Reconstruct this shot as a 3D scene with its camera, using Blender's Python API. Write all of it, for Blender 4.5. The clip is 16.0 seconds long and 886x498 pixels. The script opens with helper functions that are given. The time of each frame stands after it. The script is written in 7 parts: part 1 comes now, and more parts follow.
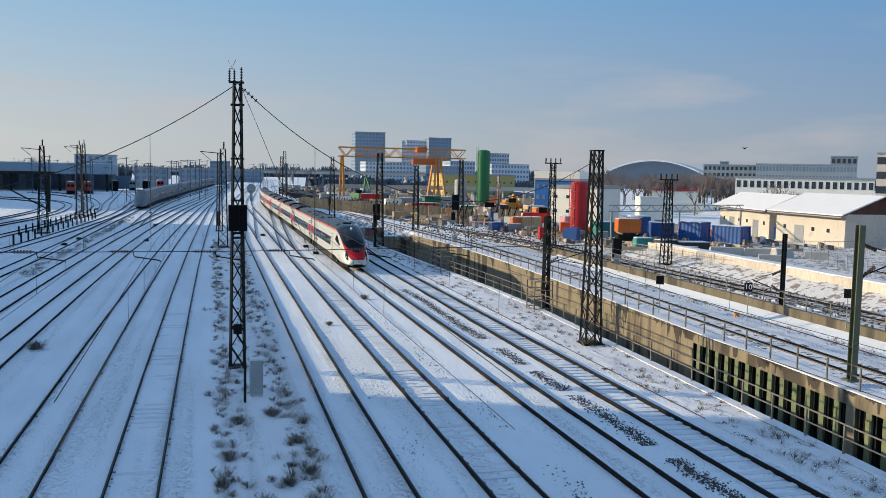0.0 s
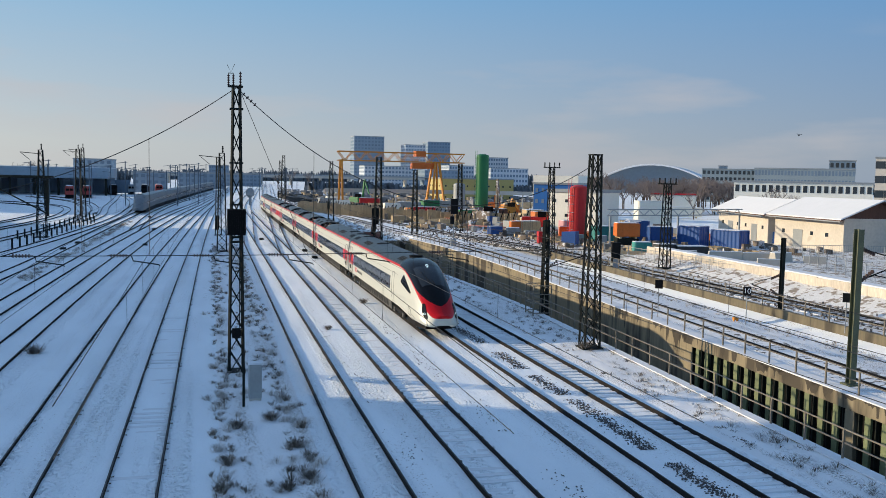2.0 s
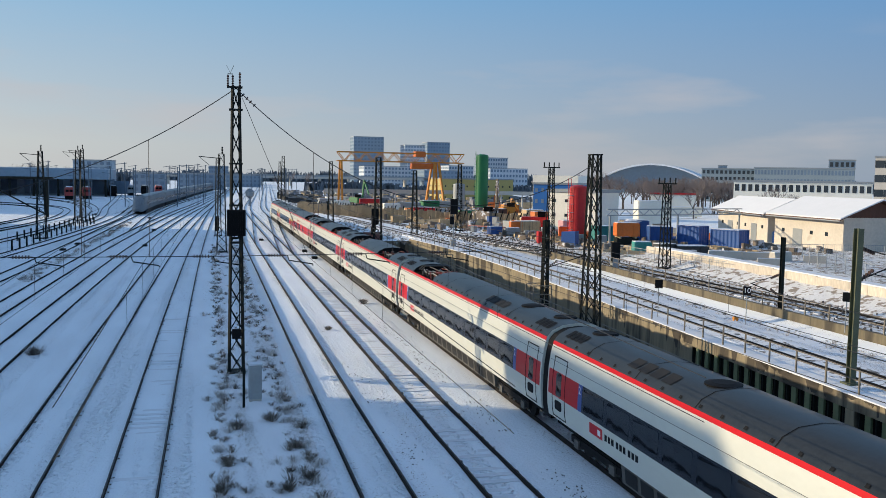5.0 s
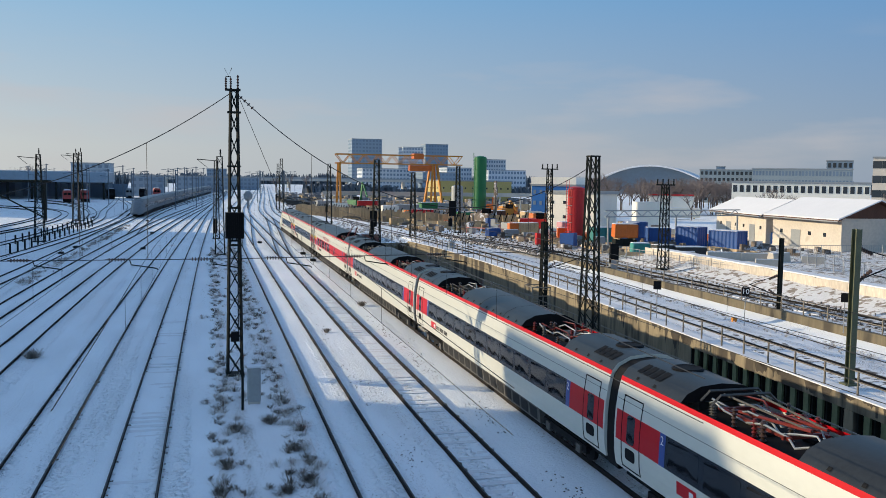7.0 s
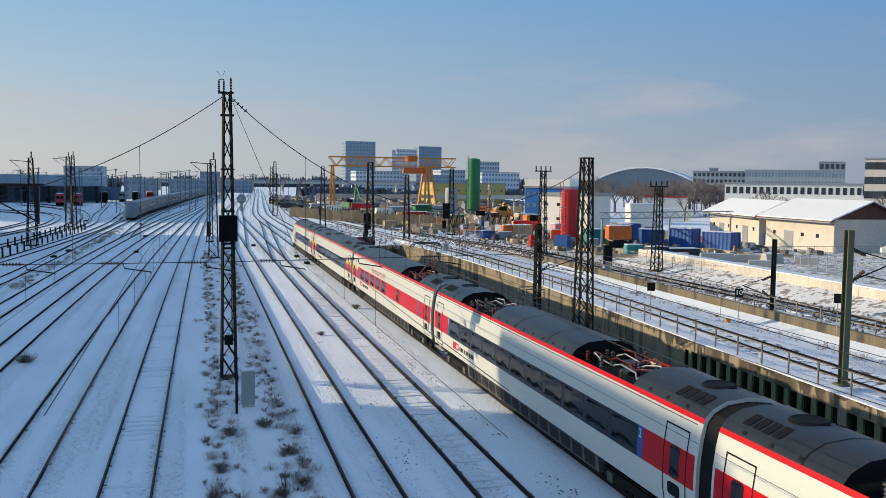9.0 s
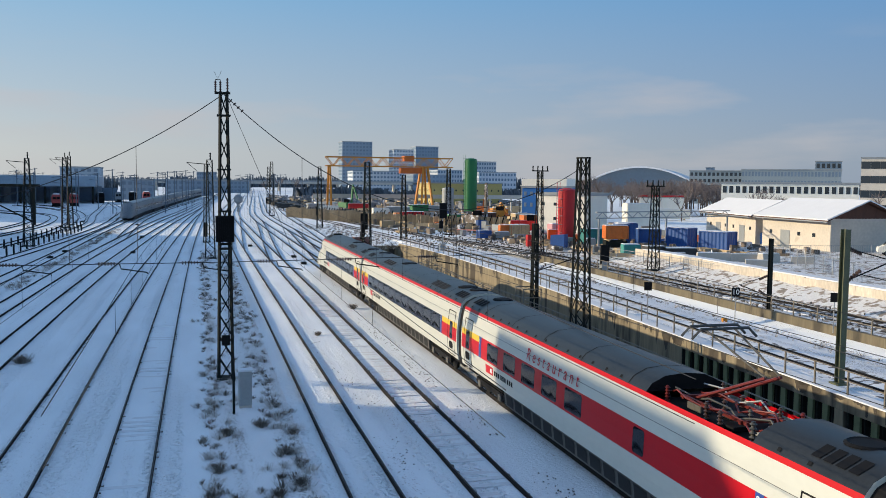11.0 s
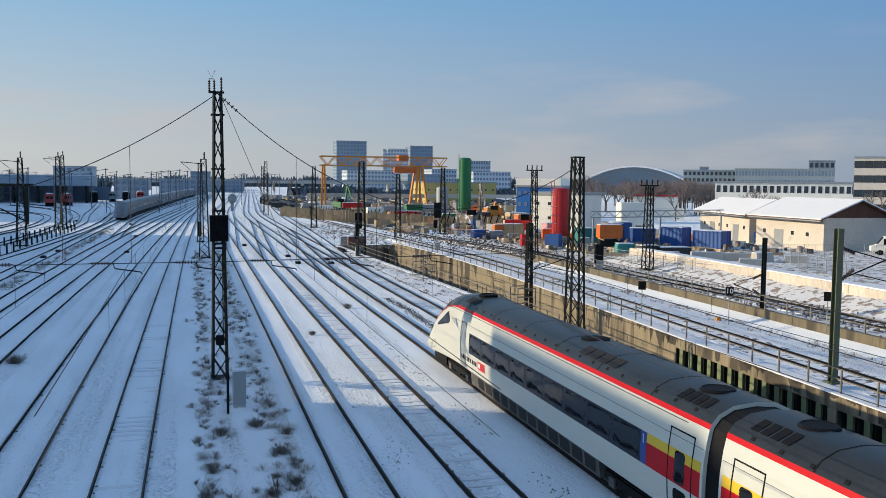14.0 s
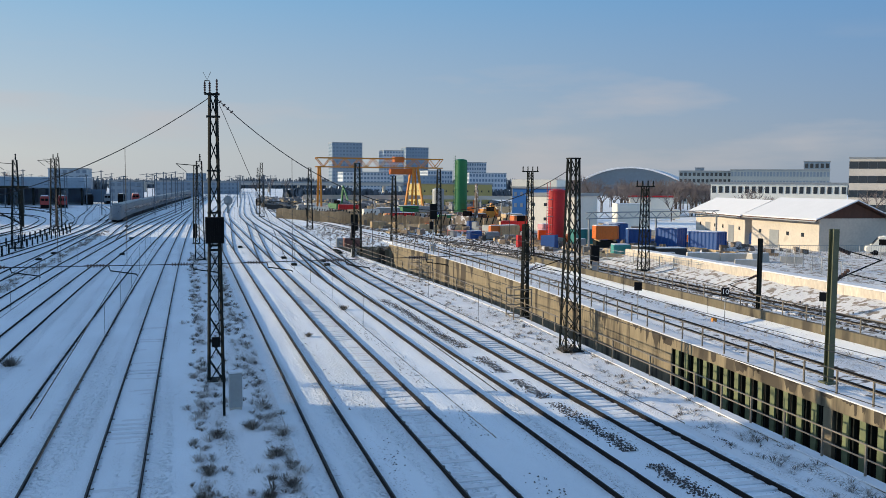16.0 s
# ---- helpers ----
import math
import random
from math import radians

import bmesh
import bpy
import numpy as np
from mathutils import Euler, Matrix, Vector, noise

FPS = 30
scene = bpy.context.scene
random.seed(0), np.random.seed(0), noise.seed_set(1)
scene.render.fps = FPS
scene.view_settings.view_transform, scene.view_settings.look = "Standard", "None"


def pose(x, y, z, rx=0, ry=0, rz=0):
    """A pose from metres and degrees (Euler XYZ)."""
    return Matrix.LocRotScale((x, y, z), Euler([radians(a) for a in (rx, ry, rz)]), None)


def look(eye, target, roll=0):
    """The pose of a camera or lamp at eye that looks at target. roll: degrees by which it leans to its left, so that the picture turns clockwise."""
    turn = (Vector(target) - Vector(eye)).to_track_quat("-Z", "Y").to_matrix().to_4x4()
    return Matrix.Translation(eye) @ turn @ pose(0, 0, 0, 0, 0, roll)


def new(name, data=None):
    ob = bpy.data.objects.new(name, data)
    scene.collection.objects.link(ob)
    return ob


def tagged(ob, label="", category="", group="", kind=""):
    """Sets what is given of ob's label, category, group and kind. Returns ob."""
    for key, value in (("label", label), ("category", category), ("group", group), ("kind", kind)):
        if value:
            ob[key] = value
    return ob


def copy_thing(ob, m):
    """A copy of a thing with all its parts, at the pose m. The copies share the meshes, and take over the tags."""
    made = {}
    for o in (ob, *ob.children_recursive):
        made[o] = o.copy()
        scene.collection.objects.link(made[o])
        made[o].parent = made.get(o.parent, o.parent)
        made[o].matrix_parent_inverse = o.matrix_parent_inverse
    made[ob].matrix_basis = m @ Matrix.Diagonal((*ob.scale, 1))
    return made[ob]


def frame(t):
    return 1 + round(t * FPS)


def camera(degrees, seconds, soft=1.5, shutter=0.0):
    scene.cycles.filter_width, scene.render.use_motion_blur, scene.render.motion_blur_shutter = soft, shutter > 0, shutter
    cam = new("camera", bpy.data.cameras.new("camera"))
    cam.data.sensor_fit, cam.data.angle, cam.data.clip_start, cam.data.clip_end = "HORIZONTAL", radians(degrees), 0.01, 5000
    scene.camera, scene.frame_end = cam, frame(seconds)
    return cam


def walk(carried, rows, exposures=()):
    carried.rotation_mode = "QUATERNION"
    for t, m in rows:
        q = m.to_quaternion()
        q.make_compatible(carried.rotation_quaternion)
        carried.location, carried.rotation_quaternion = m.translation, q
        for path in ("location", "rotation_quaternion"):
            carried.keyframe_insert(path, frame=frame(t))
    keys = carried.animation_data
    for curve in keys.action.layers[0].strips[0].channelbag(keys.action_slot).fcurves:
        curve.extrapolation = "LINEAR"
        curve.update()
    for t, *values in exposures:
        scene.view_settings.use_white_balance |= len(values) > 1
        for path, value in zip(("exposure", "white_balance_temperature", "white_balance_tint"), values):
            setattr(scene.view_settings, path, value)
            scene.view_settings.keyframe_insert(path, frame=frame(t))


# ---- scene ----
EYE = (0.0, 0.0, 9.3)
cam = camera(53.29, 16.0, soft=0.8)
walk(cam, [
    (0, pose(*EYE, 85.070, -1.145, -14.575)),
    (0.5, pose(*EYE, 85.127, -1.113, -14.607)),
    (1, pose(*EYE, 85.199, -1.090, -14.652)),
    (1.5, pose(*EYE, 85.283, -1.125, -14.647)),
    (2, pose(*EYE, 85.339, -1.155, -14.647)),
    (2.5, pose(*EYE, 85.387, -1.216, -14.645)),
    (3, pose(*EYE, 85.412, -1.215, -14.621)),
    (3.5, pose(*EYE, 85.377, -1.166, -14.544)),
    (4, pose(*EYE, 85.335, -1.121, -14.603)),
    (6.5, pose(*EYE, 85.452, -0.886, -14.720)),
    (7, pose(*EYE, 85.483, -0.838, -14.783)),
    (7.5, pose(*EYE, 85.522, -0.868, -14.881)),
    (8, pose(*EYE, 85.572, -0.778, -14.970)),
    (8.5, pose(*EYE, 85.627, -0.739, -15.044)),
    (9, pose(*EYE, 85.640, -0.666, -15.192)),
    (11.5, pose(*EYE, 85.651, -0.581, -15.455)),
    (12, pose(*EYE, 85.726, -0.601, -15.598)),
    (12.5, pose(*EYE, 85.765, -0.583, -15.736)),
    (13, pose(*EYE, 85.732, -0.570, -15.736)),
    (13.5, pose(*EYE, 85.671, -0.520, -15.731)),
    (14, pose(*EYE, 85.603, -0.564, -15.759)),
    (14.5, pose(*EYE, 85.621, -0.590, -15.816)),
    (15, pose(*EYE, 85.626, -0.583, -15.868)),
    (15.5, pose(*EYE, 85.658, -0.542, -15.937)),
    (16, pose(*EYE, 85.693, -0.443, -16.025)),
])

# ---- world, sun ----
SUN_AZ, SUN_EL = radians(25), radians(15.5)      # azimuth counted from -x towards +y
to_sun = Vector((-math.cos(SUN_AZ) * math.cos(SUN_EL), math.sin(SUN_AZ) * math.cos(SUN_EL), math.sin(SUN_EL)))
world = bpy.data.worlds.new("sky")
scene.world = world
world.use_nodes = True
wn, wl = world.node_tree.nodes, world.node_tree.links
sky = wn.new("ShaderNodeTexSky")
sky.sky_type = "NISHITA"
sky.sun_disc = False
sky.sun_elevation = SUN_EL
sky.sun_rotation = math.atan2(to_sun.x, to_sun.y)
sky.air_density, sky.dust_density, sky.ozone_density = 1.0, 0.5, 2.0
# thin cloud banks and haze low over the horizon
coord, spread, cloud = wn.new("ShaderNodeTexCoord"), wn.new("ShaderNodeMapping"), wn.new("ShaderNodeTexNoise")
spread.inputs["Scale"].default_value = (2.2, 2.2, 11.0)
wl.new(coord.outputs["Generated"], spread.inputs[0])
wl.new(spread.outputs[0], cloud.inputs["Vector"])
cloud.inputs["Scale"].default_value, cloud.inputs["Detail"].default_value = 1.7, 6
split = wn.new("ShaderNodeSeparateXYZ")
wl.new(coord.outputs["Generated"], split.inputs[0])
def ramp_node(source, a, b, lo, hi):
    r = wn.new("ShaderNodeMapRange")
    for k, v in enumerate((a, b, lo, hi)):
        r.inputs[1 + k].default_value = v
    wl.new(source, r.inputs[0])
    return r.outputs[0]


def tint_node(factor, a, b):
    x = wn.new("ShaderNodeMix")
    x.data_type, x.clamp_factor = "RGBA", True
    wl.new(factor, x.inputs[0])
    for k, v in ((6, a), (7, b)):
        if isinstance(v, tuple):
            x.inputs[k].default_value = (*v, 1)
        else:
            wl.new(v, x.inputs[k])
    return x.outputs[2]


toward = wn.new("ShaderNodeVectorMath")
toward.operation = "DOT_PRODUCT"
wl.new(coord.outputs["Generated"], toward.inputs[0])
toward.inputs[1].default_value = to_sun
sunward = ramp_node(toward.outputs["Value"], -0.3, 0.62, 0.0, 1.0)
height = split.outputs["Z"]
haze = tint_node(sunward, (1.02, 1.30, 1.74), (2.12, 2.26, 2.34))
blue = tint_node(sunward, (0.49, 1.17, 2.22), (0.97, 1.84, 2.74))
air = tint_node(ramp_node(height, 0.03, 0.20, 0.0, 1.0), haze, blue)
wisps = wn.new("ShaderNodeMath")
wisps.operation = "MULTIPLY"
wl.new(ramp_node(cloud.outputs[0], 0.52, 0.70, 0.0, 0.55), wisps.inputs[0])
wl.new(ramp_node(height, 0.10, 0.17, 1.0, 0.0), wisps.inputs[1])
air = tint_node(wisps.outputs[0], air, (2.05, 1.95, 2.05))
wl.new(tint_node(ramp_node(height, 0.22, 0.6, 0.95, 0.0), sky.outputs[0], air), wn["Background"].inputs[0])
wn["Background"].inputs[1].default_value = 0.245
sun = new("sun", bpy.data.lights.new("sun", "SUN"))
sun.data.energy, sun.data.angle, sun.data.color = 4.7, radians(0.55), (1.0, 0.825, 0.565)
sun.matrix_world = look((0, 0, 100), Vector((0, 0, 100)) - to_sun)
scene.view_settings.exposure = 0.0


# ---- materials ----
def mat(name, base, rough=0.7, metal=0.0, var=0.12, scale=3.0, fine=40.0, bump=0.0, spec=0.5, second=None, second_at=0.5, island=0.0, stretch=(1, 1, 1), detail=5):
    """A surface with two scales of variation, grain and optional patches of a second colour."""
    m = bpy.data.materials.new(name)
    m.use_nodes = True
    n, l = m.node_tree.nodes, m.node_tree.links
    b = n["Principled BSDF"]
    b.inputs["Roughness"].default_value, b.inputs["Metallic"].default_value = rough, metal
    b.inputs["Specular IOR Level"].default_value = spec
    geo = n.new("ShaderNodeTexCoord")
    mp = n.new("ShaderNodeMapping")
    mp.inputs["Scale"].default_value = stretch
    l.new(geo.outputs["Object"], mp.inputs[0])
    big, small = n.new("ShaderNodeTexNoise"), n.new("ShaderNodeTexNoise")
    for node, sc in ((big, scale), (small, fine)):
        node.inputs["Scale"].default_value, node.inputs["Detail"].default_value = sc, detail
        l.new(mp.outputs[0], node.inputs["Vector"])
    mixv = n.new("ShaderNodeMath")
    mixv.operation = "MULTIPLY_ADD"
    l.new(small.outputs[0], mixv.inputs[0])
    mixv.inputs[1].default_value = 0.5
    half = n.new("ShaderNodeMath")
    half.operation = "MULTIPLY"
    l.new(big.outputs[0], half.inputs[0])
    half.inputs[1].default_value = 0.5
    l.new(half.outputs[0], mixv.inputs[2])
    ramp = n.new("ShaderNodeMapRange")
    ramp.inputs[1].default_value, ramp.inputs[2].default_value = 0.3, 0.7
    ramp.inputs[3].default_value, ramp.inputs[4].default_value = 1 - var, 1 + var
    l.new(mixv.outputs[0], ramp.inputs[0])
    col = n.new("ShaderNodeMix")
    col.data_type, col.blend_type = "RGBA", "MULTIPLY"
    col.inputs[0].default_value = 1
    col.inputs[6].default_value = (*base, 1)
    l.new(ramp.outputs[0], col.inputs[7])
    out = col.outputs[2]
    if second:
        st = n.new("ShaderNodeMapRange")
        st.inputs[1].default_value, st.inputs[2].default_value = second_at, second_at + 0.08
        l.new(big.outputs[0], st.inputs[0])
        mx = n.new("ShaderNodeMix")
        mx.data_type = "RGBA"
        l.new(st.outputs[0], mx.inputs[0])
        l.new(out, mx.inputs[6])
        mx.inputs[7].default_value = (*second, 1)
        out = mx.outputs[2]
    if island:
        oi = n.new("ShaderNodeObjectInfo")
        gi = n.new("ShaderNodeNewGeometry")
        add = n.new("ShaderNodeMath")
        add.operation = "ADD"
        l.new(oi.outputs["Random"], add.inputs[0])
        l.new(gi.outputs["Random Per Island"], add.inputs[1])
        rr = n.new("ShaderNodeMapRange")
        rr.inputs[1].default_value, rr.inputs[2].default_value = 0, 2
        rr.inputs[3].default_value, rr.inputs[4].default_value = 1 - island, 1 + island
        l.new(add.outputs[0], rr.inputs[0])
        m2 = n.new("ShaderNodeMix")
        m2.data_type, m2.blend_type = "RGBA", "MULTIPLY"
        m2.inputs[0].default_value = 1
        l.new(out, m2.inputs[6])
        l.new(rr.outputs[0], m2.inputs[7])
        out = m2.outputs[2]
    l.new(out, b.inputs["Base Color"])
    if bump:
        bp = n.new("ShaderNodeBump")
        bp.inputs["Strength"].default_value = 1.0
        bp.inputs["Distance"].default_value = bump
        l.new(mixv.outputs[0], bp.inputs["Height"])
        l.new(bp.outputs[0], b.inputs["Normal"])
    return m


def snow_mat(name, base, dirt, dirt_at, lumps):
    """Wind-packed snow: soft undulation, grain, broken crumbs in lines along the tracks and dark grit where they are thick."""
    m = bpy.data.materials.new(name)
    m.use_nodes = True
    n, l = m.node_tree.nodes, m.node_tree.links
    b = n["Principled BSDF"]
    b.inputs["Roughness"].default_value = 0.7
    b.inputs["Specular IOR Level"].default_value = 0.25
    geo = n.new("ShaderNodeTexCoord")

    def field(scale, stretch, detail=3):
        mp, t = n.new("ShaderNodeMapping"), n.new("ShaderNodeTexNoise")
        mp.inputs["Scale"].default_value = stretch
        l.new(geo.outputs["Object"], mp.inputs[0])
        l.new(mp.outputs[0], t.inputs["Vector"])
        t.inputs["Scale"].default_value, t.inputs["Detail"].default_value = scale, detail
        return t.outputs[0]

    def ranged(source, a, c, lo, hi):
        r = n.new("ShaderNodeMapRange")
        for k, v in enumerate((a, c, lo, hi)):
            r.inputs[1 + k].default_value = v
        l.new(source, r.inputs[0])
        return r.outputs[0]

    def calc(op, a, c):
        q = n.new("ShaderNodeMath")
        q.operation = op
        for k, v in enumerate((a, c)):
            if isinstance(v, float):
                q.inputs[k].default_value = v
            else:
                l.new(v, q.inputs[k])
        return q.outputs[0]
    lines = ranged(field(1.0, (0.95, 0.02, 1)), 0.50, 0.64, 0.0, 1.0)
    crumbs = ranged(field(7.0, (1, 0.8, 1), 4), 0.50, 0.66, 0.0, 1.0)
    broken = calc("MULTIPLY", lines, crumbs)
    soft = calc("MULTIPLY", field(0.9, (1, 0.35, 1), 2), 0.05)
    grain = calc("MULTIPLY", field(9.0, (1, 1, 1), 5), 0.042)
    relief = calc("ADD", calc("ADD", soft, grain), calc("MULTIPLY", broken, lumps))
    bp = n.new("ShaderNodeBump")
    bp.inputs["Strength"].default_value = 1.0
    bp.inputs["Distance"].default_value = 1.0
    l.new(relief, bp.inputs["Height"])
    l.new(bp.outputs[0], b.inputs["Normal"])
    tone = ranged(field(0.5, (1, 0.3, 1), 4), 0.3, 0.7, 0.95, 1.04)
    grit = calc("MULTIPLY", ranged(field(16.0, (1, 1, 1), 3), dirt_at, dirt_at + 0.05, 0.0, 1.0), ranged(field(0.8, (1.4, 0.12, 1), 4), 0.48, 0.62, 0.0, 1.0))
    col = n.new("ShaderNodeMix")
    col.data_type, col.blend_type = "RGBA", "MULTIPLY"
    col.inputs[0].default_value = 1
    col.inputs[6].default_value = (*base, 1)
    l.new(tone, col.inputs[7])
    mx = n.new("ShaderNodeMix")
    mx.data_type = "RGBA"
    l.new(grit, mx.inputs[0])
    l.new(col.outputs[2], mx.inputs[6])
    mx.inputs[7].default_value = (*dirt, 1)
    l.new(mx.outputs[2], b.inputs["Base Color"])
    return m


SNOW = snow_mat("snow", (0.875, 0.91, 0.94), (0.30, 0.26, 0.22), 0.62, 0.085)
SNOW_ROOF = mat("roof_snow", (0.76, 0.77, 0.79), 0.8, var=0.04, scale=0.6, fine=6, bump=0.03)
SNOW_DIRT = mat("trodden_snow", (0.80, 0.79, 0.78), 0.8, var=0.16, scale=1.6, fine=9, bump=0.2, second=(0.30, 0.245, 0.195), second_at=0.51)
SNOW_FIELD = snow_mat("weedy_snow", (0.86, 0.86, 0.87), (0.26, 0.22, 0.18), 0.54, 0.09)
BALLAST = mat("ballast", (0.13, 0.12, 0.115), 0.95, var=0.4, scale=2, fine=24, bump=0.06, second=(0.80, 0.81, 0.83), second_at=0.39)
BALLAST_BARE = mat("bare_ballast", (0.085, 0.072, 0.062), 0.95, var=0.4, scale=2.5, fine=24, bump=0.06, second=(0.74, 0.74, 0.75), second_at=0.49)
# ballast darkened to put the trench's deep shade into its colour
TRENCH_SHADE_STONE = mat("shade_dark_ballast", (0.05, 0.045, 0.042), 0.95, var=0.4, scale=2, fine=24, bump=0.06)
RAIL = mat("rail_steel", (0.018, 0.016, 0.015), 0.85, 0.0, var=0.3, scale=2, fine=30, spec=0.1)
RAIL_TOP = mat("rail_top", (0.032, 0.032, 0.034), 0.55, 0.0, spec=0.2, var=0.1, scale=2, fine=30)
SLEEPER = mat("sleeper", (0.10, 0.085, 0.075), 0.9, var=0.3, scale=3, fine=20, bump=0.01, second=(0.78, 0.79, 0.81), second_at=0.44, island=0.2)
CONCRETE = mat("concrete", (0.27, 0.225, 0.15), 0.88, var=0.3, scale=0.55, fine=5, bump=0.01, second=(0.075, 0.062, 0.046), second_at=0.515, stretch=(1, 1, 0.16))
# mossy tone of the low wall; on the trench wall it paints shade
MOSSY_SHADED = mat("mossy_shaded_concrete", (0.15, 0.125, 0.08), 0.9, var=0.35, scale=0.6, fine=5, bump=0.01, second=(0.06, 0.05, 0.035), second_at=0.52, stretch=(1, 1, 0.2))
CONCRETE_LIGHT = mat("pale_concrete", (0.50, 0.46, 0.40), 0.85, var=0.15, scale=0.5, fine=8, bump=0.006)
STEEL_DARK = mat("mast_steel", (0.014, 0.017, 0.015), 0.75, 0.0, var=0.35, scale=1, fine=15, spec=0.15)
STEEL_GREEN = mat("green_steel", (0.12, 0.13, 0.075), 0.6, 0.2, var=0.25, scale=1, fine=15)
RAILING = mat("galvanised_rail", (0.22, 0.19, 0.15), 0.55, 0.4, var=0.2, scale=1, fine=12)
INSULATOR = mat("insulator", (0.07, 0.04, 0.03), 0.3, 0.0, var=0.2)
GREY_METAL = mat("grey_metal", (0.30, 0.32, 0.33), 0.5, 0.3, var=0.12, scale=1.2, fine=10)
CABINET_GREY = mat("cabinet_grey", (0.34, 0.36, 0.36), 0.55, 0.0, var=0.1, scale=1.5, fine=12)
T_WHITE = mat("train_white", (0.585, 0.59, 0.52), 0.34, 0.0, var=0.045, scale=0.6, fine=8, stretch=(1, 0.4, 1))
T_RED = mat("train_red", (0.52, 0.006, 0.012), 0.3, 0.0, spec=0.2, var=0.06, scale=0.6, fine=8)
T_YELLOW = mat("train_yellow", (0.75, 0.50, 0.03), 0.35, var=0.05)
T_ROOF = mat("train_roof", (0.026, 0.030, 0.034), 0.33, 0.0, spec=0.2, var=0.25, scale=0.8, fine=9)
T_GLASS = mat("train_glass", (0.012, 0.014, 0.018), 0.05, 0.0, var=0.1, scale=0.9, fine=1.7, spec=0.25, bump=0.010, detail=0)
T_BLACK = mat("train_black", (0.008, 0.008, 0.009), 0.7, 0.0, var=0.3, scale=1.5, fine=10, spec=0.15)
T_SHIELD = mat("train_windscreen", (0.005, 0.005, 0.006), 0.12, 0.0, var=0.1, spec=0.15)
T_SKIRT = mat("train_skirt", (0.09, 0.085, 0.075), 0.6, 0.1, var=0.3, scale=1.2, fine=12)
T_BLUE = mat("train_blue", (0.03, 0.07, 0.28), 0.35, var=0.05)
COPPER = mat("pantograph_red", (0.16, 0.018, 0.014), 0.4, 0.1, var=0.1)


def glow(name, colour, strength):
    m = bpy.data.materials.new(name)
    m.use_nodes = True
    b = m.node_tree.nodes["Principled BSDF"]
    b.inputs["Base Color"].default_value = (*colour, 1)
    b.inputs["Emission Color"].default_value = (*colour, 1)
    b.inputs["Emission Strength"].default_value = strength
    return m


HEADLIGHT = glow("headlight", (0.75, 0.95, 1.0), 1.6)


# ---- mesh helpers ----
def part(name, bm, material, parent=None, label="", smooth=False):
    me = bpy.data.meshes.new(name)
    bm.to_mesh(me)
    bm.free()
    for m in (material if isinstance(material, (list, tuple)) else [material]):
        me.materials.append(m)
    if smooth:
        me.shade_smooth()
    ob = new(name, me)
    if parent is not None:
        ob.parent = parent
    if label:
        ob["label"] = label
    return ob


def empty(name, m=None):
    ob = new(name)
    if m is not None:
        ob.matrix_basis = m
    return ob


def box(bm, x0, x1, y0, y1, z0, z1, mi=0):
    v = [bm.verts.new(c) for c in ((x0, y0, z0), (x1, y0, z0), (x1, y1, z0), (x0, y1, z0), (x0, y0, z1), (x1, y0, z1), (x1, y1, z1), (x0, y1, z1))]
    for f in ((0, 3, 2, 1), (4, 5, 6, 7), (0, 1, 5, 4), (1, 2, 6, 5), (2, 3, 7, 6), (3, 0, 4, 7)):
        bm.faces.new([v[i] for i in f]).material_index = mi
    return v


def beam(bm, a, b, w, h=None, seg=4, mi=0):
    """A bar from a to b: square (seg 4) or round."""
    a, b = Vector(a), Vector(b)
    d = (b - a).normalized()
    u = d.cross(Vector((0, 0, 1)))
    u = Vector((1, 0, 0)) if u.length < 1e-4 else u.normalized()
    w2 = d.cross(u)
    h = h or w
    ring = []
    for e in (a, b):
        r = []
        for i in range(seg):
            t = 2 * math.pi * (i + 0.5) / seg
            k = 0.7071 if seg == 4 else 0.5
            r.append(bm.verts.new(e + u * (math.cos(t) * w * k) + w2 * (math.sin(t) * h * k)))
        ring.append(r)
    for i in range(seg):
        j = (i + 1) % seg
        bm.faces.new((ring[0][i], ring[0][j], ring[1][j], ring[1][i])).material_index = mi
    bm.faces.new(ring[0][::-1]).material_index = mi
    bm.faces.new(ring[1]).material_index = mi


def wire_path(bm, pts, w, seg=4):
    """A continuous thin tube through the points."""
    pts = [Vector(p) for p in pts]
    rings = []
    for i, p in enumerate(pts):
        d = (pts[min(i + 1, len(pts) - 1)] - pts[max(i - 1, 0)]).normalized()
        u = d.cross(Vector((0, 0, 1)))
        u = Vector((1, 0, 0)) if u.length < 1e-3 else u.normalized()
        v = d.cross(u)
        rings.append([bm.verts.new(p + (u * math.cos(6.2832 * k / seg) + v * math.sin(6.2832 * k / seg)) * w * 0.55) for k in range(seg)])
    for a, b in zip(rings, rings[1:]):
        for k in range(seg):
            j = (k + 1) % seg
            bm.faces.new((a[k], a[j], b[j], b[k]))


def lathe(bm, prof, cx=0, cy=0, seg=16, mi=0):
    """prof: (radius, z) from bottom to top."""
    rings = []
    for r, z in prof:
        rings.append([bm.verts.new((cx + r * math.cos(2 * math.pi * i / seg), cy + r * math.sin(2 * math.pi * i / seg), z)) for i in range(seg)])
    for p, q in zip(rings, rings[1:]):
        for i in range(seg):
            j = (i + 1) % seg
            bm.faces.new((p[i], p[j], q[j], q[i])).material_index = mi
    bm.faces.new(rings[0][::-1]).material_index = mi
    bm.faces.new(rings[-1]).material_index = mi


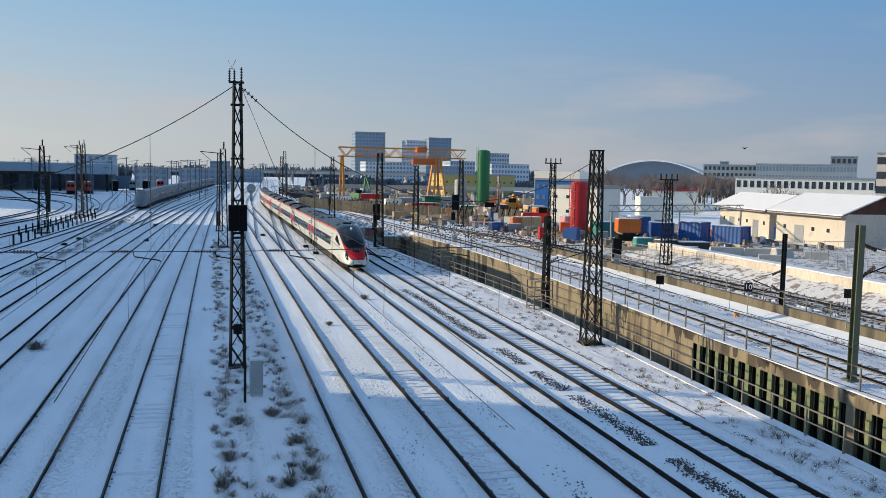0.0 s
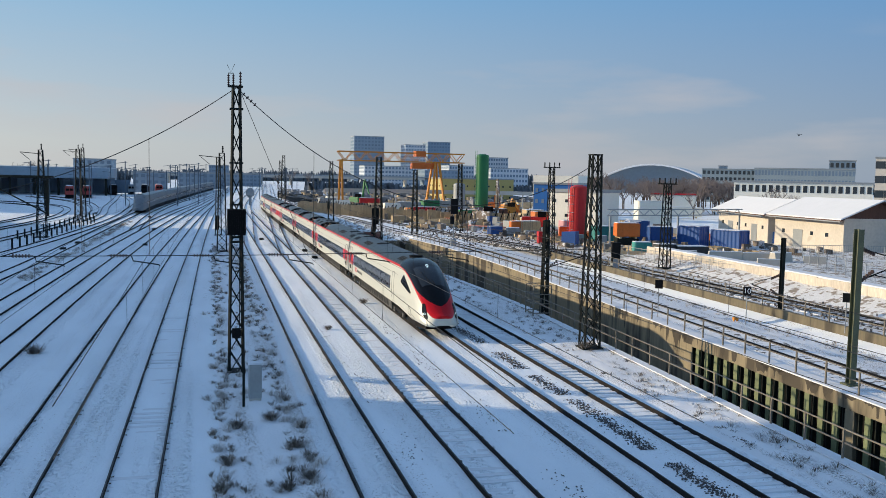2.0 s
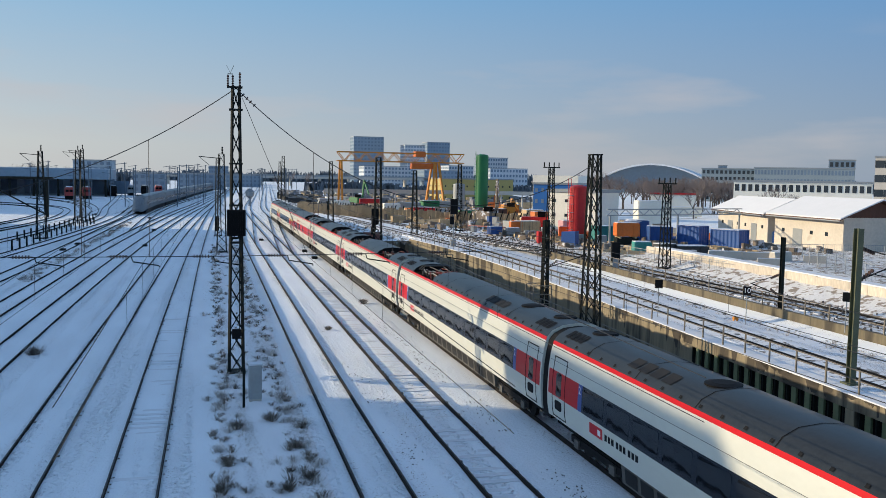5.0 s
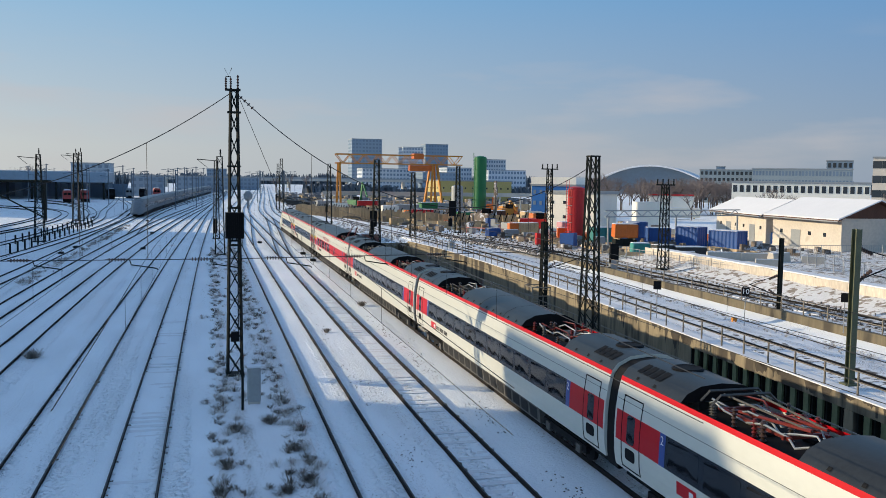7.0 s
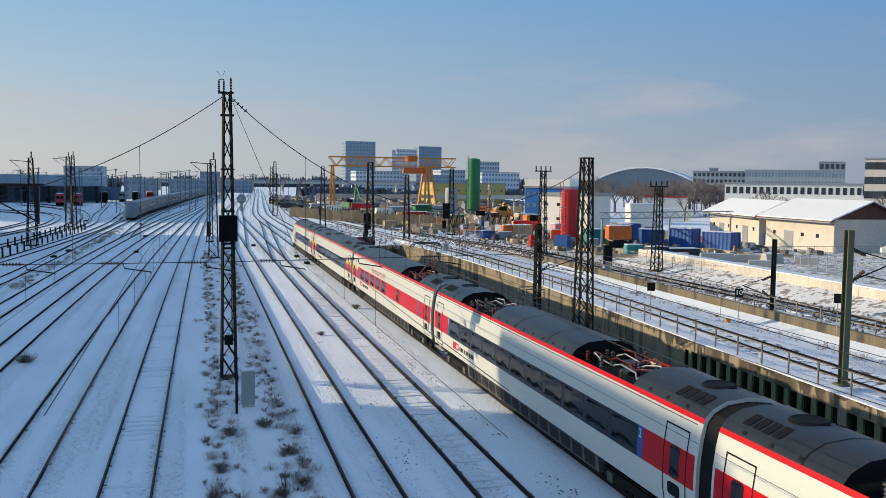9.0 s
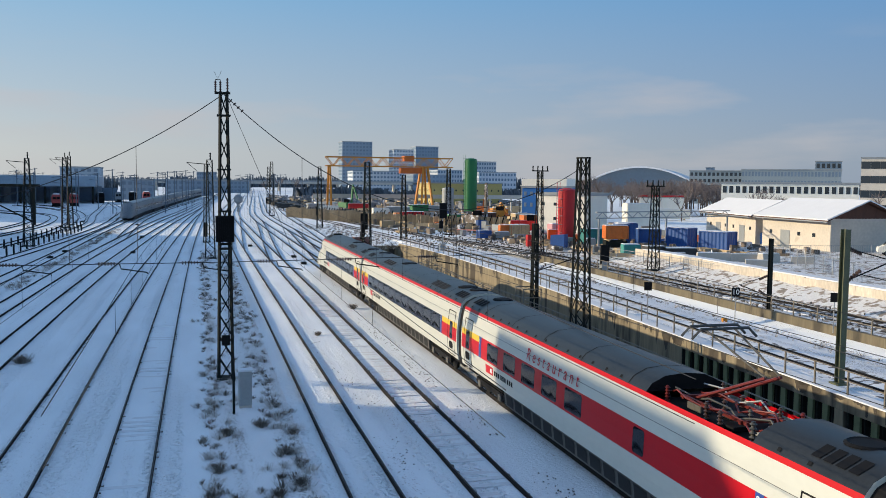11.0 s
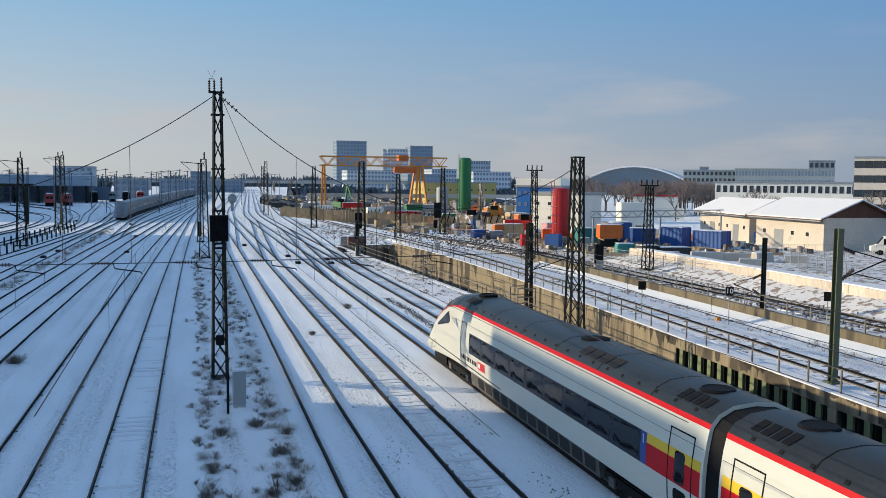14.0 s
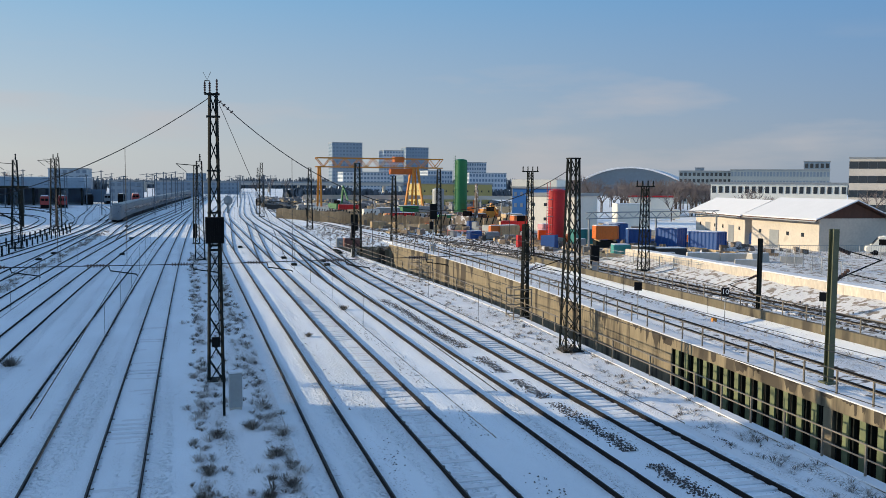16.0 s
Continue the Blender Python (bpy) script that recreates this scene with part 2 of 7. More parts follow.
def sweep(bm, path, prof, closed=True, mi=0):
    """prof (dx, z) carried along path [(x, y)], level."""
    rows = []
    for i, (x, y, *h) in enumerate(path):
        up = h[0] if h else 0.0
        a, b = path[max(i - 1, 0)], path[min(i + 1, len(path) - 1)]
        d = Vector((b[0] - a[0], b[1] - a[1])).normalized()
        rows.append([bm.verts.new((x + d.y * u, y - d.x * u, z + up)) for u, z in prof])
    n = len(prof)
    for p, q in zip(rows, rows[1:]):
        for i in range(n if closed else n - 1):
            j = (i + 1) % n
            f = bm.faces.new((p[i], q[i], q[j], p[j]))
            f.material_index = mi[i] if isinstance(mi, (list, tuple)) else mi
    if closed:
        bm.faces.new(rows[0])
        bm.faces.new(rows[-1][::-1])
    return rows


# ---- the plan: tracks, trench, levels ----
def bend(y):
    """How far the through tracks swing to the right beyond 240 m."""
    return 0.06 * 15 * math.log1p(math.exp(min((y - 240) / 15, 60)))


def swing(y, k):
    """The tracks on the other side of the median, which curve gently."""
    d = max(y - 30, 0)
    return k * d * d if d < 230 else k * 230 * 230 + 2 * k * 230 * (d - 230) * 0.75


def ease(v, soft):
    """A ramp that starts gently at zero."""
    return soft * math.log1p(math.exp(min(v / soft, 60)))


def fence_x(y):
    """Near edge of the trench, which swings back towards the tracks beyond 60 m."""
    return 20.0 + 0.044 * y - 0.086 * ease(y - 62, 4)


def wall_x(y):
    """Far wall of the trench; it curves the same way."""
    return 24.1 + 0.053 * y - 0.00086 * max(y - 64, 0) ** 2


def ledge(y):
    """Level of the strip behind the trench wall, which runs out beyond the trench."""
    return 0.46 * min(1.0, max(0.0, (150 - y) / 46))


def low_x(y):
    return 35.6 + 0.028 * y


YS = [14 + 6 * i for i in range(20)] + [136 + 12 * i for i in range(20)] + [380 + 30 * i for i in range(18)]
PATHS = {
    "a": [(5.0 + bend(y) * 0.95, y) for y in YS],
    "b": [(8.65 + bend(y), y) for y in YS],
    "c": [(13.05 + bend(y), y) for y in YS],
    "d": [(16.8 + bend(y), y) for y in YS],
    "j": [(-2.3 + swing(y, 7e-5), y) for y in YS],
    "l": [(-5.75 + swing(y, 1.05e-4), y) for y in YS],
    "n": [(-10.3 + swing(y, 1.5e-4), y) for y in YS],
    "p": [(-14.0 + swing(y, 1.6e-4), y) for y in YS],
}
TRENCH_END = 124.0
UP = 0.75


def ground():
    bm = bmesh.new()
    far = 4500.0

    def lift(x, y):
        """Gentle unevenness of the snow."""
        if y < 12 or y > 150 or x < -26 or x > 30:
            return -0.16
        v = noise.noise((x * 0.9, y * 0.3, 0)) * 0.03 + noise.noise((x * 3.1, y * 1.9, 7)) * 0.022
        if 0.2 < x < 3.6 or 18.4 < x < 24:
            v += 0.04 + noise.noise((x * 1.7, y * 1.7, 3)) * 0.07 + noise.noise((x * 4.3, y * 3.1, 11)) * 0.045
        return -0.16 + 0.05 * min(1.0, max(0.0, (0.6 - x) / 1.5)) * min(1.0, (150 - y) / 40) + v

    def sheet(fx, xs, yy, mi=0):
        rows = []
        for y in yy:
            rows.append([bm.verts.new((fx(k, y), y, lift(fx(k, y), y))) for k in xs])
        for p, q in zip(rows, rows[1:]):
            for i in range(len(xs) - 1):
                f = bm.faces.new((p[i], p[i + 1], q[i + 1], q[i]))
                wild = 0.2 < p[i].co.x < 3.3 or 18.2 < p[i].co.x < 25
                f.smooth, f.material_index = True, 1 if wild and 12 < p[i].co.y < 130 else mi
    ys = [-300, 0, 10] + [12 + 0.5 * i for i in range(118)] + [71 + 1.25 * i for i in range(42)] + [TRENCH_END]
    xs = [-far, -400, -60] + [-26 + 0.5 * i for i in range(52)] + [0.25 * i for i in range(15)] + [4 + 0.5 * i for i in range(29)] + [18.25 + 0.25 * i for i in range(7)] + [20.0]
    sheet(lambda k, y: k if k < 19.9 else fence_x(y), xs, ys)
    rows = []
    for y in ys:
        bump = [0.05 * noise.noise((k * 1.3, y * 0.7, 5)) + 0.03 * noise.noise((k * 3.1, y * 2.1, 9)) for k in range(12)]
        strip = [(wall_x(y) + d, ledge(y) - 0.12 + bump[i]) for i, d in enumerate((0.0, 1.0, 2.0, 3.2, 4.4))]
        x0, x1 = wall_x(y) + 4.4, max(low_x(y) - 0.6, wall_x(y) + 5.5)
        strip += [(x0 + (x1 - x0) * f, (ledge(y) - 0.12) * (1 - f) - 0.14 * f + 2 * bump[5 + i]) for i, f in enumerate((0.25, 0.5, 0.75, 1.0))]
        strip += [(60, -0.2), (200, -0.2), (far, -0.16)]
        rows.append([bm.verts.new((x, y, z)) for x, z in strip])
    for p, q in zip(rows, rows[1:]):
        for i in range(len(p) - 1):
            f = bm.faces.new((p[i], p[i + 1], q[i + 1], q[i]))
            f.smooth, f.material_index = True, 1
    sheet(lambda k, y: k, [-far, -400, -60] + [-26 + 2 * i for i in range(29)] + [60, 200, far], [TRENCH_END, 130, 136, 150, 200, 400, 1000, far])
    tagged(part("ground", bm, [SNOW, SNOW_FIELD]), "flat ground under a thin even layer of snow", "snowy ground", kind="structure")
    # trench floor and its near retaining wall, both coloured dark for deep shade
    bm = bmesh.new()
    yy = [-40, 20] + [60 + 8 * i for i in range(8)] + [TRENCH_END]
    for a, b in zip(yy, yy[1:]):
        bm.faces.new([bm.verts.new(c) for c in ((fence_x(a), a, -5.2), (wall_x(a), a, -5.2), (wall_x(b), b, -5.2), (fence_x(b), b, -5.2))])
    tagged(part("trench_floor", bm, TRENCH_SHADE_STONE), "ballast floor of the sunken track, coloured dark for shade", "ground", kind="structure")
    # the dark tone of this wall stands for shade inside the trench
    bm = bmesh.new()
    sweep(bm, [(fence_x(y), y) for y in yy], [(0.0, -5.2), (0.0, -0.09), (-0.45, -0.09), (-0.45, -5.2)])
    sweep(bm, [(fence_x(y), y) for y in yy], [(0.02, -0.09), (0.0, -0.04), (-0.5, -0.04), (-0.5, -0.09)], mi=1)
    tagged(part("trench_wall_near", bm, [MOSSY_SHADED, SNOW_ROOF]), "concrete edge of the trench with snow on its coping", "wall", kind="structure")
    bm = bmesh.new()
    box(bm, fence_x(TRENCH_END) - 0.4, wall_x(TRENCH_END) + 0.4, TRENCH_END, TRENCH_END + 0.5, -5.2, 0.05)
    tagged(part("trench_wall_end", bm, CONCRETE), "concrete wall closing the trench", "wall", kind="structure")


ground()


def railway_track(key, y0=14, y1=900, gravel=False):
    path = [(x, y) for x, y in PATHS[key] if y0 <= y <= y1]
    t = empty("railway_track")
    tagged(t, "dark steel railway track half buried in snow" if not gravel else "railway track with sleepers showing through the snow", "railway track", "tracks of the yard")
    for s in (-0.7525, 0.7525):
        bm = bmesh.new()
        sweep(bm, path, [(s - 0.036, -0.19), (s - 0.035, -0.014), (s - 0.024, 0.0), (s + 0.022, 0.0), (s + 0.035, -0.012), (s + 0.036, -0.19)], mi=[0, 0, 1, 0, 0, 0])
        part("rail", bm, [RAIL, RAIL_TOP], t)
    return t


TRACKS = {k: railway_track(k, gravel=k in "bd") for k in "abcdjlnp"}


WALL_TOP, SLOT_TOP, SLOT_END = 0.56, -0.04, 44.4


def far_wall():
    """The wall on the far side of the trench: plain towards its far end, slotted openings between green steel panels in its near part."""
    w = empty("trench_wall_far")
    tagged(w, "stained weathered concrete retaining wall with snow on its top", "wall", kind="structure")
    far_ys = [SLOT_END, 54, 64] + [70 + 6 * i for i in range(9)] + [TRENCH_END]
    near_ys = [-10, 20, SLOT_END]
    bm = bmesh.new()
    sweep(bm, [(wall_x(y), y, ledge(y) - 0.46) for y in far_ys], [(0, -5.0), (0, WALL_TOP), (0.5, WALL_TOP), (0.5, -5.0)])
    part("concrete_face", bm, CONCRETE, w)
    bm = bmesh.new()
    sweep(bm, [(wall_x(y), y) for y in near_ys], [(0, SLOT_TOP), (0, WALL_TOP), (0.5, WALL_TOP), (0.5, SLOT_TOP)])
    part("lintel_beam", bm, CONCRETE, w)
    bm = bmesh.new()
    sweep(bm, [(wall_x(y), y, ledge(y) - 0.46) for y in near_ys + far_ys[1:]], [(-0.03, WALL_TOP), (-0.01, WALL_TOP + 0.05), (0.9, WALL_TOP + 0.04), (0.9, WALL_TOP - 0.3), (0.4, WALL_TOP - 0.3), (0.4, WALL_TOP)])
    part("coping_snow", bm, SNOW_ROOF, w)
    # black sheet set behind the openings to stand for their shade
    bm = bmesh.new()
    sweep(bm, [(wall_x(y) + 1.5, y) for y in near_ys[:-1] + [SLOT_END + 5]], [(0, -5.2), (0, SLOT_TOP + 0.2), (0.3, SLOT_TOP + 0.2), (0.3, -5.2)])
    part("back_wall", bm, T_BLACK, w, "black sheet standing for the shade behind the openings")
    y = 10.0
    while y < SLOT_END - 0.5:
        bm = bmesh.new()
        sweep(bm, [(wall_x(v), v) for v in (y, y + 0.36)], [(0.05, -5.2), (0.05, SLOT_TOP), (0.16, SLOT_TOP), (0.16, -5.2)])
        part("green_panel", bm, PANEL, w)
        bm = bmesh.new()
        sweep(bm, [(wall_x(v), v) for v in (y + 0.66, y + 0.73)], [(0.03, -5.2), (0.03, SLOT_TOP), (0.2, SLOT_TOP), (0.2, -5.2)])
        part("bar", bm, STEEL_DARK, w)
        y += 1.02
    for yp in (17.5, 24.0, 30.6):
        bm = bmesh.new()
        sweep(bm, [(wall_x(v), v) for v in (yp - 0.3, yp + 0.3)], [(-0.02, -5.2), (-0.02, SLOT_TOP - 0.01), (0.3, SLOT_TOP - 0.01), (0.3, -5.2)])
        part("pillar", bm, CONCRETE, w)
    for yp in range(50, 122, 6):
        bm = bmesh.new()
        sweep(bm, [(wall_x(v), v, ledge(v) - 0.46) for v in (yp - 0.025, yp + 0.025)], [(-0.004, -5.0), (-0.004, WALL_TOP), (0.1, WALL_TOP), (0.1, -5.0)])
        part("expansion_joint", bm, STAIN, w)
    rnd = random.Random(8)
    for _ in range(120):
        yp = rnd.uniform(12, 118)
        bm = bmesh.new()
        n, wd, hh = 9, rnd.uniform(0.12, 1.3) ** 1.2, rnd.uniform(0.12, 1.0) ** 1.3
        lim = 0.5 if yp < SLOT_END + 0.6 else 2.4
        ends = [yp + wd * (k / n - 0.5) for k in range(n + 1)]
        top = [WALL_TOP + ledge(v) - 0.463 for v in ends]
        a = [bm.verts.new((wall_x(v) - 0.005, v, t)) for v, t in zip(ends, top)]
        b = [bm.verts.new((wall_x(v) - 0.005, v, t - min(lim, hh * rnd.uniform(0.2, 1.5) * (1 - abs(2 * k / n - 1) ** 2) + 0.04))) for k, (v, t) in enumerate(zip(ends, top))]
        for k in range(n):
            bm.faces.new((a[k], b[k], b[k + 1], a[k + 1]))
        part("damp_stain", bm, STAIN, w, "dark damp stain below the coping")


STAIN = mat("damp_stain", (0.050, 0.040, 0.030), 0.7, var=0.3, scale=2, fine=12)
PANEL = mat("pale_green_panel", (0.17, 0.20, 0.105), 0.8, var=0.2, scale=0.8, fine=6)
far_wall()


# ---- the passing train ----
HALF = [(1.33, 0.92), (1.395, 1.3), (1.415, 1.74), (1.41, 2.2), (1.385, 2.62), (1.32, 3.1), (1.245, 3.44), (1.205, 3.57), (1.02, 3.79), (0.62, 3.98), (0.0, 4.04)]
PROF = [(-x, z) for x, z in HALF] + [(x, z) for x, z in HALF[-2::-1]]
NP = len(PROF)
LOW, TOP = 0.92, 4.04


def half_x(z):
    for (xa, za), (xb, zb) in zip(HALF, HALF[1:]):
        if za <= z <= zb:
            return xa + (xb - xa) * (z - za) / (zb - za)
    return HALF[0][0]


def strip_mesh(secs, i0, i1, push=0.0, bm=None):
    """Loft the profile points i0..i1 over the sections [(y, points)]."""
    bm = bm or bmesh.new()
    rows = []
    for y, pts in secs:
        rows.append([bm.verts.new((x * (1 + push / 1.4), y, z + (push if z > 3.5 else 0))) for x, z in pts[i0:i1 + 1]])
    for p, q in zip(rows, rows[1:]):
        for i in range(i1 - i0):
            bm.faces.new((p[i], q[i], q[i + 1], p[i + 1]))
    return bm


def nose_map(s, x, z):
    """Where a point of the full section goes at s metres behind the tip."""
    u = min(s / 6.7, 1.0)
    v = min(s / 3.0, 1.0)
    wide = 0.36 + 0.64 * (1 - (1 - v) ** 2.6) ** 0.5
    top = 1.28 + (TOP - 1.28) * (1 - (1 - u) ** 1.95) ** 1.2
    low = LOW - 0.40 * (1 - u) ** 1.3 + 0.16 * max(0.0, 1 - s / 0.35) ** 2
    k = (z - LOW) / (TOP - LOW)
    lean = 1.0 - 0.33 * (1 - u) ** 1.2 * max(k, 0) ** 1.5
    lean *= 1.0 - 0.42 * max(0.0, 1 - s / 2.4) * max(0.0, 1 - k / 0.34) ** 2
    k = max(k, 0.0) ** (1 + 0.8 * (1 - u) ** 2)
    return x * wide * lean, low + (top - low) * k


def nose_profile(s):
    return [nose_map(s, x, z) for x, z in PROF]


def upper_point(u):
    """u from -1 to 1 over the roof, from stripe to stripe."""
    pts = PROF[6:NP - 6]
    lens = [0.0]
    for p, q in zip(pts, pts[1:]):
        lens.append(lens[-1] + math.hypot(q[0] - p[0], q[1] - p[1]))
    d = (u + 1) / 2 * lens[-1]
    for i in range(len(pts) - 1):
        if d <= lens[i + 1] + 1e-9:
            f = (d - lens[i]) / (lens[i + 1] - lens[i])
            return pts[i][0] + (pts[i + 1][0] - pts[i][0]) * f, pts[i][1] + (pts[i + 1][1] - pts[i][1]) * f
    return pts[-1]


def side_quads(y0, y1, z0, z1, push, sides=(-1, 1), bm=None):
    """A thin raised panel that follows the body side."""
    bm = bm or bmesh.new()
    zs = sorted({z0, z1} | {z for _, z in HALF if z0 < z < z1})
    for s in sides:
        def c(y, z, p):
            return bm.verts.new((s * (half_x(z) + p), y, z))
        for za, zb in zip(zs, zs[1:]):
            f = [c(y0, za, push), c(y1, za, push), c(y1, zb, push), c(y0, zb, push)]
            bm.faces.new(f if s > 0 else f[::-1])
            for y in (y0, y1):
                bm.faces.new((c(y, za, 0), c(y, za, push), c(y, zb, push), c(y, zb, 0)))
        for z in (z0, z1):
            bm.faces.new((c(y0, z, 0), c(y0, z, push), c(y1, z, push), c(y1, z, 0)))
    return bm


def side_outline(bm, y0, y1, z0, z1, w, push, s):
    for a, b, c, d in ((y0, y0 + w, z0, z1), (y1 - w, y1, z0, z1), (y0, y1, z0, z0 + w), (y0, y1, z1 - w, z1)):
        side_quads(a, b, c, d, push, (s,), bm)


def sided(name, y0, y1, z0, z1, push, m, car, label=""):
    for s in (1, -1):
        part(name, side_quads(y0, y1, z0, z1, push, (s,)), m, car, label)


def pane_mesh(y0, y1, z0, z1, s, push):
    """A window with rounded corners on side s."""
    bm = bmesh.new()
    r = 0.10
    pts = []
    for cy, cz, a0 in ((y1 - r, z1 - r, 0), (y0 + r, z1 - r, 90), (y0 + r, z0 + r, 180), (y1 - r, z0 + r, 270)):
        for k in range(4):
            a = radians(a0 + 30 * k)
            pts.append((cy + r * math.cos(a), cz + r * math.sin(a)))
    f = [bm.verts.new((s * (half_x(z) + push), y, z)) for y, z in pts]
    g = [bm.verts.new((s * half_x(z), y, z)) for y, z in pts]
    bm.faces.new(f if s > 0 else f[::-1])
    for i in range(len(f)):
        j = (i + 1) % len(f)
        bm.faces.new((f[i], f[j], g[j], g[i]))
    return bm


def letters(text, parent, size, m, material, name):
    cu = bpy.data.curves.new(name, "FONT")
    cu.body, cu.size, cu.extrude, cu.align_x, cu.align_y = text, size, 0.002, "CENTER", "CENTER"
    cu.materials.append(material)
    o = new(name, cu)
    o.parent = parent
    o.matrix_basis = m
    return o


def insulator_stack(bm, x, y, z, h, r):
    n = 5
    prof = []
    for i in range(n):
        prof += [(r * 0.5, z + h * i / n), (r, z + h * (i + 0.35) / n), (r * 0.5, z + h * (i + 0.7) / n)]
    lathe(bm, prof + [(r * 0.5, z + h)], x, y, 10)


def rail_car(kind, label):
    """Local +y is forward. A middle car spans -13.1..13.1; an end car has its nose at +14.1."""
    car = empty("rail_car")
    tagged(car, label, "train car", "cars of the passing express train")
    end, first = kind in ("end", "end1"), kind in ("first", "end1")
    back, front = (-14.1, 13.85) if end else (-13.1, 13.1)
    b0, b1 = back + 0.34, front - 0.34
    wells = {"mid": [(-8.6, -3.9), (4.6, 9.0)], "panto": [(-9.4, -4.6)], "bistro": [(4.4, 9.3)]}.get(kind, [])
    full = front - 6.7 if end else b1
    side_secs = [(b0, PROF), (full, PROF)]
    if end:
        ss = [0.0, 0.03, 0.08, 0.16, 0.28, 0.45, 0.7, 1.0, 1.4, 1.9, 2.5, 3.2, 4.0, 5.0, 6.0]
        side_secs += [(front - s, nose_profile(s)) for s in reversed(ss)]
    bm = strip_mesh(side_secs, 0, 6)
    strip_mesh(side_secs, NP - 7, NP - 1, bm=bm)
    bm.faces.new([bm.verts.new((x, b0, z)) for x, z in PROF])
    last = side_secs[-1]
    ring = [bm.verts.new((x, last[0], z)) for x, z in last[1]]
    if end:
        bm.faces.new((ring[:7] + ring[NP - 7:])[::-1])
        tip = bmesh.new()
        tip.faces.new([tip.verts.new((x, last[0] + 0.002, z)) for x, z in last[1][6:NP - 6]][::-1])
        part("nose_tip", tip, T_RED, car)
    else:
        bm.faces.new(ring[::-1])
    part("body_shell", bm, T_WHITE, car, smooth=end)
    for s in (1, -1):
        bm = bmesh.new()
        side_quads(b0 + 0.05, full - 0.05, 2.93, 2.945, 0.003, (s,), bm)
        part("panel_joint", bm, T_SEAM, car)
    for i0, i1 in ((6, 7), (NP - 8, NP - 7)):
        part("red_stripe", strip_mesh([(b0, PROF), (full, PROF)], i0, i1), T_RED, car, "red stripe below the roof edge")
    if end:
        red, dark, glass = bmesh.new(), bmesh.new(), bmesh.new()
        ns = 72
        grid, half = {}, {}
        for i in range(ns + 1):
            s = 6.7 * (i / ns) ** 1.2
            w = 0.955 * math.sqrt(max(0.0, 1 - (max(3.6 - s, 0) / 2.8) ** 2.2)) if s > 0.8 else 0.0
            half[i] = (s, w)
            us = [-1 + (1 - w) * j / 10 for j in range(10)] + [-w + 2 * w * j / 24 for j in range(25)] + [w + (1 - w) * (j + 1) / 10 for j in range(10)]
            for j, u in enumerate(us):
                x, z = nose_map(s, *upper_point(u))
                grid[i, j] = (x, front - s, z)
        made = ({}, {}, {})
        for i in range(ns):
            for j in range(44):
                inner = 10 <= j < 34
                if inner and half[i + 1][1] < 0.02:
                    continue
                k = 0
                if inner:
                    k = 2 if 2.45 < half[i][0] < 4.55 and 14 <= j < 30 else 1
                tgt, vv = (red, dark, glass)[k], made[k]
                ring = []
                for q in ((i, j), (i, j + 1), (i + 1, j + 1), (i + 1, j)):
                    if q not in vv:
                        vv[q] = tgt.verts.new(grid[q])
                    ring.append(vv[q])
                tgt.faces.new(ring[::-1])
        for m2 in (red, dark, glass):
            bmesh.ops.remove_doubles(m2, verts=m2.verts[:], dist=0.0005)
        part("nose_cover", red, T_RED, car, "glossy red nose cover", True)
        shield = part("windscreen_surround", dark, T_SHIELD, car, "black windscreen surround", True)
        part("windscreen", glass, T_WIND, shield, "dark sloping windscreen glass", True)
        bm = bmesh.new()
        for sx in (-0.1, 0.12):
            a, b = nose_map(2.5, sx, TOP), nose_map(3.9, sx + 0.45, TOP - 0.1)
            beam(bm, (a[0], front - 2.5, a[1] + 0.03), (b[0], front - 3.9, b[1] + 0.05), 0.03)
        part("wiper", bm, T_BLACK, shield)
        roofs = [(b0, full)]
        bm = bmesh.new()
        lathe(bm, [(0.42, 3.98), (0.46, 4.10), (0.40, 4.13), (0.32, 4.08)], 0.0, full - 0.75, 20)
        part("roof_ring", bm, T_BLACK, car)
        for k in range(3):
            for i in (8, NP - 10):
                part("roof_grille", strip_mesh([(full - 1.9 + 0.5 * k, PROF), (full - 1.5 + 0.5 * k, PROF)], i, i + 1, 0.016), GRILLE, car)
    else:
        cut = [b0] + [v for w in wells for v in w] + [b1]
        roofs = list(zip(cut[::2], cut[1::2]))
    for a, b in roofs:
        part("roof", strip_mesh([(a, PROF), (b, PROF)], 7, NP - 8), T_ROOF, car, smooth=True)
        y = a + 2.9
        while y < b - 1.0:
            part("roof_seam", strip_mesh([(y, PROF), (y + 0.04, PROF)], 7, NP - 8, 0.006), T_BLACK, car)
            y += 3.3
        y = a + 0.8
        while y < b - 0.8:
            for i in (7, NP - 9):
                pts = [(PROF[i][0] + (PROF[i + 1][0] - PROF[i][0]) * f, PROF[i][1] + (PROF[i + 1][1] - PROF[i][1]) * f) for f in (0.45, 0.8)]
                part("roof_slot", strip_mesh([(y, pts), (y + 0.12, pts)], 0, 1, 0.012), T_BLACK, car)
            y += 0.98
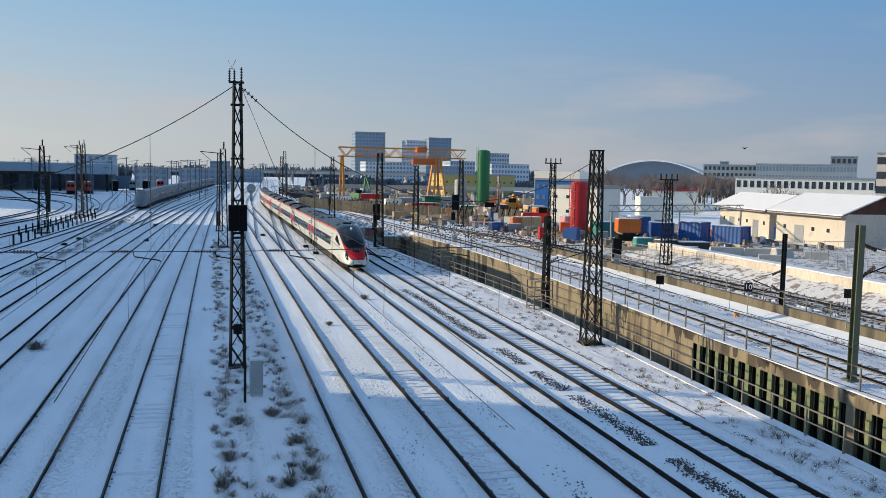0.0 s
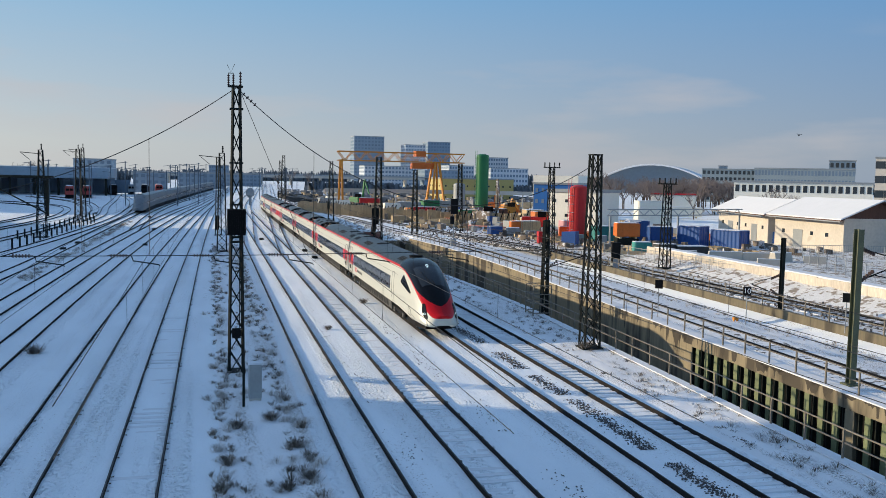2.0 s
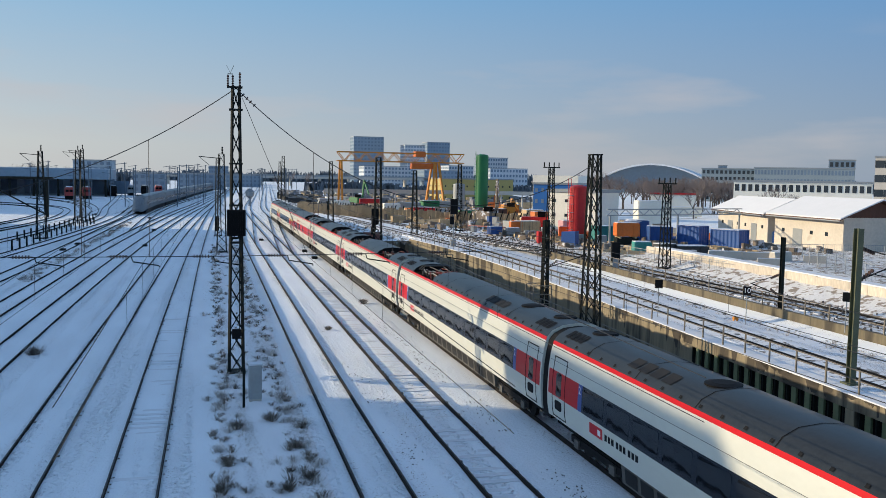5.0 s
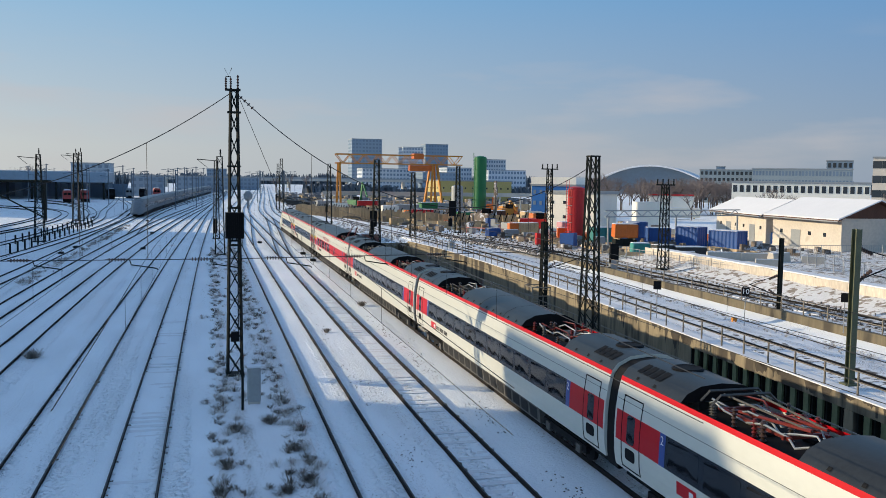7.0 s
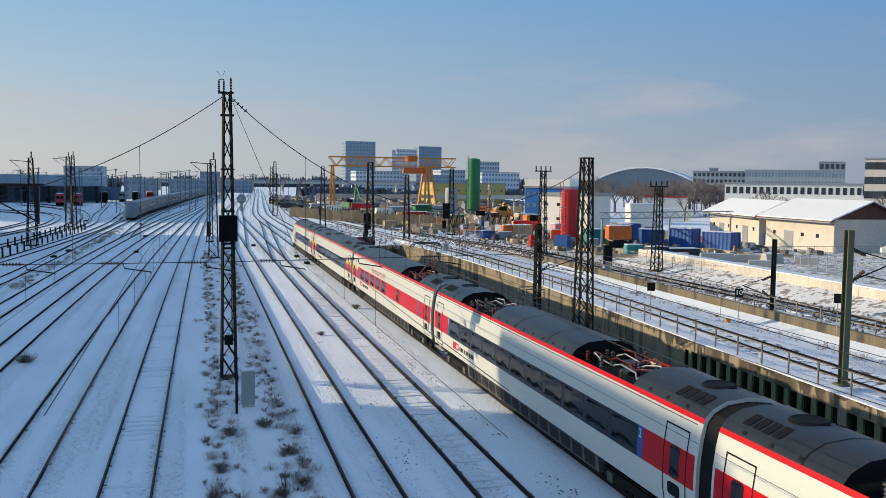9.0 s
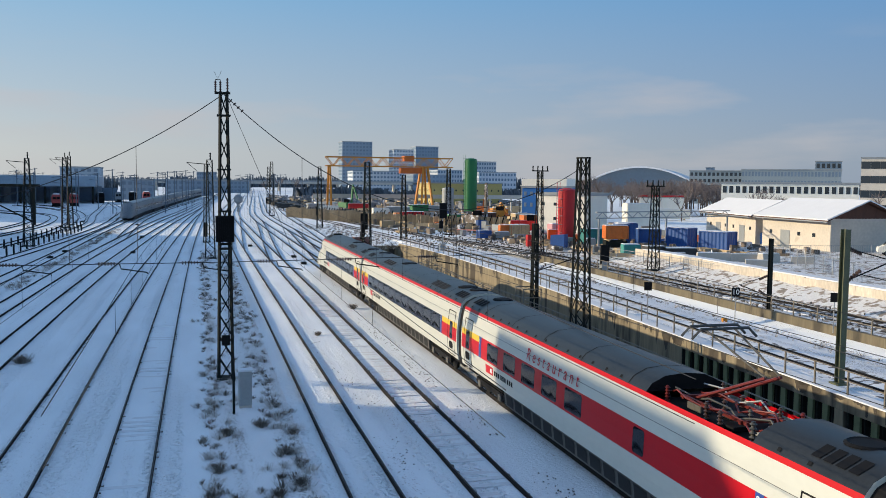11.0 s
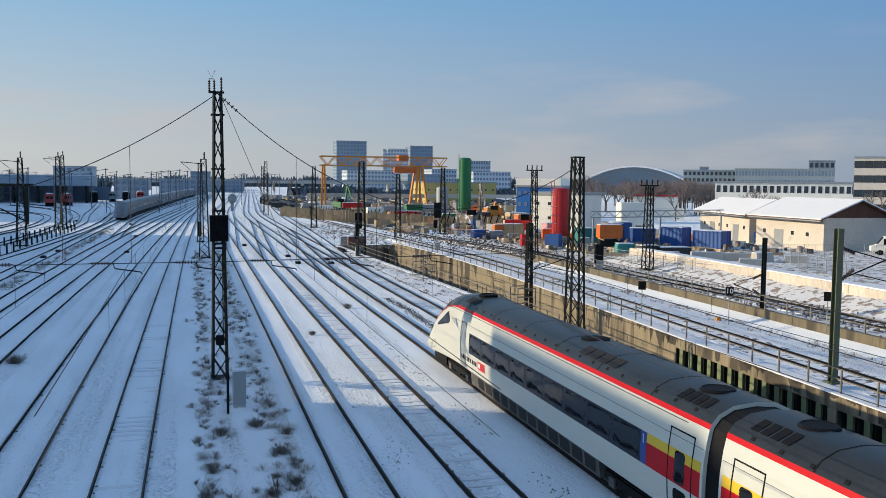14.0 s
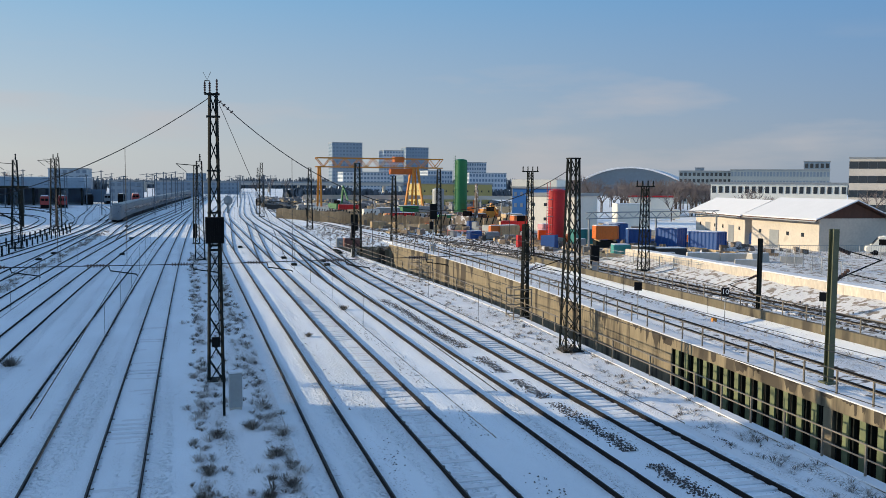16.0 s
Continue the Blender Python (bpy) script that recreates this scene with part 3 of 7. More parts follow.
    for wi, (a, b) in enumerate(wells):
        bm = bmesh.new()
        box(bm, -1.19, 1.19, a, b, 3.2, 3.36)
        for e in (a, b):
            bm.faces.new([bm.verts.new((x, e, z)) for x, z in PROF[7:NP - 7]])
        part("roof_well", bm, T_BLACK, car, "dark sunken equipment bay")
        rnd = random.Random(40 + wi + len(kind))
        for k in range(5):
            yy = a + (b - a) * (0.12 + 0.18 * k)
            w, x0 = rnd.uniform(0.18, 0.34), rnd.uniform(-0.75, 0.35)
            bm = bmesh.new()
            box(bm, x0, x0 + rnd.uniform(0.3, 0.6), yy - w, yy + w, 3.36, 3.36 + rnd.uniform(0.08, 0.2))
            bmesh.ops.bevel(bm, geom=bm.edges[:], offset=0.02, segments=1, affect="EDGES")
            part("equipment_box", bm, [T_BLACK, T_SKIRT, T_ROOF, T_BLACK, GREY_METAL][k], car)
            for sx in (-0.82, 0.15, 0.8):
                if rnd.random() < 0.75:
                    bm = bmesh.new()
                    insulator_stack(bm, sx + rnd.uniform(-0.1, 0.1), yy + rnd.uniform(-0.3, 0.3), 3.36, rnd.uniform(0.32, 0.52), rnd.uniform(0.07, 0.10))
                    part("insulator", bm, rnd.choice([INSULATOR, INSULATOR, COPPER, T_SKIRT]), car)
        for xx in (-0.6, -0.2, 0.3, 0.65):
            bm = bmesh.new()
            wire_path(bm, [(xx + 0.16 * math.sin(2.1 * q + 7 * xx), a + 0.25 + (b - a - 0.5) * q / 8, 3.66 + 0.13 * math.sin(1.7 * q + 9 * xx)) for q in range(9)], 0.05, 6)
            part("cable_pipe", bm, rnd.choice([T_SKIRT, GREY_METAL, COPPER]), car)
        if kind in ("panto", "bistro"):
            pg = part("pantograph_base", (lambda m: (beam(m, (-0.5, a + 0.7, 3.60), (-0.5, b - 1.2, 3.60), 0.08), beam(m, (0.5, a + 0.7, 3.60), (0.5, b - 1.2, 3.60), 0.08), beam(m, (-0.6, a + 0.9, 3.60), (0.6, a + 0.9, 3.60), 0.09), beam(m, (-0.6, b - 1.4, 3.60), (0.6, b - 1.4, 3.60), 0.09), m)[-1])(bmesh.new()), COPPER, car, "red painted base frame")
            raised = kind == "bistro"
            elbow, head = ((0, b - 1.0, 4.75), (0, a + 1.6, 5.55)) if raised else ((0, b - 0.9, 3.86), (0, a + 0.8, 3.96))
            bm = bmesh.new()
            for sx in (-0.35, 0.35):
                beam(bm, (sx, a + 1.2, 3.64), (sx * 0.6, elbow[1], elbow[2]), 0.09, seg=6)
            part("lower_arm", bm, COPPER, car)
            bm = bmesh.new()
            for sx in (-0.2, 0.2):
                beam(bm, (sx, elbow[1], elbow[2]), (sx * 2.2, head[1], head[2]), 0.06, seg=6)
            part("upper_arm", bm, T_SKIRT, car)
            for dy in (-0.25, 0.25):
                bm = bmesh.new()
                wire_path(bm, [(-0.95, head[1] + dy, head[2] - 0.2), (-0.7, head[1] + dy, head[2] + 0.04), (0.7, head[1] + dy, head[2] + 0.04), (0.95, head[1] + dy, head[2] - 0.2)], 0.07)
                part("collector_strip", bm, T_SKIRT, car)
    # roof fittings near both ends
    spots = [back + 1.5] + ([] if end else [front - 1.5])
    for sgn, y in zip((1, -1), spots):
        bm = bmesh.new()
        lathe(bm, [(0.44, 3.96), (0.46, 4.03), (0.40, 4.07), (0.34, 4.05)], -0.1, y + 0.3 * sgn, 20)
        part("roof_dome", bm, T_BLACK, car)
        for k in range(4):
            yy = y - 0.6 + 0.36 * k
            for i in (8, NP - 10):
                part("roof_vent", strip_mesh([(yy, PROF), (yy + 0.27, PROF)], i, i + 1, 0.014), T_BLACK, car)
    mids = {"end": (-8.4,), "end1": (-8.4,), "first": (-6.5, 6.4), "panto": (4.6,), "mid": (), "bistro": ()}[kind]
    for y in mids:
        for k in range(4):
            yy = y + 0.68 * k
            for i in (8, NP - 10):
                part("roof_grille", strip_mesh([(yy, PROF), (yy + 0.55, PROF)], i, i + 1, 0.016), GRILLE, car)
        bm = bmesh.new()
        lathe(bm, [(0.48, 3.97), (0.50, 4.04), (0.3, 4.08)], 0.05, y + 3.6, 18)
        part("roof_dome", bm, T_BLACK, car)
    # side bands
    door_ends = [(back, 1)] + ([] if end else [(front, -1)])
    for e, k in door_ends:
        lo, hi = sorted((e + k * 0.45, e + k * 3.05))
        upper = first or (kind == "bistro" and k == 1)
        if upper:
            sided("yellow_panel", lo, hi, 2.36, 2.62, 0.007, T_YELLOW, car, "yellow first class band")
            sided("red_panel", lo, hi, 1.74, 2.36, 0.007, T_RED, car)
        else:
            sided("red_panel", lo, hi, 1.74, 2.62, 0.007, T_RED, car)
        lo, hi = sorted((e + k * 3.05, e + k * 3.36))
        sided("class_sign", lo, hi, 1.74, 2.62, 0.011, T_BLUE, car, "blue class sign")
        for s in (1, -1):
            m = Matrix.Translation((s * 1.425, (lo + hi) / 2, 2.42)) @ Euler((radians(90), 0, radians(90 if s > 0 else -90))).to_matrix().to_4x4()
            letters("1" if upper else "2", car, 0.36, m, T_LETTER, "class_numeral")
            d0, d1 = sorted((e + k * 0.8, e + k * 1.95))
            bm = bmesh.new()
            side_outline(bm, d0, d1, 1.0, 3.12, 0.035, 0.012, s)
            door = part("door", bm, T_BLACK, car, "plug door outlined by dark seals")
            part("door_window", pane_mesh(d0 + 0.34, d1 - 0.34, 1.78, 2.6, s, 0.016), T_GLASS, door)
            part("door_display", pane_mesh(d0 + 0.26, d1 - 0.3, 1.28, 1.62, s, 0.014), T_BLACK, door)
    wy0 = back + 3.36
    wy1 = front - 9.0 if end else front - 3.36
    if kind != "bistro":
        sided("window_band", wy0, wy1, 1.74, 2.62, 0.009, T_BAND, car, "continuous dark window band")
        n = 9 if end else 11
        wins = [(wy0 + (wy1 - wy0) * i / n + 0.12, wy0 + (wy1 - wy0) * (i + 1) / n - 0.12) for i in range(n)]
    else:
        sided("red_panel", wy0, wy1, 1.74, 2.62, 0.007, T_RED, car, "red band of the dining car")
        wins = [(back + 4.2 + 2.05 * i, back + 4.2 + 2.05 * i + 1.35) for i in range(5)] + [(4.1, 4.75)]
        for s in (1, -1):
            m = Matrix.Translation((s * 1.375, -2.0, 2.95)) @ Euler((radians(90), 0, radians(90 if s > 0 else -90))).to_matrix().to_4x4() @ pose(0, 0, 0, -10)
            o = letters("Restaurant", car, 0.62, m, T_RED, "lettering")
            o.data.space_character = 1.7
    for a, b in wins:
        for s in (1, -1):
            part("window_pane", pane_mesh(a, b, 1.82, 2.55, s, 0.016), T_GLASS, car)
    # operator mark: red square and bars
    for s in (1, -1):
        ly = back + 4.0 if not end else (back + 4.1)
        if end:
            ly = front - 11.2 if kind == "end1" else back + 4.0
        o = part("mark", side_quads(ly, ly + 0.95, 1.28, 1.62, 0.008, (s,)), T_RED, car, "red square mark")
        bm = bmesh.new()
        side_quads(ly + 0.62, ly + 0.82, 1.36, 1.54, 0.012, (s,), bm)
        part("mark_symbol", bm, T_LETTER, o)
        for k in range(9):
            yy = ly + 1.12 + 0.235 * k + (0.08 if k > 2 else 0) + (0.08 if k > 5 else 0)
            part("lettering_bar", side_quads(yy, yy + 0.16, 1.33, 1.53, 0.006, (s,)), T_BLACK, car)
    # below the floor: dark valance with grille panels
    bm = bmesh.new()
    v1 = front - (2.2 if end else 0.45)
    prof = [(-1.24, 0.34), (-1.31, 0.92), (1.31, 0.92), (1.24, 0.34)]
    bogies = (back + 4.0, front - (6.9 if end else 4.0))
    spans = [(bogies[0] + 2.1, bogies[1] - 2.1)]
    for a, b in spans:
        m2 = bmesh.new()
        r = [[m2.verts.new((x, y, z)) for x, z in prof] for y in (a, b)]
        for i in range(4):
            j = (i + 1) % 4
            m2.faces.new((r[0][i], r[1][i], r[1][j], r[0][j]))
        m2.faces.new(r[0])
        m2.faces.new(r[1][::-1])
        part("skirt", m2, T_SKIRT, car, "grey skirt with dark grilles")
        y = a + 0.25
        while y < b - 1.0:
            for s in (1, -1):
                m3 = bmesh.new()
                m3.faces.new([m3.verts.new(c) for c in ((s * 1.265, y, 0.42), (s * 1.265, y + 0.78, 0.42), (s * 1.318, y + 0.78, 0.86), (s * 1.318, y, 0.86))])
                part("skirt_grille", m3, GRILLE, car)
            y += 0.98
    box(bm, -1.05, 1.05, back + 0.5, v1, 0.62, 0.93)
    part("underframe", bm, T_BLACK, car)
    if end:
        m2 = bmesh.new()
        secs = [(front - s, [(x * 1.0, 0.30 if z < 1 else z) for x, z in ((-nose_map(s, 1.33, LOW)[0], 0.34), (-nose_map(s, 1.33, LOW)[0] - 0.01, nose_map(s, 1.33, LOW)[1] + 0.06), (nose_map(s, 1.33, LOW)[0] + 0.01, nose_map(s, 1.33, LOW)[1] + 0.06), (nose_map(s, 1.33, LOW)[0], 0.34))]) for s in (4.6, 3.4, 2.4, 1.6, 1.1)]
        rr = [[m2.verts.new((x * 0.86, y, 0.30 if i in (0, 3) else nose_map(front - y, 1.33, LOW)[1] + 0.04)) for i, (x, z) in enumerate(p)] for y, p in secs]
        for p, q in zip(rr, rr[1:]):
            for i in range(4):
                j = (i + 1) % 4
                m2.faces.new((p[i], q[i], q[j], p[j]))
        m2.faces.new(rr[-1])
        part("front_valance", m2, T_BLACK, car)
        nose_fittings(car, front, kind)
    for yb in bogies:
        bm = bmesh.new()
        box(bm, -1.12, 1.12, yb - 1.75, yb + 1.75, 0.5, 0.72)
        for s in (-1.12, 1.12):
            box(bm, s - 0.07, s + 0.07, yb - 1.9, yb + 1.9, 0.42, 0.66)
        bogie = part("bogie", bm, T_BLACK, car)
        for dy in (-1.35, 1.35):
            bm = bmesh.new()
            for s in (-0.75, 0.75):
                beam(bm, (s - 0.07, yb + dy, 0.45), (s + 0.07, yb + dy, 0.45), 0.89, seg=20)
            beam(bm, (-0.7, yb + dy, 0.45), (0.7, yb + dy, 0.45), 0.18, seg=8)
            part("wheelset", bm, T_BLACK, bogie)
            for s in (-1.15, 1.15):
                bm = bmesh.new()
                box(bm, s - 0.1, s + 0.1, yb + dy - 0.18, yb + dy + 0.18, 0.32, 0.6)
                part("axle_box", bm, T_SKIRT, bogie)
    for y0, y1 in [(back, b0)] + ([] if end else [(b1, front)]):
        bm = bmesh.new()
        g = [(x * 0.93, z * 0.975 if z > 2 else z - 0.2) for x, z in PROF]
        r = [[bm.verts.new((x, y, z)) for x, z in g] for y in (y0, y1)]
        for i in range(NP):
            j = (i + 1) % NP
            bm.faces.new((r[0][i], r[1][i], r[1][j], r[0][j]))
        part("gangway_bellows", bm, T_BLACK, car)
    return car


def nose_fittings(car, front, kind):
    for s in (1, -1):
        # triangular cab window
        bm = bmesh.new()
        tri = [(front - 5.3, 3.08), (front - 5.75, 2.68), (front - 5.6, 2.54), (front - 3.45, 2.12), (front - 3.3, 2.2)]
        vs = []
        for y, z in tri:
            ss = front - y
            top, low = nose_map(ss, 0, TOP)[1], nose_map(ss, 0, LOW)[1]
            e = 1 + 0.8 * (1 - min(ss / 6.7, 1.0)) ** 2
            zz = ((z - low) / (top - low)) ** (1 / e) * (TOP - LOW) + LOW
            x, _ = nose_map(ss, half_x(zz), zz)
            vs.append(bm.verts.new((s * (x + 0.022), y, z)))
        bm.faces.new(vs if s < 0 else vs[::-1])
        ret = bmesh.ops.extrude_face_region(bm, geom=bm.faces[:])
        for v in [g for g in ret["geom"] if isinstance(g, bmesh.types.BMVert)]:
            v.co.x -= s * 0.06
        part("cab_window", bm, T_SHIELD, car)
        # cab door outline
        bm = bmesh.new()
        side_outline(bm, front - 8.45, front - 7.75, 1.02, 3.0, 0.03, 0.010, s)
        part("cab_door", bm, T_SEAM, car)
        # headlight unit
        bm = bmesh.new()
        n = 18
        ring = []
        for i in range(n):
            a = 2 * math.pi * i / n
            dy, dz = 0.52 * math.cos(a), 0.19 * math.sin(a)
            y = front - 0.95 - dy * 0.9
            zrel = 2.02 + dz + 0.36 * dy
            ring.append((y, zrel))
        def on_nose(y, zf, out):
            x, z = nose_map(front - y, half_x(zf), zf)
            return (s * (x + out), y + out * 0.5, z)
        f = [bm.verts.new(on_nose(y, z * 1.6, 0.03)) for y, z in ring]
        g = [bm.verts.new(on_nose(y, z * 1.6, -0.05)) for y, z in ring]
        bm.faces.new(f if s < 0 else f[::-1])
        for i in range(n):
            j = (i + 1) % n
            bm.faces.new((f[i], f[j], g[j], g[i]))
        unit = part("headlight_unit", bm, T_SHIELD, car, "dark oval headlight cover")
        if kind == "end":
            bm = bmesh.new()
            c = Vector(on_nose(front - 0.85, 3.15, 0.045))
            outw = Vector((s * 0.75, 0.65, 0.1)).normalized()
            uu = outw.cross(Vector((0, 0, 1))).normalized()
            ww = outw.cross(uu)
            vo, vi = [], []
            for i in range(18):
                a = 2 * math.pi * i / 18
                vo.append(bm.verts.new(c + uu * 0.07 * math.cos(a) + ww * 0.07 * math.sin(a)))
                vi.append(bm.verts.new(c + uu * 0.055 * math.cos(a) + ww * 0.055 * math.sin(a) + outw * 0.01))
            for i in range(18):
                j = (i + 1) % 18
                bm.faces.new((vo[i], vo[j], vi[j], vi[i]))
            part("lamp_ring", bm, HEADLIGHT, unit, "bright ring lamp")
        # hatch outlines on the flank
        for y0, y1, z0, z1 in ((front - 3.3, front - 2.7, 1.2, 1.7), (front - 2.5, front - 1.9, 1.05, 1.5)):
            bm = bmesh.new()
            for (ya, za), (yb, zb) in (((y0, z0), (y1, z0)), ((y1, z0), (y1, z1)), ((y1, z1), (y0, z1)), ((y0, z1), (y0, z0))):
                pa, pb = on_nose(ya, za * 1.12, 0.004), on_nose(yb, zb * 1.12, 0.004)
                beam(bm, pa, pb, 0.018)
            part("hatch", bm, T_SEAM, car)
    if kind == "end":
        bm = bmesh.new()
        z = nose_map(4.45, 0, TOP)[1] + 0.09
        for i in range(18):
            a, b = 2 * math.pi * i / 18, 2 * math.pi * (i + 1) / 18
            q = [(r * math.cos(t), front - 4.4 - 1.2 * r * math.sin(t), z + r * math.sin(t)) for t, r in ((a, 0.085), (b, 0.085), (b, 0.062), (a, 0.062))]
            bm.faces.new([bm.verts.new(c) for c in q])
        part("top_lamp", bm, HEADLIGHT, car, "bright ring lamp above the windscreen")
    # coupler cover seams
    bm = bmesh.new()
    for s in (1, -1):
        pts = [nose_map(d, half_x(zz), zz) + (front - d,) for d, zz in ((0.55, 3.0), (0.42, 2.4), (0.30, 1.8), (0.25, 1.2))]
        for p, q in zip(pts, pts[1:]):
            beam(bm, (s * (p[0] + 0.005), p[2] + 0.005, p[1]), (s * (q[0] + 0.005), q[2] + 0.005, q[1]), 0.03)
    part("coupler_cover_seam", bm, T_SEAM, car)


GRILLE = mat("roof_grille", (0.006, 0.006, 0.007), 0.8, 0.0, var=0.4, scale=2, fine=30, bump=0.004)
T_WIND = mat("windscreen_glass", (0.02, 0.023, 0.026), 0.06, 0.0, var=0.1, spec=0.4)
T_BAND = mat("window_band", (0.010, 0.014, 0.022), 0.2, 0.0, var=0.15, spec=0.35)
T_SEAM = mat("panel_seam", (0.12, 0.12, 0.12), 0.7)
T_LETTER = mat("white_lettering", (0.8, 0.8, 0.8), 0.5, var=0.03)
KINDS = ["end", "panto", "mid", "mid", "bistro", "first", "end1"]
CAR_LABELS = ["white pointed end car with red nose and black windscreen", "white second class car with red doors and roof pantograph", "white second class car with red door panels and dark windows",
              "white second class car with red door panels and dark windows", "white dining car with a red window band and lettering", "white first class car with yellow and red door panels", "white pointed rear end car with yellow and red door panels"]
TRAIN = [rail_car(k, lab) for k, lab in zip(KINDS, CAR_LABELS)]
# car centres behind the first joint, in metres (the first joint is at JOINT0 at the start)
JOINT0, SPEED = 108.75, 15.852
CENTRES = [-14.1] + [13.1 + 26.2 * i for i in range(5)] + [131.0 + 14.1]


# ---- lattice masts ----
def lattice_mast(x, y, h, w0=0.62, w1=0.36, z0=-0.14, cap=True):
    m = empty("catenary_mast", Matrix.Translation((x, y, z0)))
    tagged(m, "tall dark steel lattice catenary mast standing in the snow", "catenary mast", "lattice masts along the tracks")
    bm = bmesh.new()
    n = max(5, round(h / 1.05))

    def c(i, sx, sy):
        w = w0 + (w1 - w0) * i / n
        return (sx * w / 2, sy * w / 2 * 0.9, h * i / n)
    for sx in (-1, 1):
        for sy in (-1, 1):
            beam(bm, c(0, sx, sy), c(n, sx, sy), 0.10)
    for i in range(n):
        for sx, sy, tx, ty in ((-1, -1, 1, -1), (1, -1, 1, 1), (1, 1, -1, 1), (-1, 1, -1, -1)):
            flip = i % 2 if sx == tx else 0
            beam(bm, c(i, tx, ty) if flip else c(i, sx, sy), c(i + 1, sx, sy) if flip else c(i + 1, tx, ty), 0.045)
            if sy == ty and sy < 0:
                beam(bm, c(i, tx, ty), c(i + 1, sx, sy), 0.045)
    part("lattice", bm, STEEL_DARK, m)
    bm = bmesh.new()
    box(bm, -w0 * 0.66, w0 * 0.66, -w0 * 0.66, w0 * 0.66, -0.05, 0.09)
    part("footing", bm, STEEL_DARK, m)
    if cap:
        bm = bmesh.new()
        box(bm, -w1 * 0.62, w1 * 0.62, -w1 * 0.62, w1 * 0.62, h, h + 0.07)
        part("cap_plate", bm, STEEL_DARK, m)
    return m


# masts along the tracks: x, y, height
MASTS = [(1.13, 42.6, 13.4, 0.66, 0.3), (20.58, 45.4, 10.8, 0.9, 0.5), (-22.7, 132.0, 12.0, 1.3, 0.5), (-24.6, 181.0, 13.3, 1.3, 0.6),
         (-25.2, 192.0, 13.8, 1.1, 0.5), (1.2, 109.0, 11.7, 1.1, 0.6), (1.0, 137.0, 11.7, 0.9, 0.5), (20.2, 109.0, 11.7, 1.0, 0.55), (22.9, 174.8, 12.1, 1.1, 0.5),
         (18.5, 238.0, 14.2, 1.2, 0.6), (19.4, 262.0, 13.2, 1.0, 0.5), (38.3, 96.5, 10.0, 0.85, 0.5), (44.0, 79.7, 8.4, 0.9, 0.55), (31.5, 138.0, 10.4, 0.9, 0.5), (39.5, 140.0, 10.8, 0.9, 0.5)]
MAST_OB = [lattice_mast(x, y, h, a, b, z0=0.6 if x > 34 else -0.14) for x, y, h, a, b in MASTS]


def up(y):
    """Level of the yard behind the low wall; it runs out towards the far end."""
    return UP * min(1.0, max(0.0, (138 - y) / 42)) - (0.0 if y < 138 else 0.12)


def upper_ground():
    bm = bmesh.new()
    yy = [-60, 0] + [10 + 3 * i for i in range(30)] + [104, 112, 120, 130, 138, 145]
    xs = [0, 1.5, 3, 4.5, 6, 8, 10, 14, 20, 30, 45, 60, 100, 300, 860]
    rows = []
    for y in yy:
        rows.append([bm.verts.new((low_x(y) + 0.3 + k, y, up(y) - (0.19 if 0 < k <= 8 and y < 138 else 0) + (noise.noise((k * 0.8, y * 0.5, 0)) * 0.04 if k and y < 138 else 0) + (0.25 if 9 < k else 0) * (y < 130))) for k in xs])
    for p, q in zip(rows, rows[1:]):
        for i in range(len(xs) - 1):
            bm.faces.new((p[i], p[i + 1], q[i + 1], q[i])).smooth = True
    tagged(part("yard_ground", bm, SNOW_DIRT), "trodden dirty snow on the building yard", "snowy ground", kind="structure")
    bm = bmesh.new()
    sweep(bm, [(low_x(y), y) for y in (-20, 30, 60, 96)], [(0, -0.3), (0, UP + 0.08), (0.32, UP + 0.08), (0.32, -0.3)])
    tagged(part("low_wall", bm, MOSSY_SHADED), "low stained concrete retaining wall with a railing", "wall", kind="structure")


upper_ground()
bm = bmesh.new()
sweep(bm, [(low_x(y), y) for y in range(-20, 98, 6)], [(-1.9, -0.16), (-0.8, 0.06), (0.0, 0.26), (0.0, -0.2)])
tagged(part("snow_bank", bm, SNOW, smooth=False), "snow drifted against the low wall", "snow bank", kind="structure")


def building(name, x, y, w, d, h, wall, label, z0=0.0, storeys=4, bays=8, glass=None, rot=0.0, roof=None, band=False, small=1.0):
    """A flat-roofed block with windows on the two sides that face the tracks; x, y is its corner nearest the camera on the left."""
    b = empty(name, pose(x, y, z0, 0, 0, rot))
    tagged(b, label, "building")
    bm = bmesh.new()
    box(bm, 0, w, 0, d, -0.3, h)
    part("wall", bm, wall, b)
    bm = bmesh.new()
    box(bm, -0.25, w + 0.25, -0.25, d + 0.25, h, h + 0.5)
    part("roof", bm, roof or GREY_METAL, b)
    sh = h / storeys
    # beyond 400 m the panes take the glass with haze in its colour
    glass = glass or (GLASS_HAZE if y > 400 else GLASS_DARK)
    me = {}
    for face in ("front", "side"):
        ln = w if face == "front" else d
        nb = bays if face == "front" else max(2, round(bays * d / w))
        bw = ln / nb
        ww, wh = (bw * 0.98, sh * 0.5) if band else (bw * 0.6 * small, sh * 0.52 * small)
        bm = bmesh.new()
        if face == "front":
            box(bm, -ww / 2, ww / 2, -0.06, 0.05, 0, wh)
        else:
            box(bm, -0.06, 0.05, -ww / 2, ww / 2, 0, wh)
        me[face] = part("window", bm, glass, b)
        first = True
        for s in range(storeys):
            for i in range(nb):
                p = (bw * (i + 0.5), 0, s * sh + sh * 0.3) if face == "front" else (0, bw * (i + 0.5), s * sh + sh * 0.3)
                o = me[face] if first else new("window", me[face].data)
                first = False
                o.parent = b
                o.location = p
    return b


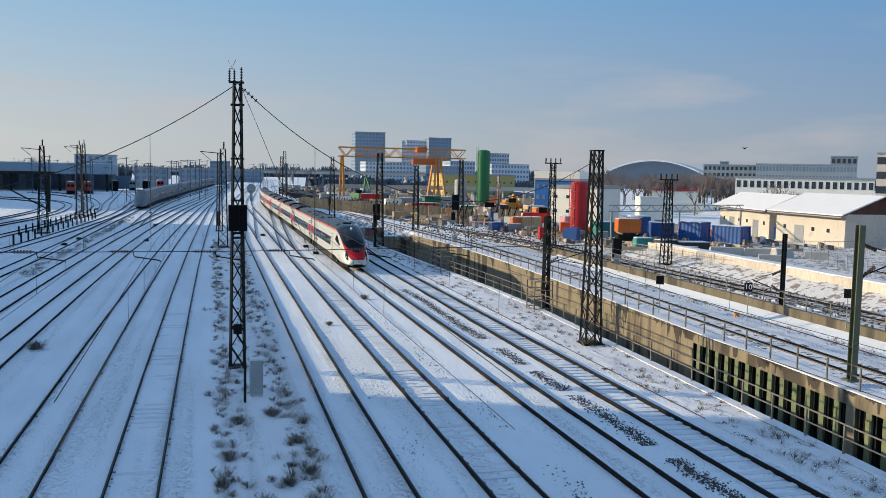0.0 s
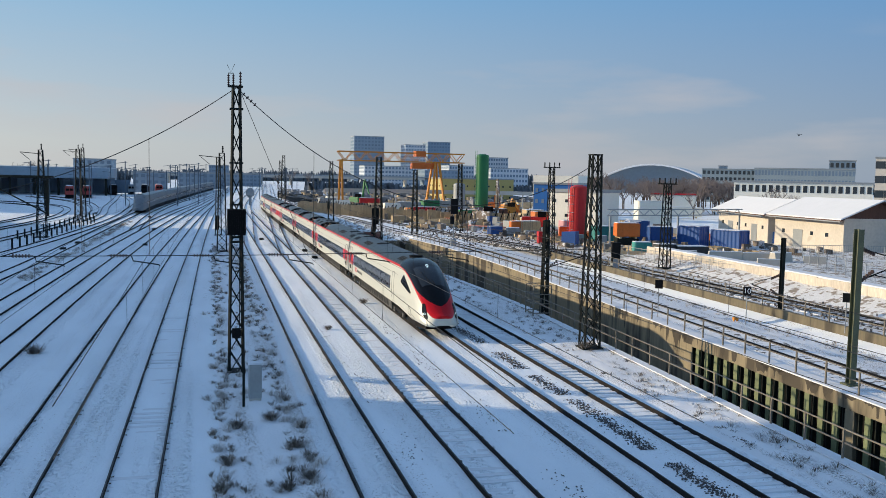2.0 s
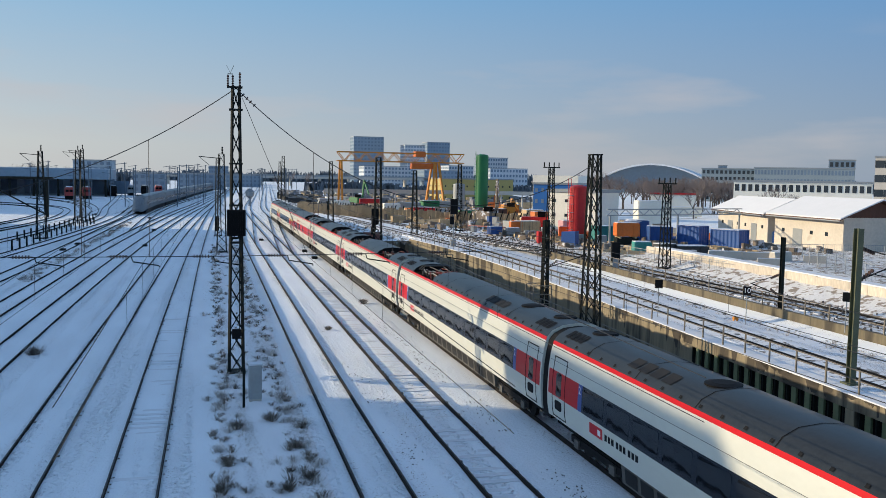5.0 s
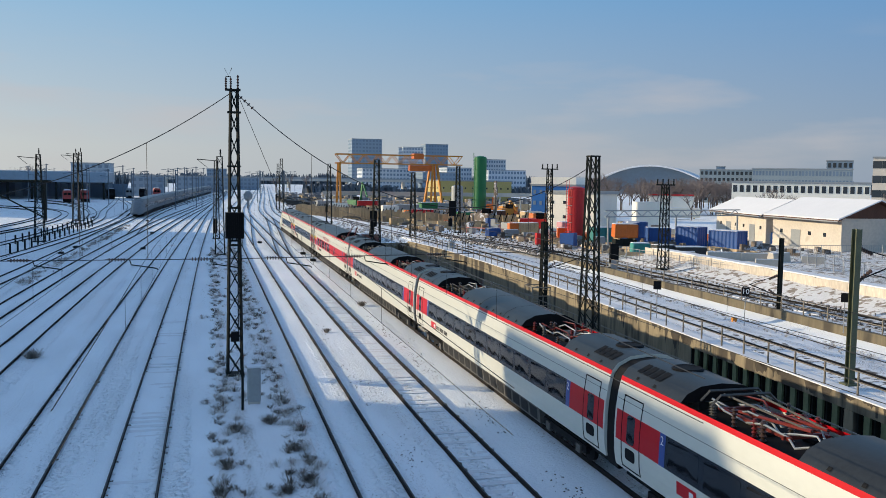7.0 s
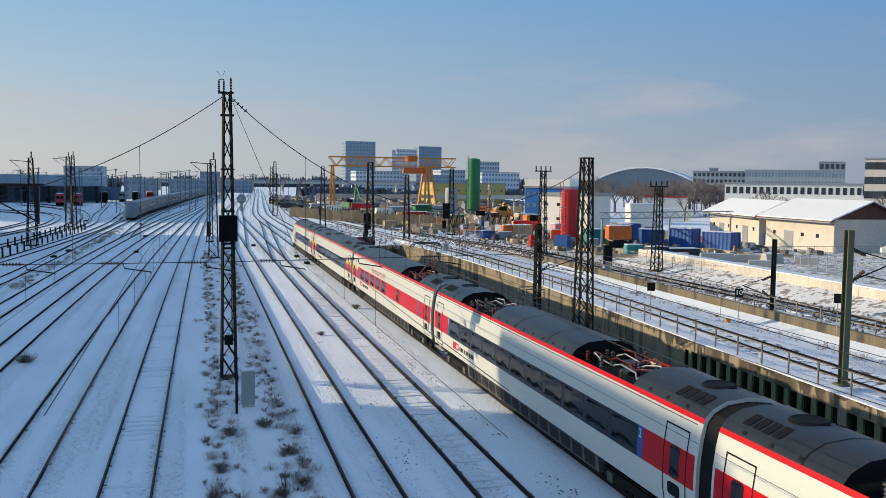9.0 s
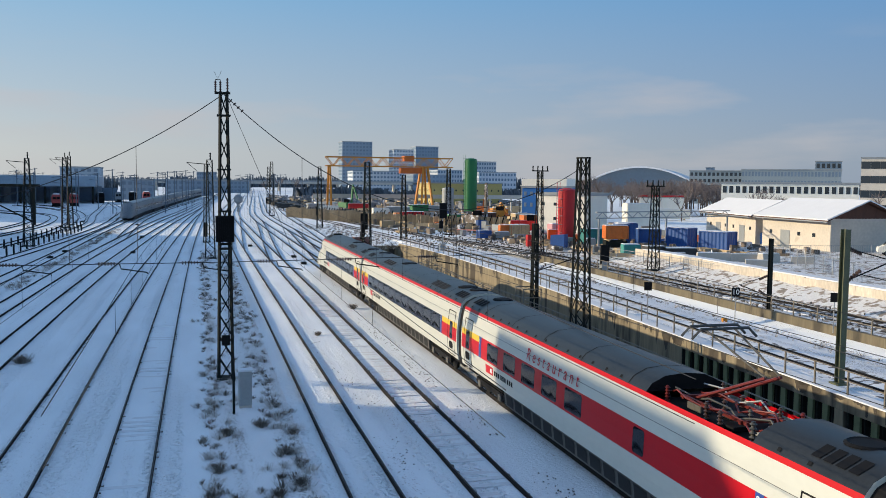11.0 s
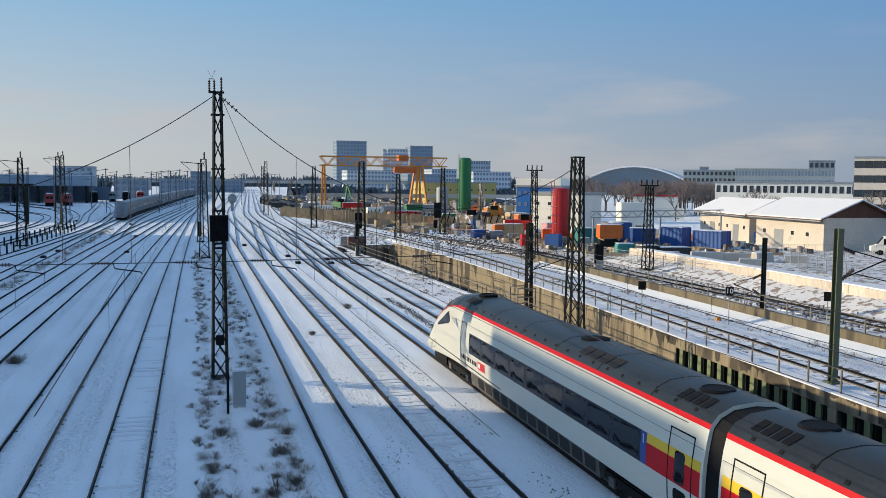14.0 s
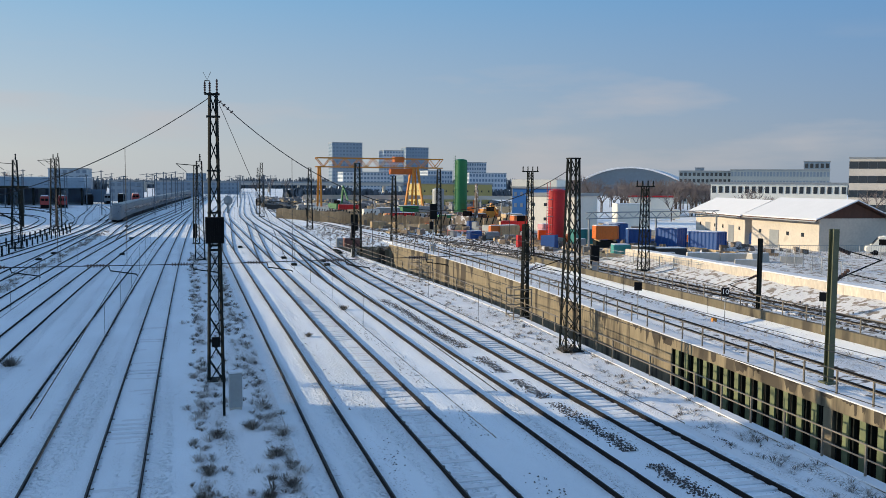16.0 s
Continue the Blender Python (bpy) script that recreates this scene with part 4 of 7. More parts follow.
RUSTY = mat("rusty_clutter", (0.20, 0.16, 0.125), 0.85, var=0.35, scale=1.2, fine=9, island=0.5, second=(0.66, 0.66, 0.68), second_at=0.56)
# pane colour paled and blued to stand for distance haze
GLASS_HAZE = mat("haze_blue_window", (0.17, 0.23, 0.30), 0.55, 0.0, var=0.12, spec=0.2, island=0.2)
GLAZED = mat("glazed_facade", (0.27, 0.32, 0.34), 0.45, 0.1, var=0.1, scale=0.1, fine=1.5)
GLASS_DARK = mat("dark_window", (0.03, 0.04, 0.05), 0.12, 0.0, var=0.2, spec=0.6, island=0.5)
# blue-grey of the distance haze is mixed into this cladding
TOWER = mat("haze_blue_cladding", (0.22, 0.29, 0.36), 0.4, 0.2, var=0.08, scale=0.05, fine=0.6)
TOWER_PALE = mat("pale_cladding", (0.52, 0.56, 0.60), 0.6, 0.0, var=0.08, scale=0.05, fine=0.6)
WHITE_WALL = mat("white_render", (0.86, 0.82, 0.72), 0.85, var=0.08, scale=0.3, fine=3, bump=0.004)
CREAM = mat("cream_render", (0.60, 0.54, 0.46), 0.85, var=0.14, scale=0.4, fine=3, bump=0.004, second=(0.50, 0.44, 0.36), second_at=0.62)
BROWN_WOOD = mat("brown_boards", (0.10, 0.045, 0.03), 0.8, var=0.25, scale=0.6, fine=6, stretch=(3, 3, 0.4))
YELLOW = mat("crane_yellow", (0.60, 0.23, 0.02), 0.5, var=0.12, scale=0.5, fine=6)
ORANGE = mat("orange_paint", (0.62, 0.15, 0.02), 0.5, var=0.2, scale=0.6, fine=6)
GREEN = mat("silo_green", (0.012, 0.17, 0.055), 0.5, var=0.15, scale=0.4, fine=5)
RED_PAINT = mat("silo_red", (0.50, 0.012, 0.015), 0.5, var=0.14, scale=0.4, fine=5)
BLUE_PAINT = mat("container_blue", (0.012, 0.075, 0.27), 0.5, var=0.18, scale=0.6, fine=6)
BRIGHT_BLUE = mat("office_blue", (0.02, 0.14, 0.42), 0.5, var=0.12, scale=0.5, fine=5)
TEAL_PAINT = mat("container_teal", (0.02, 0.20, 0.20), 0.5, var=0.18, scale=0.6, fine=6)
TIMBER = mat("raw_timber", (0.48, 0.355, 0.21), 0.85, var=0.3, scale=0.8, fine=6, island=0.3)
# dark hall lightened to blue-grey, with the distance haze in its colour
HALL_HAZE = mat("hall_haze_blue", (0.32, 0.40, 0.47), 0.6, 0.2, var=0.15, scale=0.1, fine=1)
DOME = mat("dome_cladding", (0.16, 0.21, 0.26), 0.45, 0.2, var=0.1, scale=0.05, fine=0.5)

# far office towers and blocks; the blue ones carry haze in their colour
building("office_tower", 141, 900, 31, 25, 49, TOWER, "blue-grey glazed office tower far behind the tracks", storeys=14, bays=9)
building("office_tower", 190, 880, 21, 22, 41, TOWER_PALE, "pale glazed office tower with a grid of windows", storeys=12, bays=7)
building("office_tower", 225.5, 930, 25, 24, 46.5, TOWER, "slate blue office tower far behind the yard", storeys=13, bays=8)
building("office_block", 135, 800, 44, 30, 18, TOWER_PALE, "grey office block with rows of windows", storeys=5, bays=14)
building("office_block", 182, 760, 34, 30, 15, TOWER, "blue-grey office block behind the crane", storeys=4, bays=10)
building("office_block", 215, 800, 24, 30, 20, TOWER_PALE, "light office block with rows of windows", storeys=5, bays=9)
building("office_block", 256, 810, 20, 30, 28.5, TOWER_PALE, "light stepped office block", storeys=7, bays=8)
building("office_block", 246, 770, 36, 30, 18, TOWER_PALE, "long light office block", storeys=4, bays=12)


def dome(x, y, w, h, d):
    o = empty("arena_hall", pose(x, y, 0, 0, 0, -35))
    tagged(o, "large exhibition hall with a low curved roof and dark end wall", "hall")
    bm = bmesh.new()
    n = 28
    arc = [(w * (i / n - 0.5), 9 + h * (1 - (2 * i / n - 1) ** 2)) for i in range(n + 1)]
    for yy, k in ((0, 1), (d, 1)):
        vs = [bm.verts.new((px, yy, pz)) for px, pz in arc] + [bm.verts.new((w / 2, yy, -1)), bm.verts.new((-w / 2, yy, -1))]
        bm.faces.new(vs if yy else vs[::-1])
    part("end_wall", bm, DOME, o)
    bm = bmesh.new()
    arc2 = [(px * 1.05, pz + 0.8) for px, pz in arc]
    r = [[bm.verts.new((px, yy, pz)) for px, pz in arc2] + [bm.verts.new((px, yy, pz - 1.2)) for px, pz in arc2[::-1]] for yy in (-6, d + 4)]
    k = len(r[0])
    for i in range(k):
        j = (i + 1) % k
        bm.faces.new((r[0][i], r[1][i], r[1][j], r[0][j]))
    bm.faces.new(r[0][::-1])
    bm.faces.new(r[1])
    part("roof", bm, SNOW_ROOF, o, "snow-covered curved roof")


dome(329, 620, 80, 12.8, 60)
building("office_block", 231.4, 386, 24.5, 16, 15.6, GLAZED, "grey-green office slab with fine window grid", storeys=5, bays=12, rot=-33)
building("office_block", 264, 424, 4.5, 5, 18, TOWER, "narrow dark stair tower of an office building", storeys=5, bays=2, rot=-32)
building("office_block", 240.5, 356.5, 42, 16, 16.0, GLAZED, "long glazed office building", storeys=4, bays=30, rot=-37, glass=GLASS_HAZE)
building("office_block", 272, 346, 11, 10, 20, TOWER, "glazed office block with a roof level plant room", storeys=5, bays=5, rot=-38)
building("office_block", 124.8, 193.2, 31, 12, 9.5, WHITE_WALL, "white rendered office building with square windows", storeys=3, bays=20, rot=-36.6)
building("office_block", 195.4, 227.6, 26, 14, 17.6, CREAM, "beige office building at the edge of the yard", storeys=4, bays=10, rot=-42, band=True)


def shed(x, y, w, d, eave, ridge, rot, gable, label, z0=UP):
    """Long goods shed: ridge along local x, snow on the roof, the eave side faces local -y."""
    s = empty("goods_shed", pose(x, y, z0, 0, 0, rot))
    tagged(s, label, "shed", "goods sheds of the yard")
    bm = bmesh.new()
    box(bm, 0, w, 0, d, -0.4, eave)
    part("wall", bm, CREAM, s)
    for e, k in ((0, -0.02), (w, 0.02)):
        bm = bmesh.new()
        a = [(e + k, 0, eave - 0.1), (e + k, d, eave - 0.1), (e + k, d / 2, ridge - 0.1)]
        b = [(e - k * 4, y0, z) for _, y0, z in a]
        va, vb = [bm.verts.new(c) for c in a], [bm.verts.new(c) for c in b]
        bm.faces.new(va)
        bm.faces.new(vb[::-1])
        for i in range(3):
            j = (i + 1) % 3
            bm.faces.new((va[i], vb[i], vb[j], va[j]))
        part("gable", bm, gable, s)
    for sgn, mt, name, up in ((0, BROWN_WOOD, "roof_deck", 0.0), (1, SNOW_ROOF, "roof_snow", 0.13)):
        bm = bmesh.new()
        o = 1.1 - 0.05 * sgn
        th = 0.12 if not sgn else 0.16
        sl = (ridge - eave) / (d / 2)
        pr = [(-o, eave - o * sl + up), (d / 2, ridge + up), (d + o, eave - o * sl + up), (d + o, eave - o * sl + up + th), (d / 2, ridge + up + th), (-o, eave - o * sl + up + th)]
        r = [[bm.verts.new((xx, py, pz)) for py, pz in pr] for xx in (-0.8, w + 0.8)]
        for i in range(6):
            j = (i + 1) % 6
            bm.faces.new((r[0][i], r[1][i], r[1][j], r[0][j]))
        for q in r:
            bm.faces.new((q[0], q[1], q[4], q[5]))
            bm.faces.new((q[1], q[2], q[3], q[4]))
        part(name, bm, mt, s)
    n = int(w / 3.2)
    for i in range(n):
        bm = bmesh.new()
        if i % 3 == 1:
            box(bm, 1.2 + i * 3.2, 3.3 + i * 3.2, -0.05, 0.02, -0.1, 2.5)
            part("door", bm, GREY_METAL, s, "weathered sliding door")
        else:
            box(bm, 1.8 + i * 3.2, 2.4 + i * 3.2, -0.04, 0.02, 1.9, 2.4)
            part("window", bm, GLASS_DARK, s)
    bm = bmesh.new()
    beam(bm, (-0.7, -1.06, eave - 1.06 * (ridge - eave) / (d / 2) - 0.06), (w + 0.7, -1.06, eave - 1.06 * (ridge - eave) / (d / 2) - 0.06), 0.14)
    part("gutter", bm, GREY_METAL, s)
    return s


shed(77.0, 108.6, 15, 9.8, 4.5, 6.5, -93, BROWN_WOOD, "cream rendered goods shed with snowy roof and brown gable")
shed(82.0, 131.0, 20, 7.4, 4.4, 6.1, -102, GREY_METAL, "cream rendered goods shed with snowy roof")


def silo(name, x, y, r, h, mt, label, z0=UP, legs=False):
    s = empty(name, Matrix.Translation((x, y, z0)))
    tagged(s, label, "silo")
    bm = bmesh.new()
    base = 2.0 if legs else 0.0
    lathe(bm, [(r * 0.35 if legs else r, base - (0.0 if legs else 0.3)), (r, base + (1.6 if legs else 0.1)), (r, h - r * 0.35), (r * 0.92, h - r * 0.16), (r * 0.4, h)], seg=28)
    part("vessel", bm, mt, s, smooth=False)
    if legs:
        for a in range(4):
            bm = bmesh.new()
            c, q = math.cos(a * math.pi / 2 + 0.8) * r * 0.9, math.sin(a * math.pi / 2 + 0.8) * r * 0.9
            beam(bm, (c, q, -0.2), (c, q, 3.9), 0.16)
            part("leg", bm, mt, s)
    return s


silo("red_silo", 50.4, 116.5, 1.25, 7.8, RED_PAINT, "red steel silo with a snow cap", legs=False)
silo("green_silo", 73.3, 237, 1.75, 16.0, GREEN, "tall green steel silo with ladder cage", z0=-0.1)
silo("grey_silo", 60.5, 215, 1.5, 8.0, GREY_METAL, "plain grey steel silo", z0=-0.1)

building("white_hall", 54.9, 139.4, 9, 8.3, 7.2, WHITE_WALL, "plain white yard hall with few small windows", z0=0, storeys=3, bays=4, rot=-50, small=0.4)
hall = building("blue_hall", 76.0, 203, 11, 8, 8.0, BRIGHT_BLUE, "blue site offices with a white upper storey", z0=0, storeys=3, bays=7, rot=-40, glass=GLASS_HAZE, small=0.7)
bm = bmesh.new()
box(bm, -0.15, 11.15, -0.15, 8.15, 8.5, 10.2)
part("upper_storey", bm, WHITE_WALL, hall, "white upper storey")


def gantry_crane():
    g = empty("gantry_crane", pose(36.6, 258, 0, 0, 0, 0))
    tagged(g, "orange-yellow gantry crane with a lattice girder", "gantry crane")
    top = 16.2
    for y in (-1.6, 1.6):
        bm = bmesh.new()
        L = 37
        for z in (top - 2.6, top):
            beam(bm, (-1, y, z), (L, y, z), 0.32)
        n = 18
        for i in range(n):
            x0, x1 = -1 + (L + 1) * i / n, -1 + (L + 1) * (i + 1) / n
            beam(bm, (x0, y, top - 2.6 if i % 2 else top), (x1, y, top if i % 2 else top - 2.6), 0.2)
        part("girder", bm, YELLOW, g)
    for x in (0.0, 28.5):
        for y in (-4.5, 4.5):
            for dx in ((-1.2, 1.2) if x else (0.0,)):
                bm = bmesh.new()
                beam(bm, (x + dx * 1.6, y, 0), (x + dx * 0.5, y * 0.35, top - 2.4), 0.55)
                part("leg", bm, YELLOW, g)
        bm = bmesh.new()
        beam(bm, (x, -4.6, 0.5), (x, 4.6, 0.5), 0.6)
        part("sill_beam", bm, YELLOW, g)
    bm = bmesh.new()
    box(bm, 21, 28, -1.2, 1.2, top - 4.6, top - 2.9)
    box(bm, 22, 25, -2.0, 2.0, top - 1.0, top + 0.6)
    part("trolley", bm, ORANGE, g)
    return g


gantry_crane()


def container(x, y, w, d, h, mt, rot, label, z0=UP):
    c = empty("shipping_container", pose(x, y, z0, 0, 0, rot))
    tagged(c, label, "container", "yard containers")
    for (ax, ay), (bx, by) in (((0, 0), (w, 0)), ((w, 0), (w, d)), ((w, d), (0, d)), ((0, d), (0, 0))):
        L = math.hypot(bx - ax, by - ay)
        n = max(6, round(L / 0.14))
        nx, ny = -(by - ay) / L, (bx - ax) / L
        bm = bmesh.new()
        lo, hi = [], []
        for i in range(n + 1):
            dd = 0.045 if (i // 2) % 2 else 0.0
            q = (ax + (bx - ax) * i / n + nx * dd, ay + (by - ay) * i / n + ny * dd)
            lo.append(bm.verts.new((*q, 0.08)))
            hi.append(bm.verts.new((*q, h - 0.04)))
        for i in range(n):
            bm.faces.new((lo[i], lo[i + 1], hi[i + 1], hi[i]))
        part("corrugated_side", bm, mt, c)
    bm = bmesh.new()
    for z in (0.06, h - 0.05):
        for p, q in (((0, 0), (w, 0)), ((w, 0), (w, d)), ((w, d), (0, d)), ((0, d), (0, 0))):
            beam(bm, (*p, z), (*q, z), 0.13)
    for p in ((0, 0), (w, 0), (w, d), (0, d)):
        beam(bm, (*p, 0), (*p, h), 0.14)
    part("frame", bm, mt, c)
    bm = bmesh.new()
    box(bm, 0.02, w - 0.02, 0.02, d - 0.02, h - 0.08, h + 0.06)
    part("snow_layer", bm, SNOW_ROOF, c, "snow on the container roof")
    return c


container(62.6, 101.6, 4.0, 2.3, 2.5, BLUE_PAINT, -64, "blue corrugated steel container with snow on top")
container(60.6, 106.5, 3.2, 2.3, 2.7, BLUE_PAINT, -62, "taller blue corrugated steel container with snow on top")
container(57.4, 108.0, 2.9, 2.3, 2.4, BLUE_PAINT, -15, "blue corrugated container beside a lattice mast")
container(54.0, 107.5, 1.6, 2.3, 3.1, BLUE_PAINT, -10, "tall narrow blue steel container")
container(51.5, 112.0, 2.4, 2.2, 2.2, TEAL_PAINT, 0, "teal container behind an orange tank")
# ---- far bridge, haze-blue station hall, parked grey train ----
def far_bridge():
    b = empty("road_bridge")
    tagged(b, "long flat road bridge crossing all tracks far away", "bridge")
    bm = bmesh.new()
    box(bm, -120, 190, 760, 772, 6.0, 8.0)
    part("deck", bm, CONCRETE_LIGHT, b)
    for x in range(-110, 190, 25):
        bm = bmesh.new()
        box(bm, x, x + 1.5, 762, 770, -0.5, 6.0)
        part("pier", bm, CONCRETE_LIGHT, b)
    bm = bmesh.new()
    box(bm, -120, 190, 759.8, 760.0, 8.0, 9.2)
    part("parapet", bm, GREY_METAL, b)


far_bridge()


def shade_block(x0, x1, y0, y1, h):
    bm = bmesh.new()
    box(bm, x0, x1, y0, y1, -0.3, h)
    tagged(part("side_building", bm, WHITE_WALL), "tall plain building beside the yard", "building", kind="structure")


shade_block(-60, -45, 45, 60.4, 20.7)
shade_block(-60, -45, 60.6, 173, 15.0)
shade_block(-112, -82, 238, 350, 26)


# ---- tracks behind the trench wall, and the sidings ----
PATHS["e"] = [(27.8 + 0.049 * y - 0.0007 * max(y - 64, 0) ** 2, y, ledge(y)) for y in (12, 40, 60, 70, 80, 90, 103)] + [(31.6, 120, ledge(120)), (31.3, 145, ledge(145)), (29.3, 185), (26.8, 230), (25.6, 280), (27.5, 340), (33, 430), (44, 590)]
PATHS["f"] = [(41.2, 12, UP), (41.0, 45, UP), (40.4, 70, UP), (40.2, 96, UP), (40.0, 110, up(110) + 0.04), (39.3, 125, up(125) + 0.1), (38.4, 142, 0.0), (35.6, 172, 0), (31.2, 220, 0), (28.9, 277, 0), (31.5, 370, 0), (44.6, 580, 0)]
for k in "ef":
    PATHS[k] = [p if len(p) == 3 else (*p, 0.0) for p in PATHS[k]]
LEFT_PATHS = [
    [(-37, 150), (-35, 180), (-36, 210), (-42, 240), (-55, 262), (-75, 275)],
    [(-24.5, 200), (-28, 235), (-35, 275), (-45, 310), (-60, 345)],
    [(-19.2, 215), (-20.5, 260), (-24, 320), (-29, 390)],
    [(-12.0, 150), (-12.6, 190), (-12.2, 225), (-9.5, 290), (-3.0, 380), (8, 540)],
    [(-18.4, 66), (-17.6, 88), (-17.3, 104), (-17.1, 120), (-16.9, 150), (-16.4, 190), (-15.6, 230), (-13.5, 280), (-7.6, 378), (3.6, 560)],
    [(-23.0, 95), (-21.0, 120), (-19.4, 150), (-18.5, 185), (-19.5, 230), (-24, 290), (-33, 360)],
    [(-27.5, 118), (-25.5, 145), (-25.0, 175), (-27.5, 215), (-33.5, 255), (-44, 292), (-60, 325)],
    [(-33, 140), (-30.4, 170), (-30.6, 200), (-35, 235), (-46, 262), (-62, 280)],
    [(-22.0, 170), (-22.5, 200), (-26, 240), (-30, 300), (-36, 380)],
]


def rounded(path, n=6):
    """The path with its corners drawn into smooth curves."""
    out = []
    for i in range(len(path) - 1):
        p = [Vector((*q[:2], q[2] if len(q) > 2 else 0.0)) for q in (path[max(i - 1, 0)], path[i], path[i + 1], path[min(i + 2, len(path) - 1)])]
        for k in range(n):
            f = k / n
            out.append(tuple(0.5 * (2 * p[1] + (p[2] - p[0]) * f + (2 * p[0] - 5 * p[1] + 4 * p[2] - p[3]) * f * f + (3 * p[1] - p[0] - 3 * p[2] + p[3]) * f ** 3)))
    return out + [tuple(p[2])]


def loose_track(path, label):
    path = rounded(path)
    t = empty("railway_track")
    tagged(t, label, "railway track", "tracks of the yard")
    for s in (-0.7525, 0.7525):
        bm = bmesh.new()
        sweep(bm, path, [(s - 0.036, -0.19), (s - 0.036, -0.014), (s - 0.024, 0.0), (s + 0.024, 0.0), (s + 0.036, -0.014), (s + 0.036, -0.19)], mi=[0, 0, 1, 0, 0, 0])
        part("rail", bm, [RAIL, RAIL_TOP], t)
    return t


def bed_strip(path, half, z, material, label, y1=1e9):
    bm = bmesh.new()
    pts = [p for p in path if p[1] <= y1]
    sweep(bm, pts, [(-half, z - 0.25), (-half * 0.86, z), (half * 0.86, z), (half, z - 0.25)], closed=False)
    return tagged(part("track_bed", bm, material), label, "track bed", kind="structure")


def sleepers(t, path, y0, y1, z=-0.122, cover=None):
    """Single sleepers with snow caught on them, one object each."""
    bm = bmesh.new()
    wd = 0.13 if cover else 0.12
    box(bm, *((-0.70, 0.70) if cover else (-1.3, 1.3)), -wd, wd, -0.1, 0.0)
    me = bpy.data.meshes.new("sleeper")
    bm.to_mesh(me)
    bm.free()
    me.materials.append(cover or SLEEPER)
    y = y0
    while y < y1:
        for a, b in zip(path, path[1:]):
            if a[1] <= y < b[1]:
                f = (y - a[1]) / (b[1] - a[1])
                o = new("sleeper", me)
                o.parent = t
                h = (a[2] + (b[2] - a[2]) * f) if len(a) == 3 else 0.0
                o.matrix_basis = pose(a[0] + (b[0] - a[0]) * f + random.uniform(-0.03, 0.03), y, z + h + random.uniform(-0.012, 0.012) * (2.2 if cover else 1), 0, 0, -math.degrees(math.atan2(b[0] - a[0], b[1] - a[1])))
                break
        y += 0.63


for k in "ef":
    t = loose_track(PATHS[k], "railway track with sleepers showing through the snow")
    bed_strip(PATHS[k], 1.75, -0.12, BALLAST if k == "e" else BALLAST_BARE, "dark ballast bed streaked with snow")
    sleepers(t, PATHS[k], 24, 112)
for t, k, y0, y1, z in ((TRACKS["d"], "d", 18, 112, -0.126), (TRACKS["b"], "b", 18, 75, -0.15), (TRACKS["j"], "j", 16, 60, -0.118)):
    sleepers(t, PATHS[k], y0, y1, z, SNOW_ROOF)
for p in LEFT_PATHS:
    loose_track(p, "curving siding track in the snow")


def ballast_line(xc, y0, y1, w, n, seed, size=0.052):
    """Loose dark stones lying on the snow beside the rails."""
    rnd = random.Random(seed)
    bm = bmesh.new()
    for _ in range(n):
        y = y0 + (y1 - y0) * rnd.random() ** 1.5
        x = xc + rnd.gauss(0, w) + 0.15 * noise.noise((y * 0.2, xc, 0))
        if noise.noise((y * 0.23, seed * 3.7, 0)) < -0.08:
            continue
        r = rnd.uniform(0.3, 1.0) * size
        v = [bm.verts.new((x + r * a * rnd.uniform(0.7, 1.3), y + r * b * rnd.uniform(0.7, 1.3), -0.15 + r * c)) for a, b, c in ((-1, -1, 0), (1, -1, 0), (1, 1, 0), (-1, 1, 0), (0, 0, 1.3))]
        for i in range(4):
            bm.faces.new((v[i], v[(i + 1) % 4], v[4]))
    tagged(part("ballast_stones", bm, BALLAST_STONE), "dark loose ballast stones showing through the snow", "ballast", kind="stuff")


BALLAST_STONE = mat("ballast_stone", (0.10, 0.09, 0.085), 0.95, var=0.3, island=0.4)
ballast_line(15.0, 16, 75, 0.2, 6500, 1, 0.038)
ballast_line(18.75, 16, 100, 0.13, 6000, 2, 0.036)
ballast_line(-3.7, 16, 80, 0.2, 700, 6, 0.026)
ballast_line(0.35, 16, 75, 0.12, 900, 7, 0.028)
ballast_line(10.6, 18, 60, 0.25, 500, 3, 0.035)
ballast_line(6.6, 18, 70, 0.3, 350, 4, 0.03)


def fastenings():
    """Dark sleeper ends and rail fastenings peeping out of the snow along the rails."""
    bm = bmesh.new()
    rnd = random.Random(5)
    for k in "jlbd":
        path = PATHS[k]
        y = 15.0
        while y < 80:
            for a, b in zip(path, path[1:]):
                if a[1] <= y < b[1]:
                    x = a[0] + (b[0] - a[0]) * (y - a[1]) / (b[1] - a[1])
                    for s in (-0.7525, 0.7525):
                        for d in (0.09,):
                            if rnd.random() < (0.75 if k in "jl" else 0.95):
                                w = rnd.uniform(0.025, 0.055) if k in "jl" else rnd.uniform(0.04, 0.1)
                                box(bm, x + s + d - w, x + s + d + w, y - 0.06, y + 0.06, -0.2, -0.10 + rnd.uniform(-0.03, 0.025))
                    break
            y += 0.63
    tagged(part("rail_fastenings", bm, SLEEPER), "dark rail fastenings along the snowy rails", "rail fastening", kind="stuff")


fastenings()


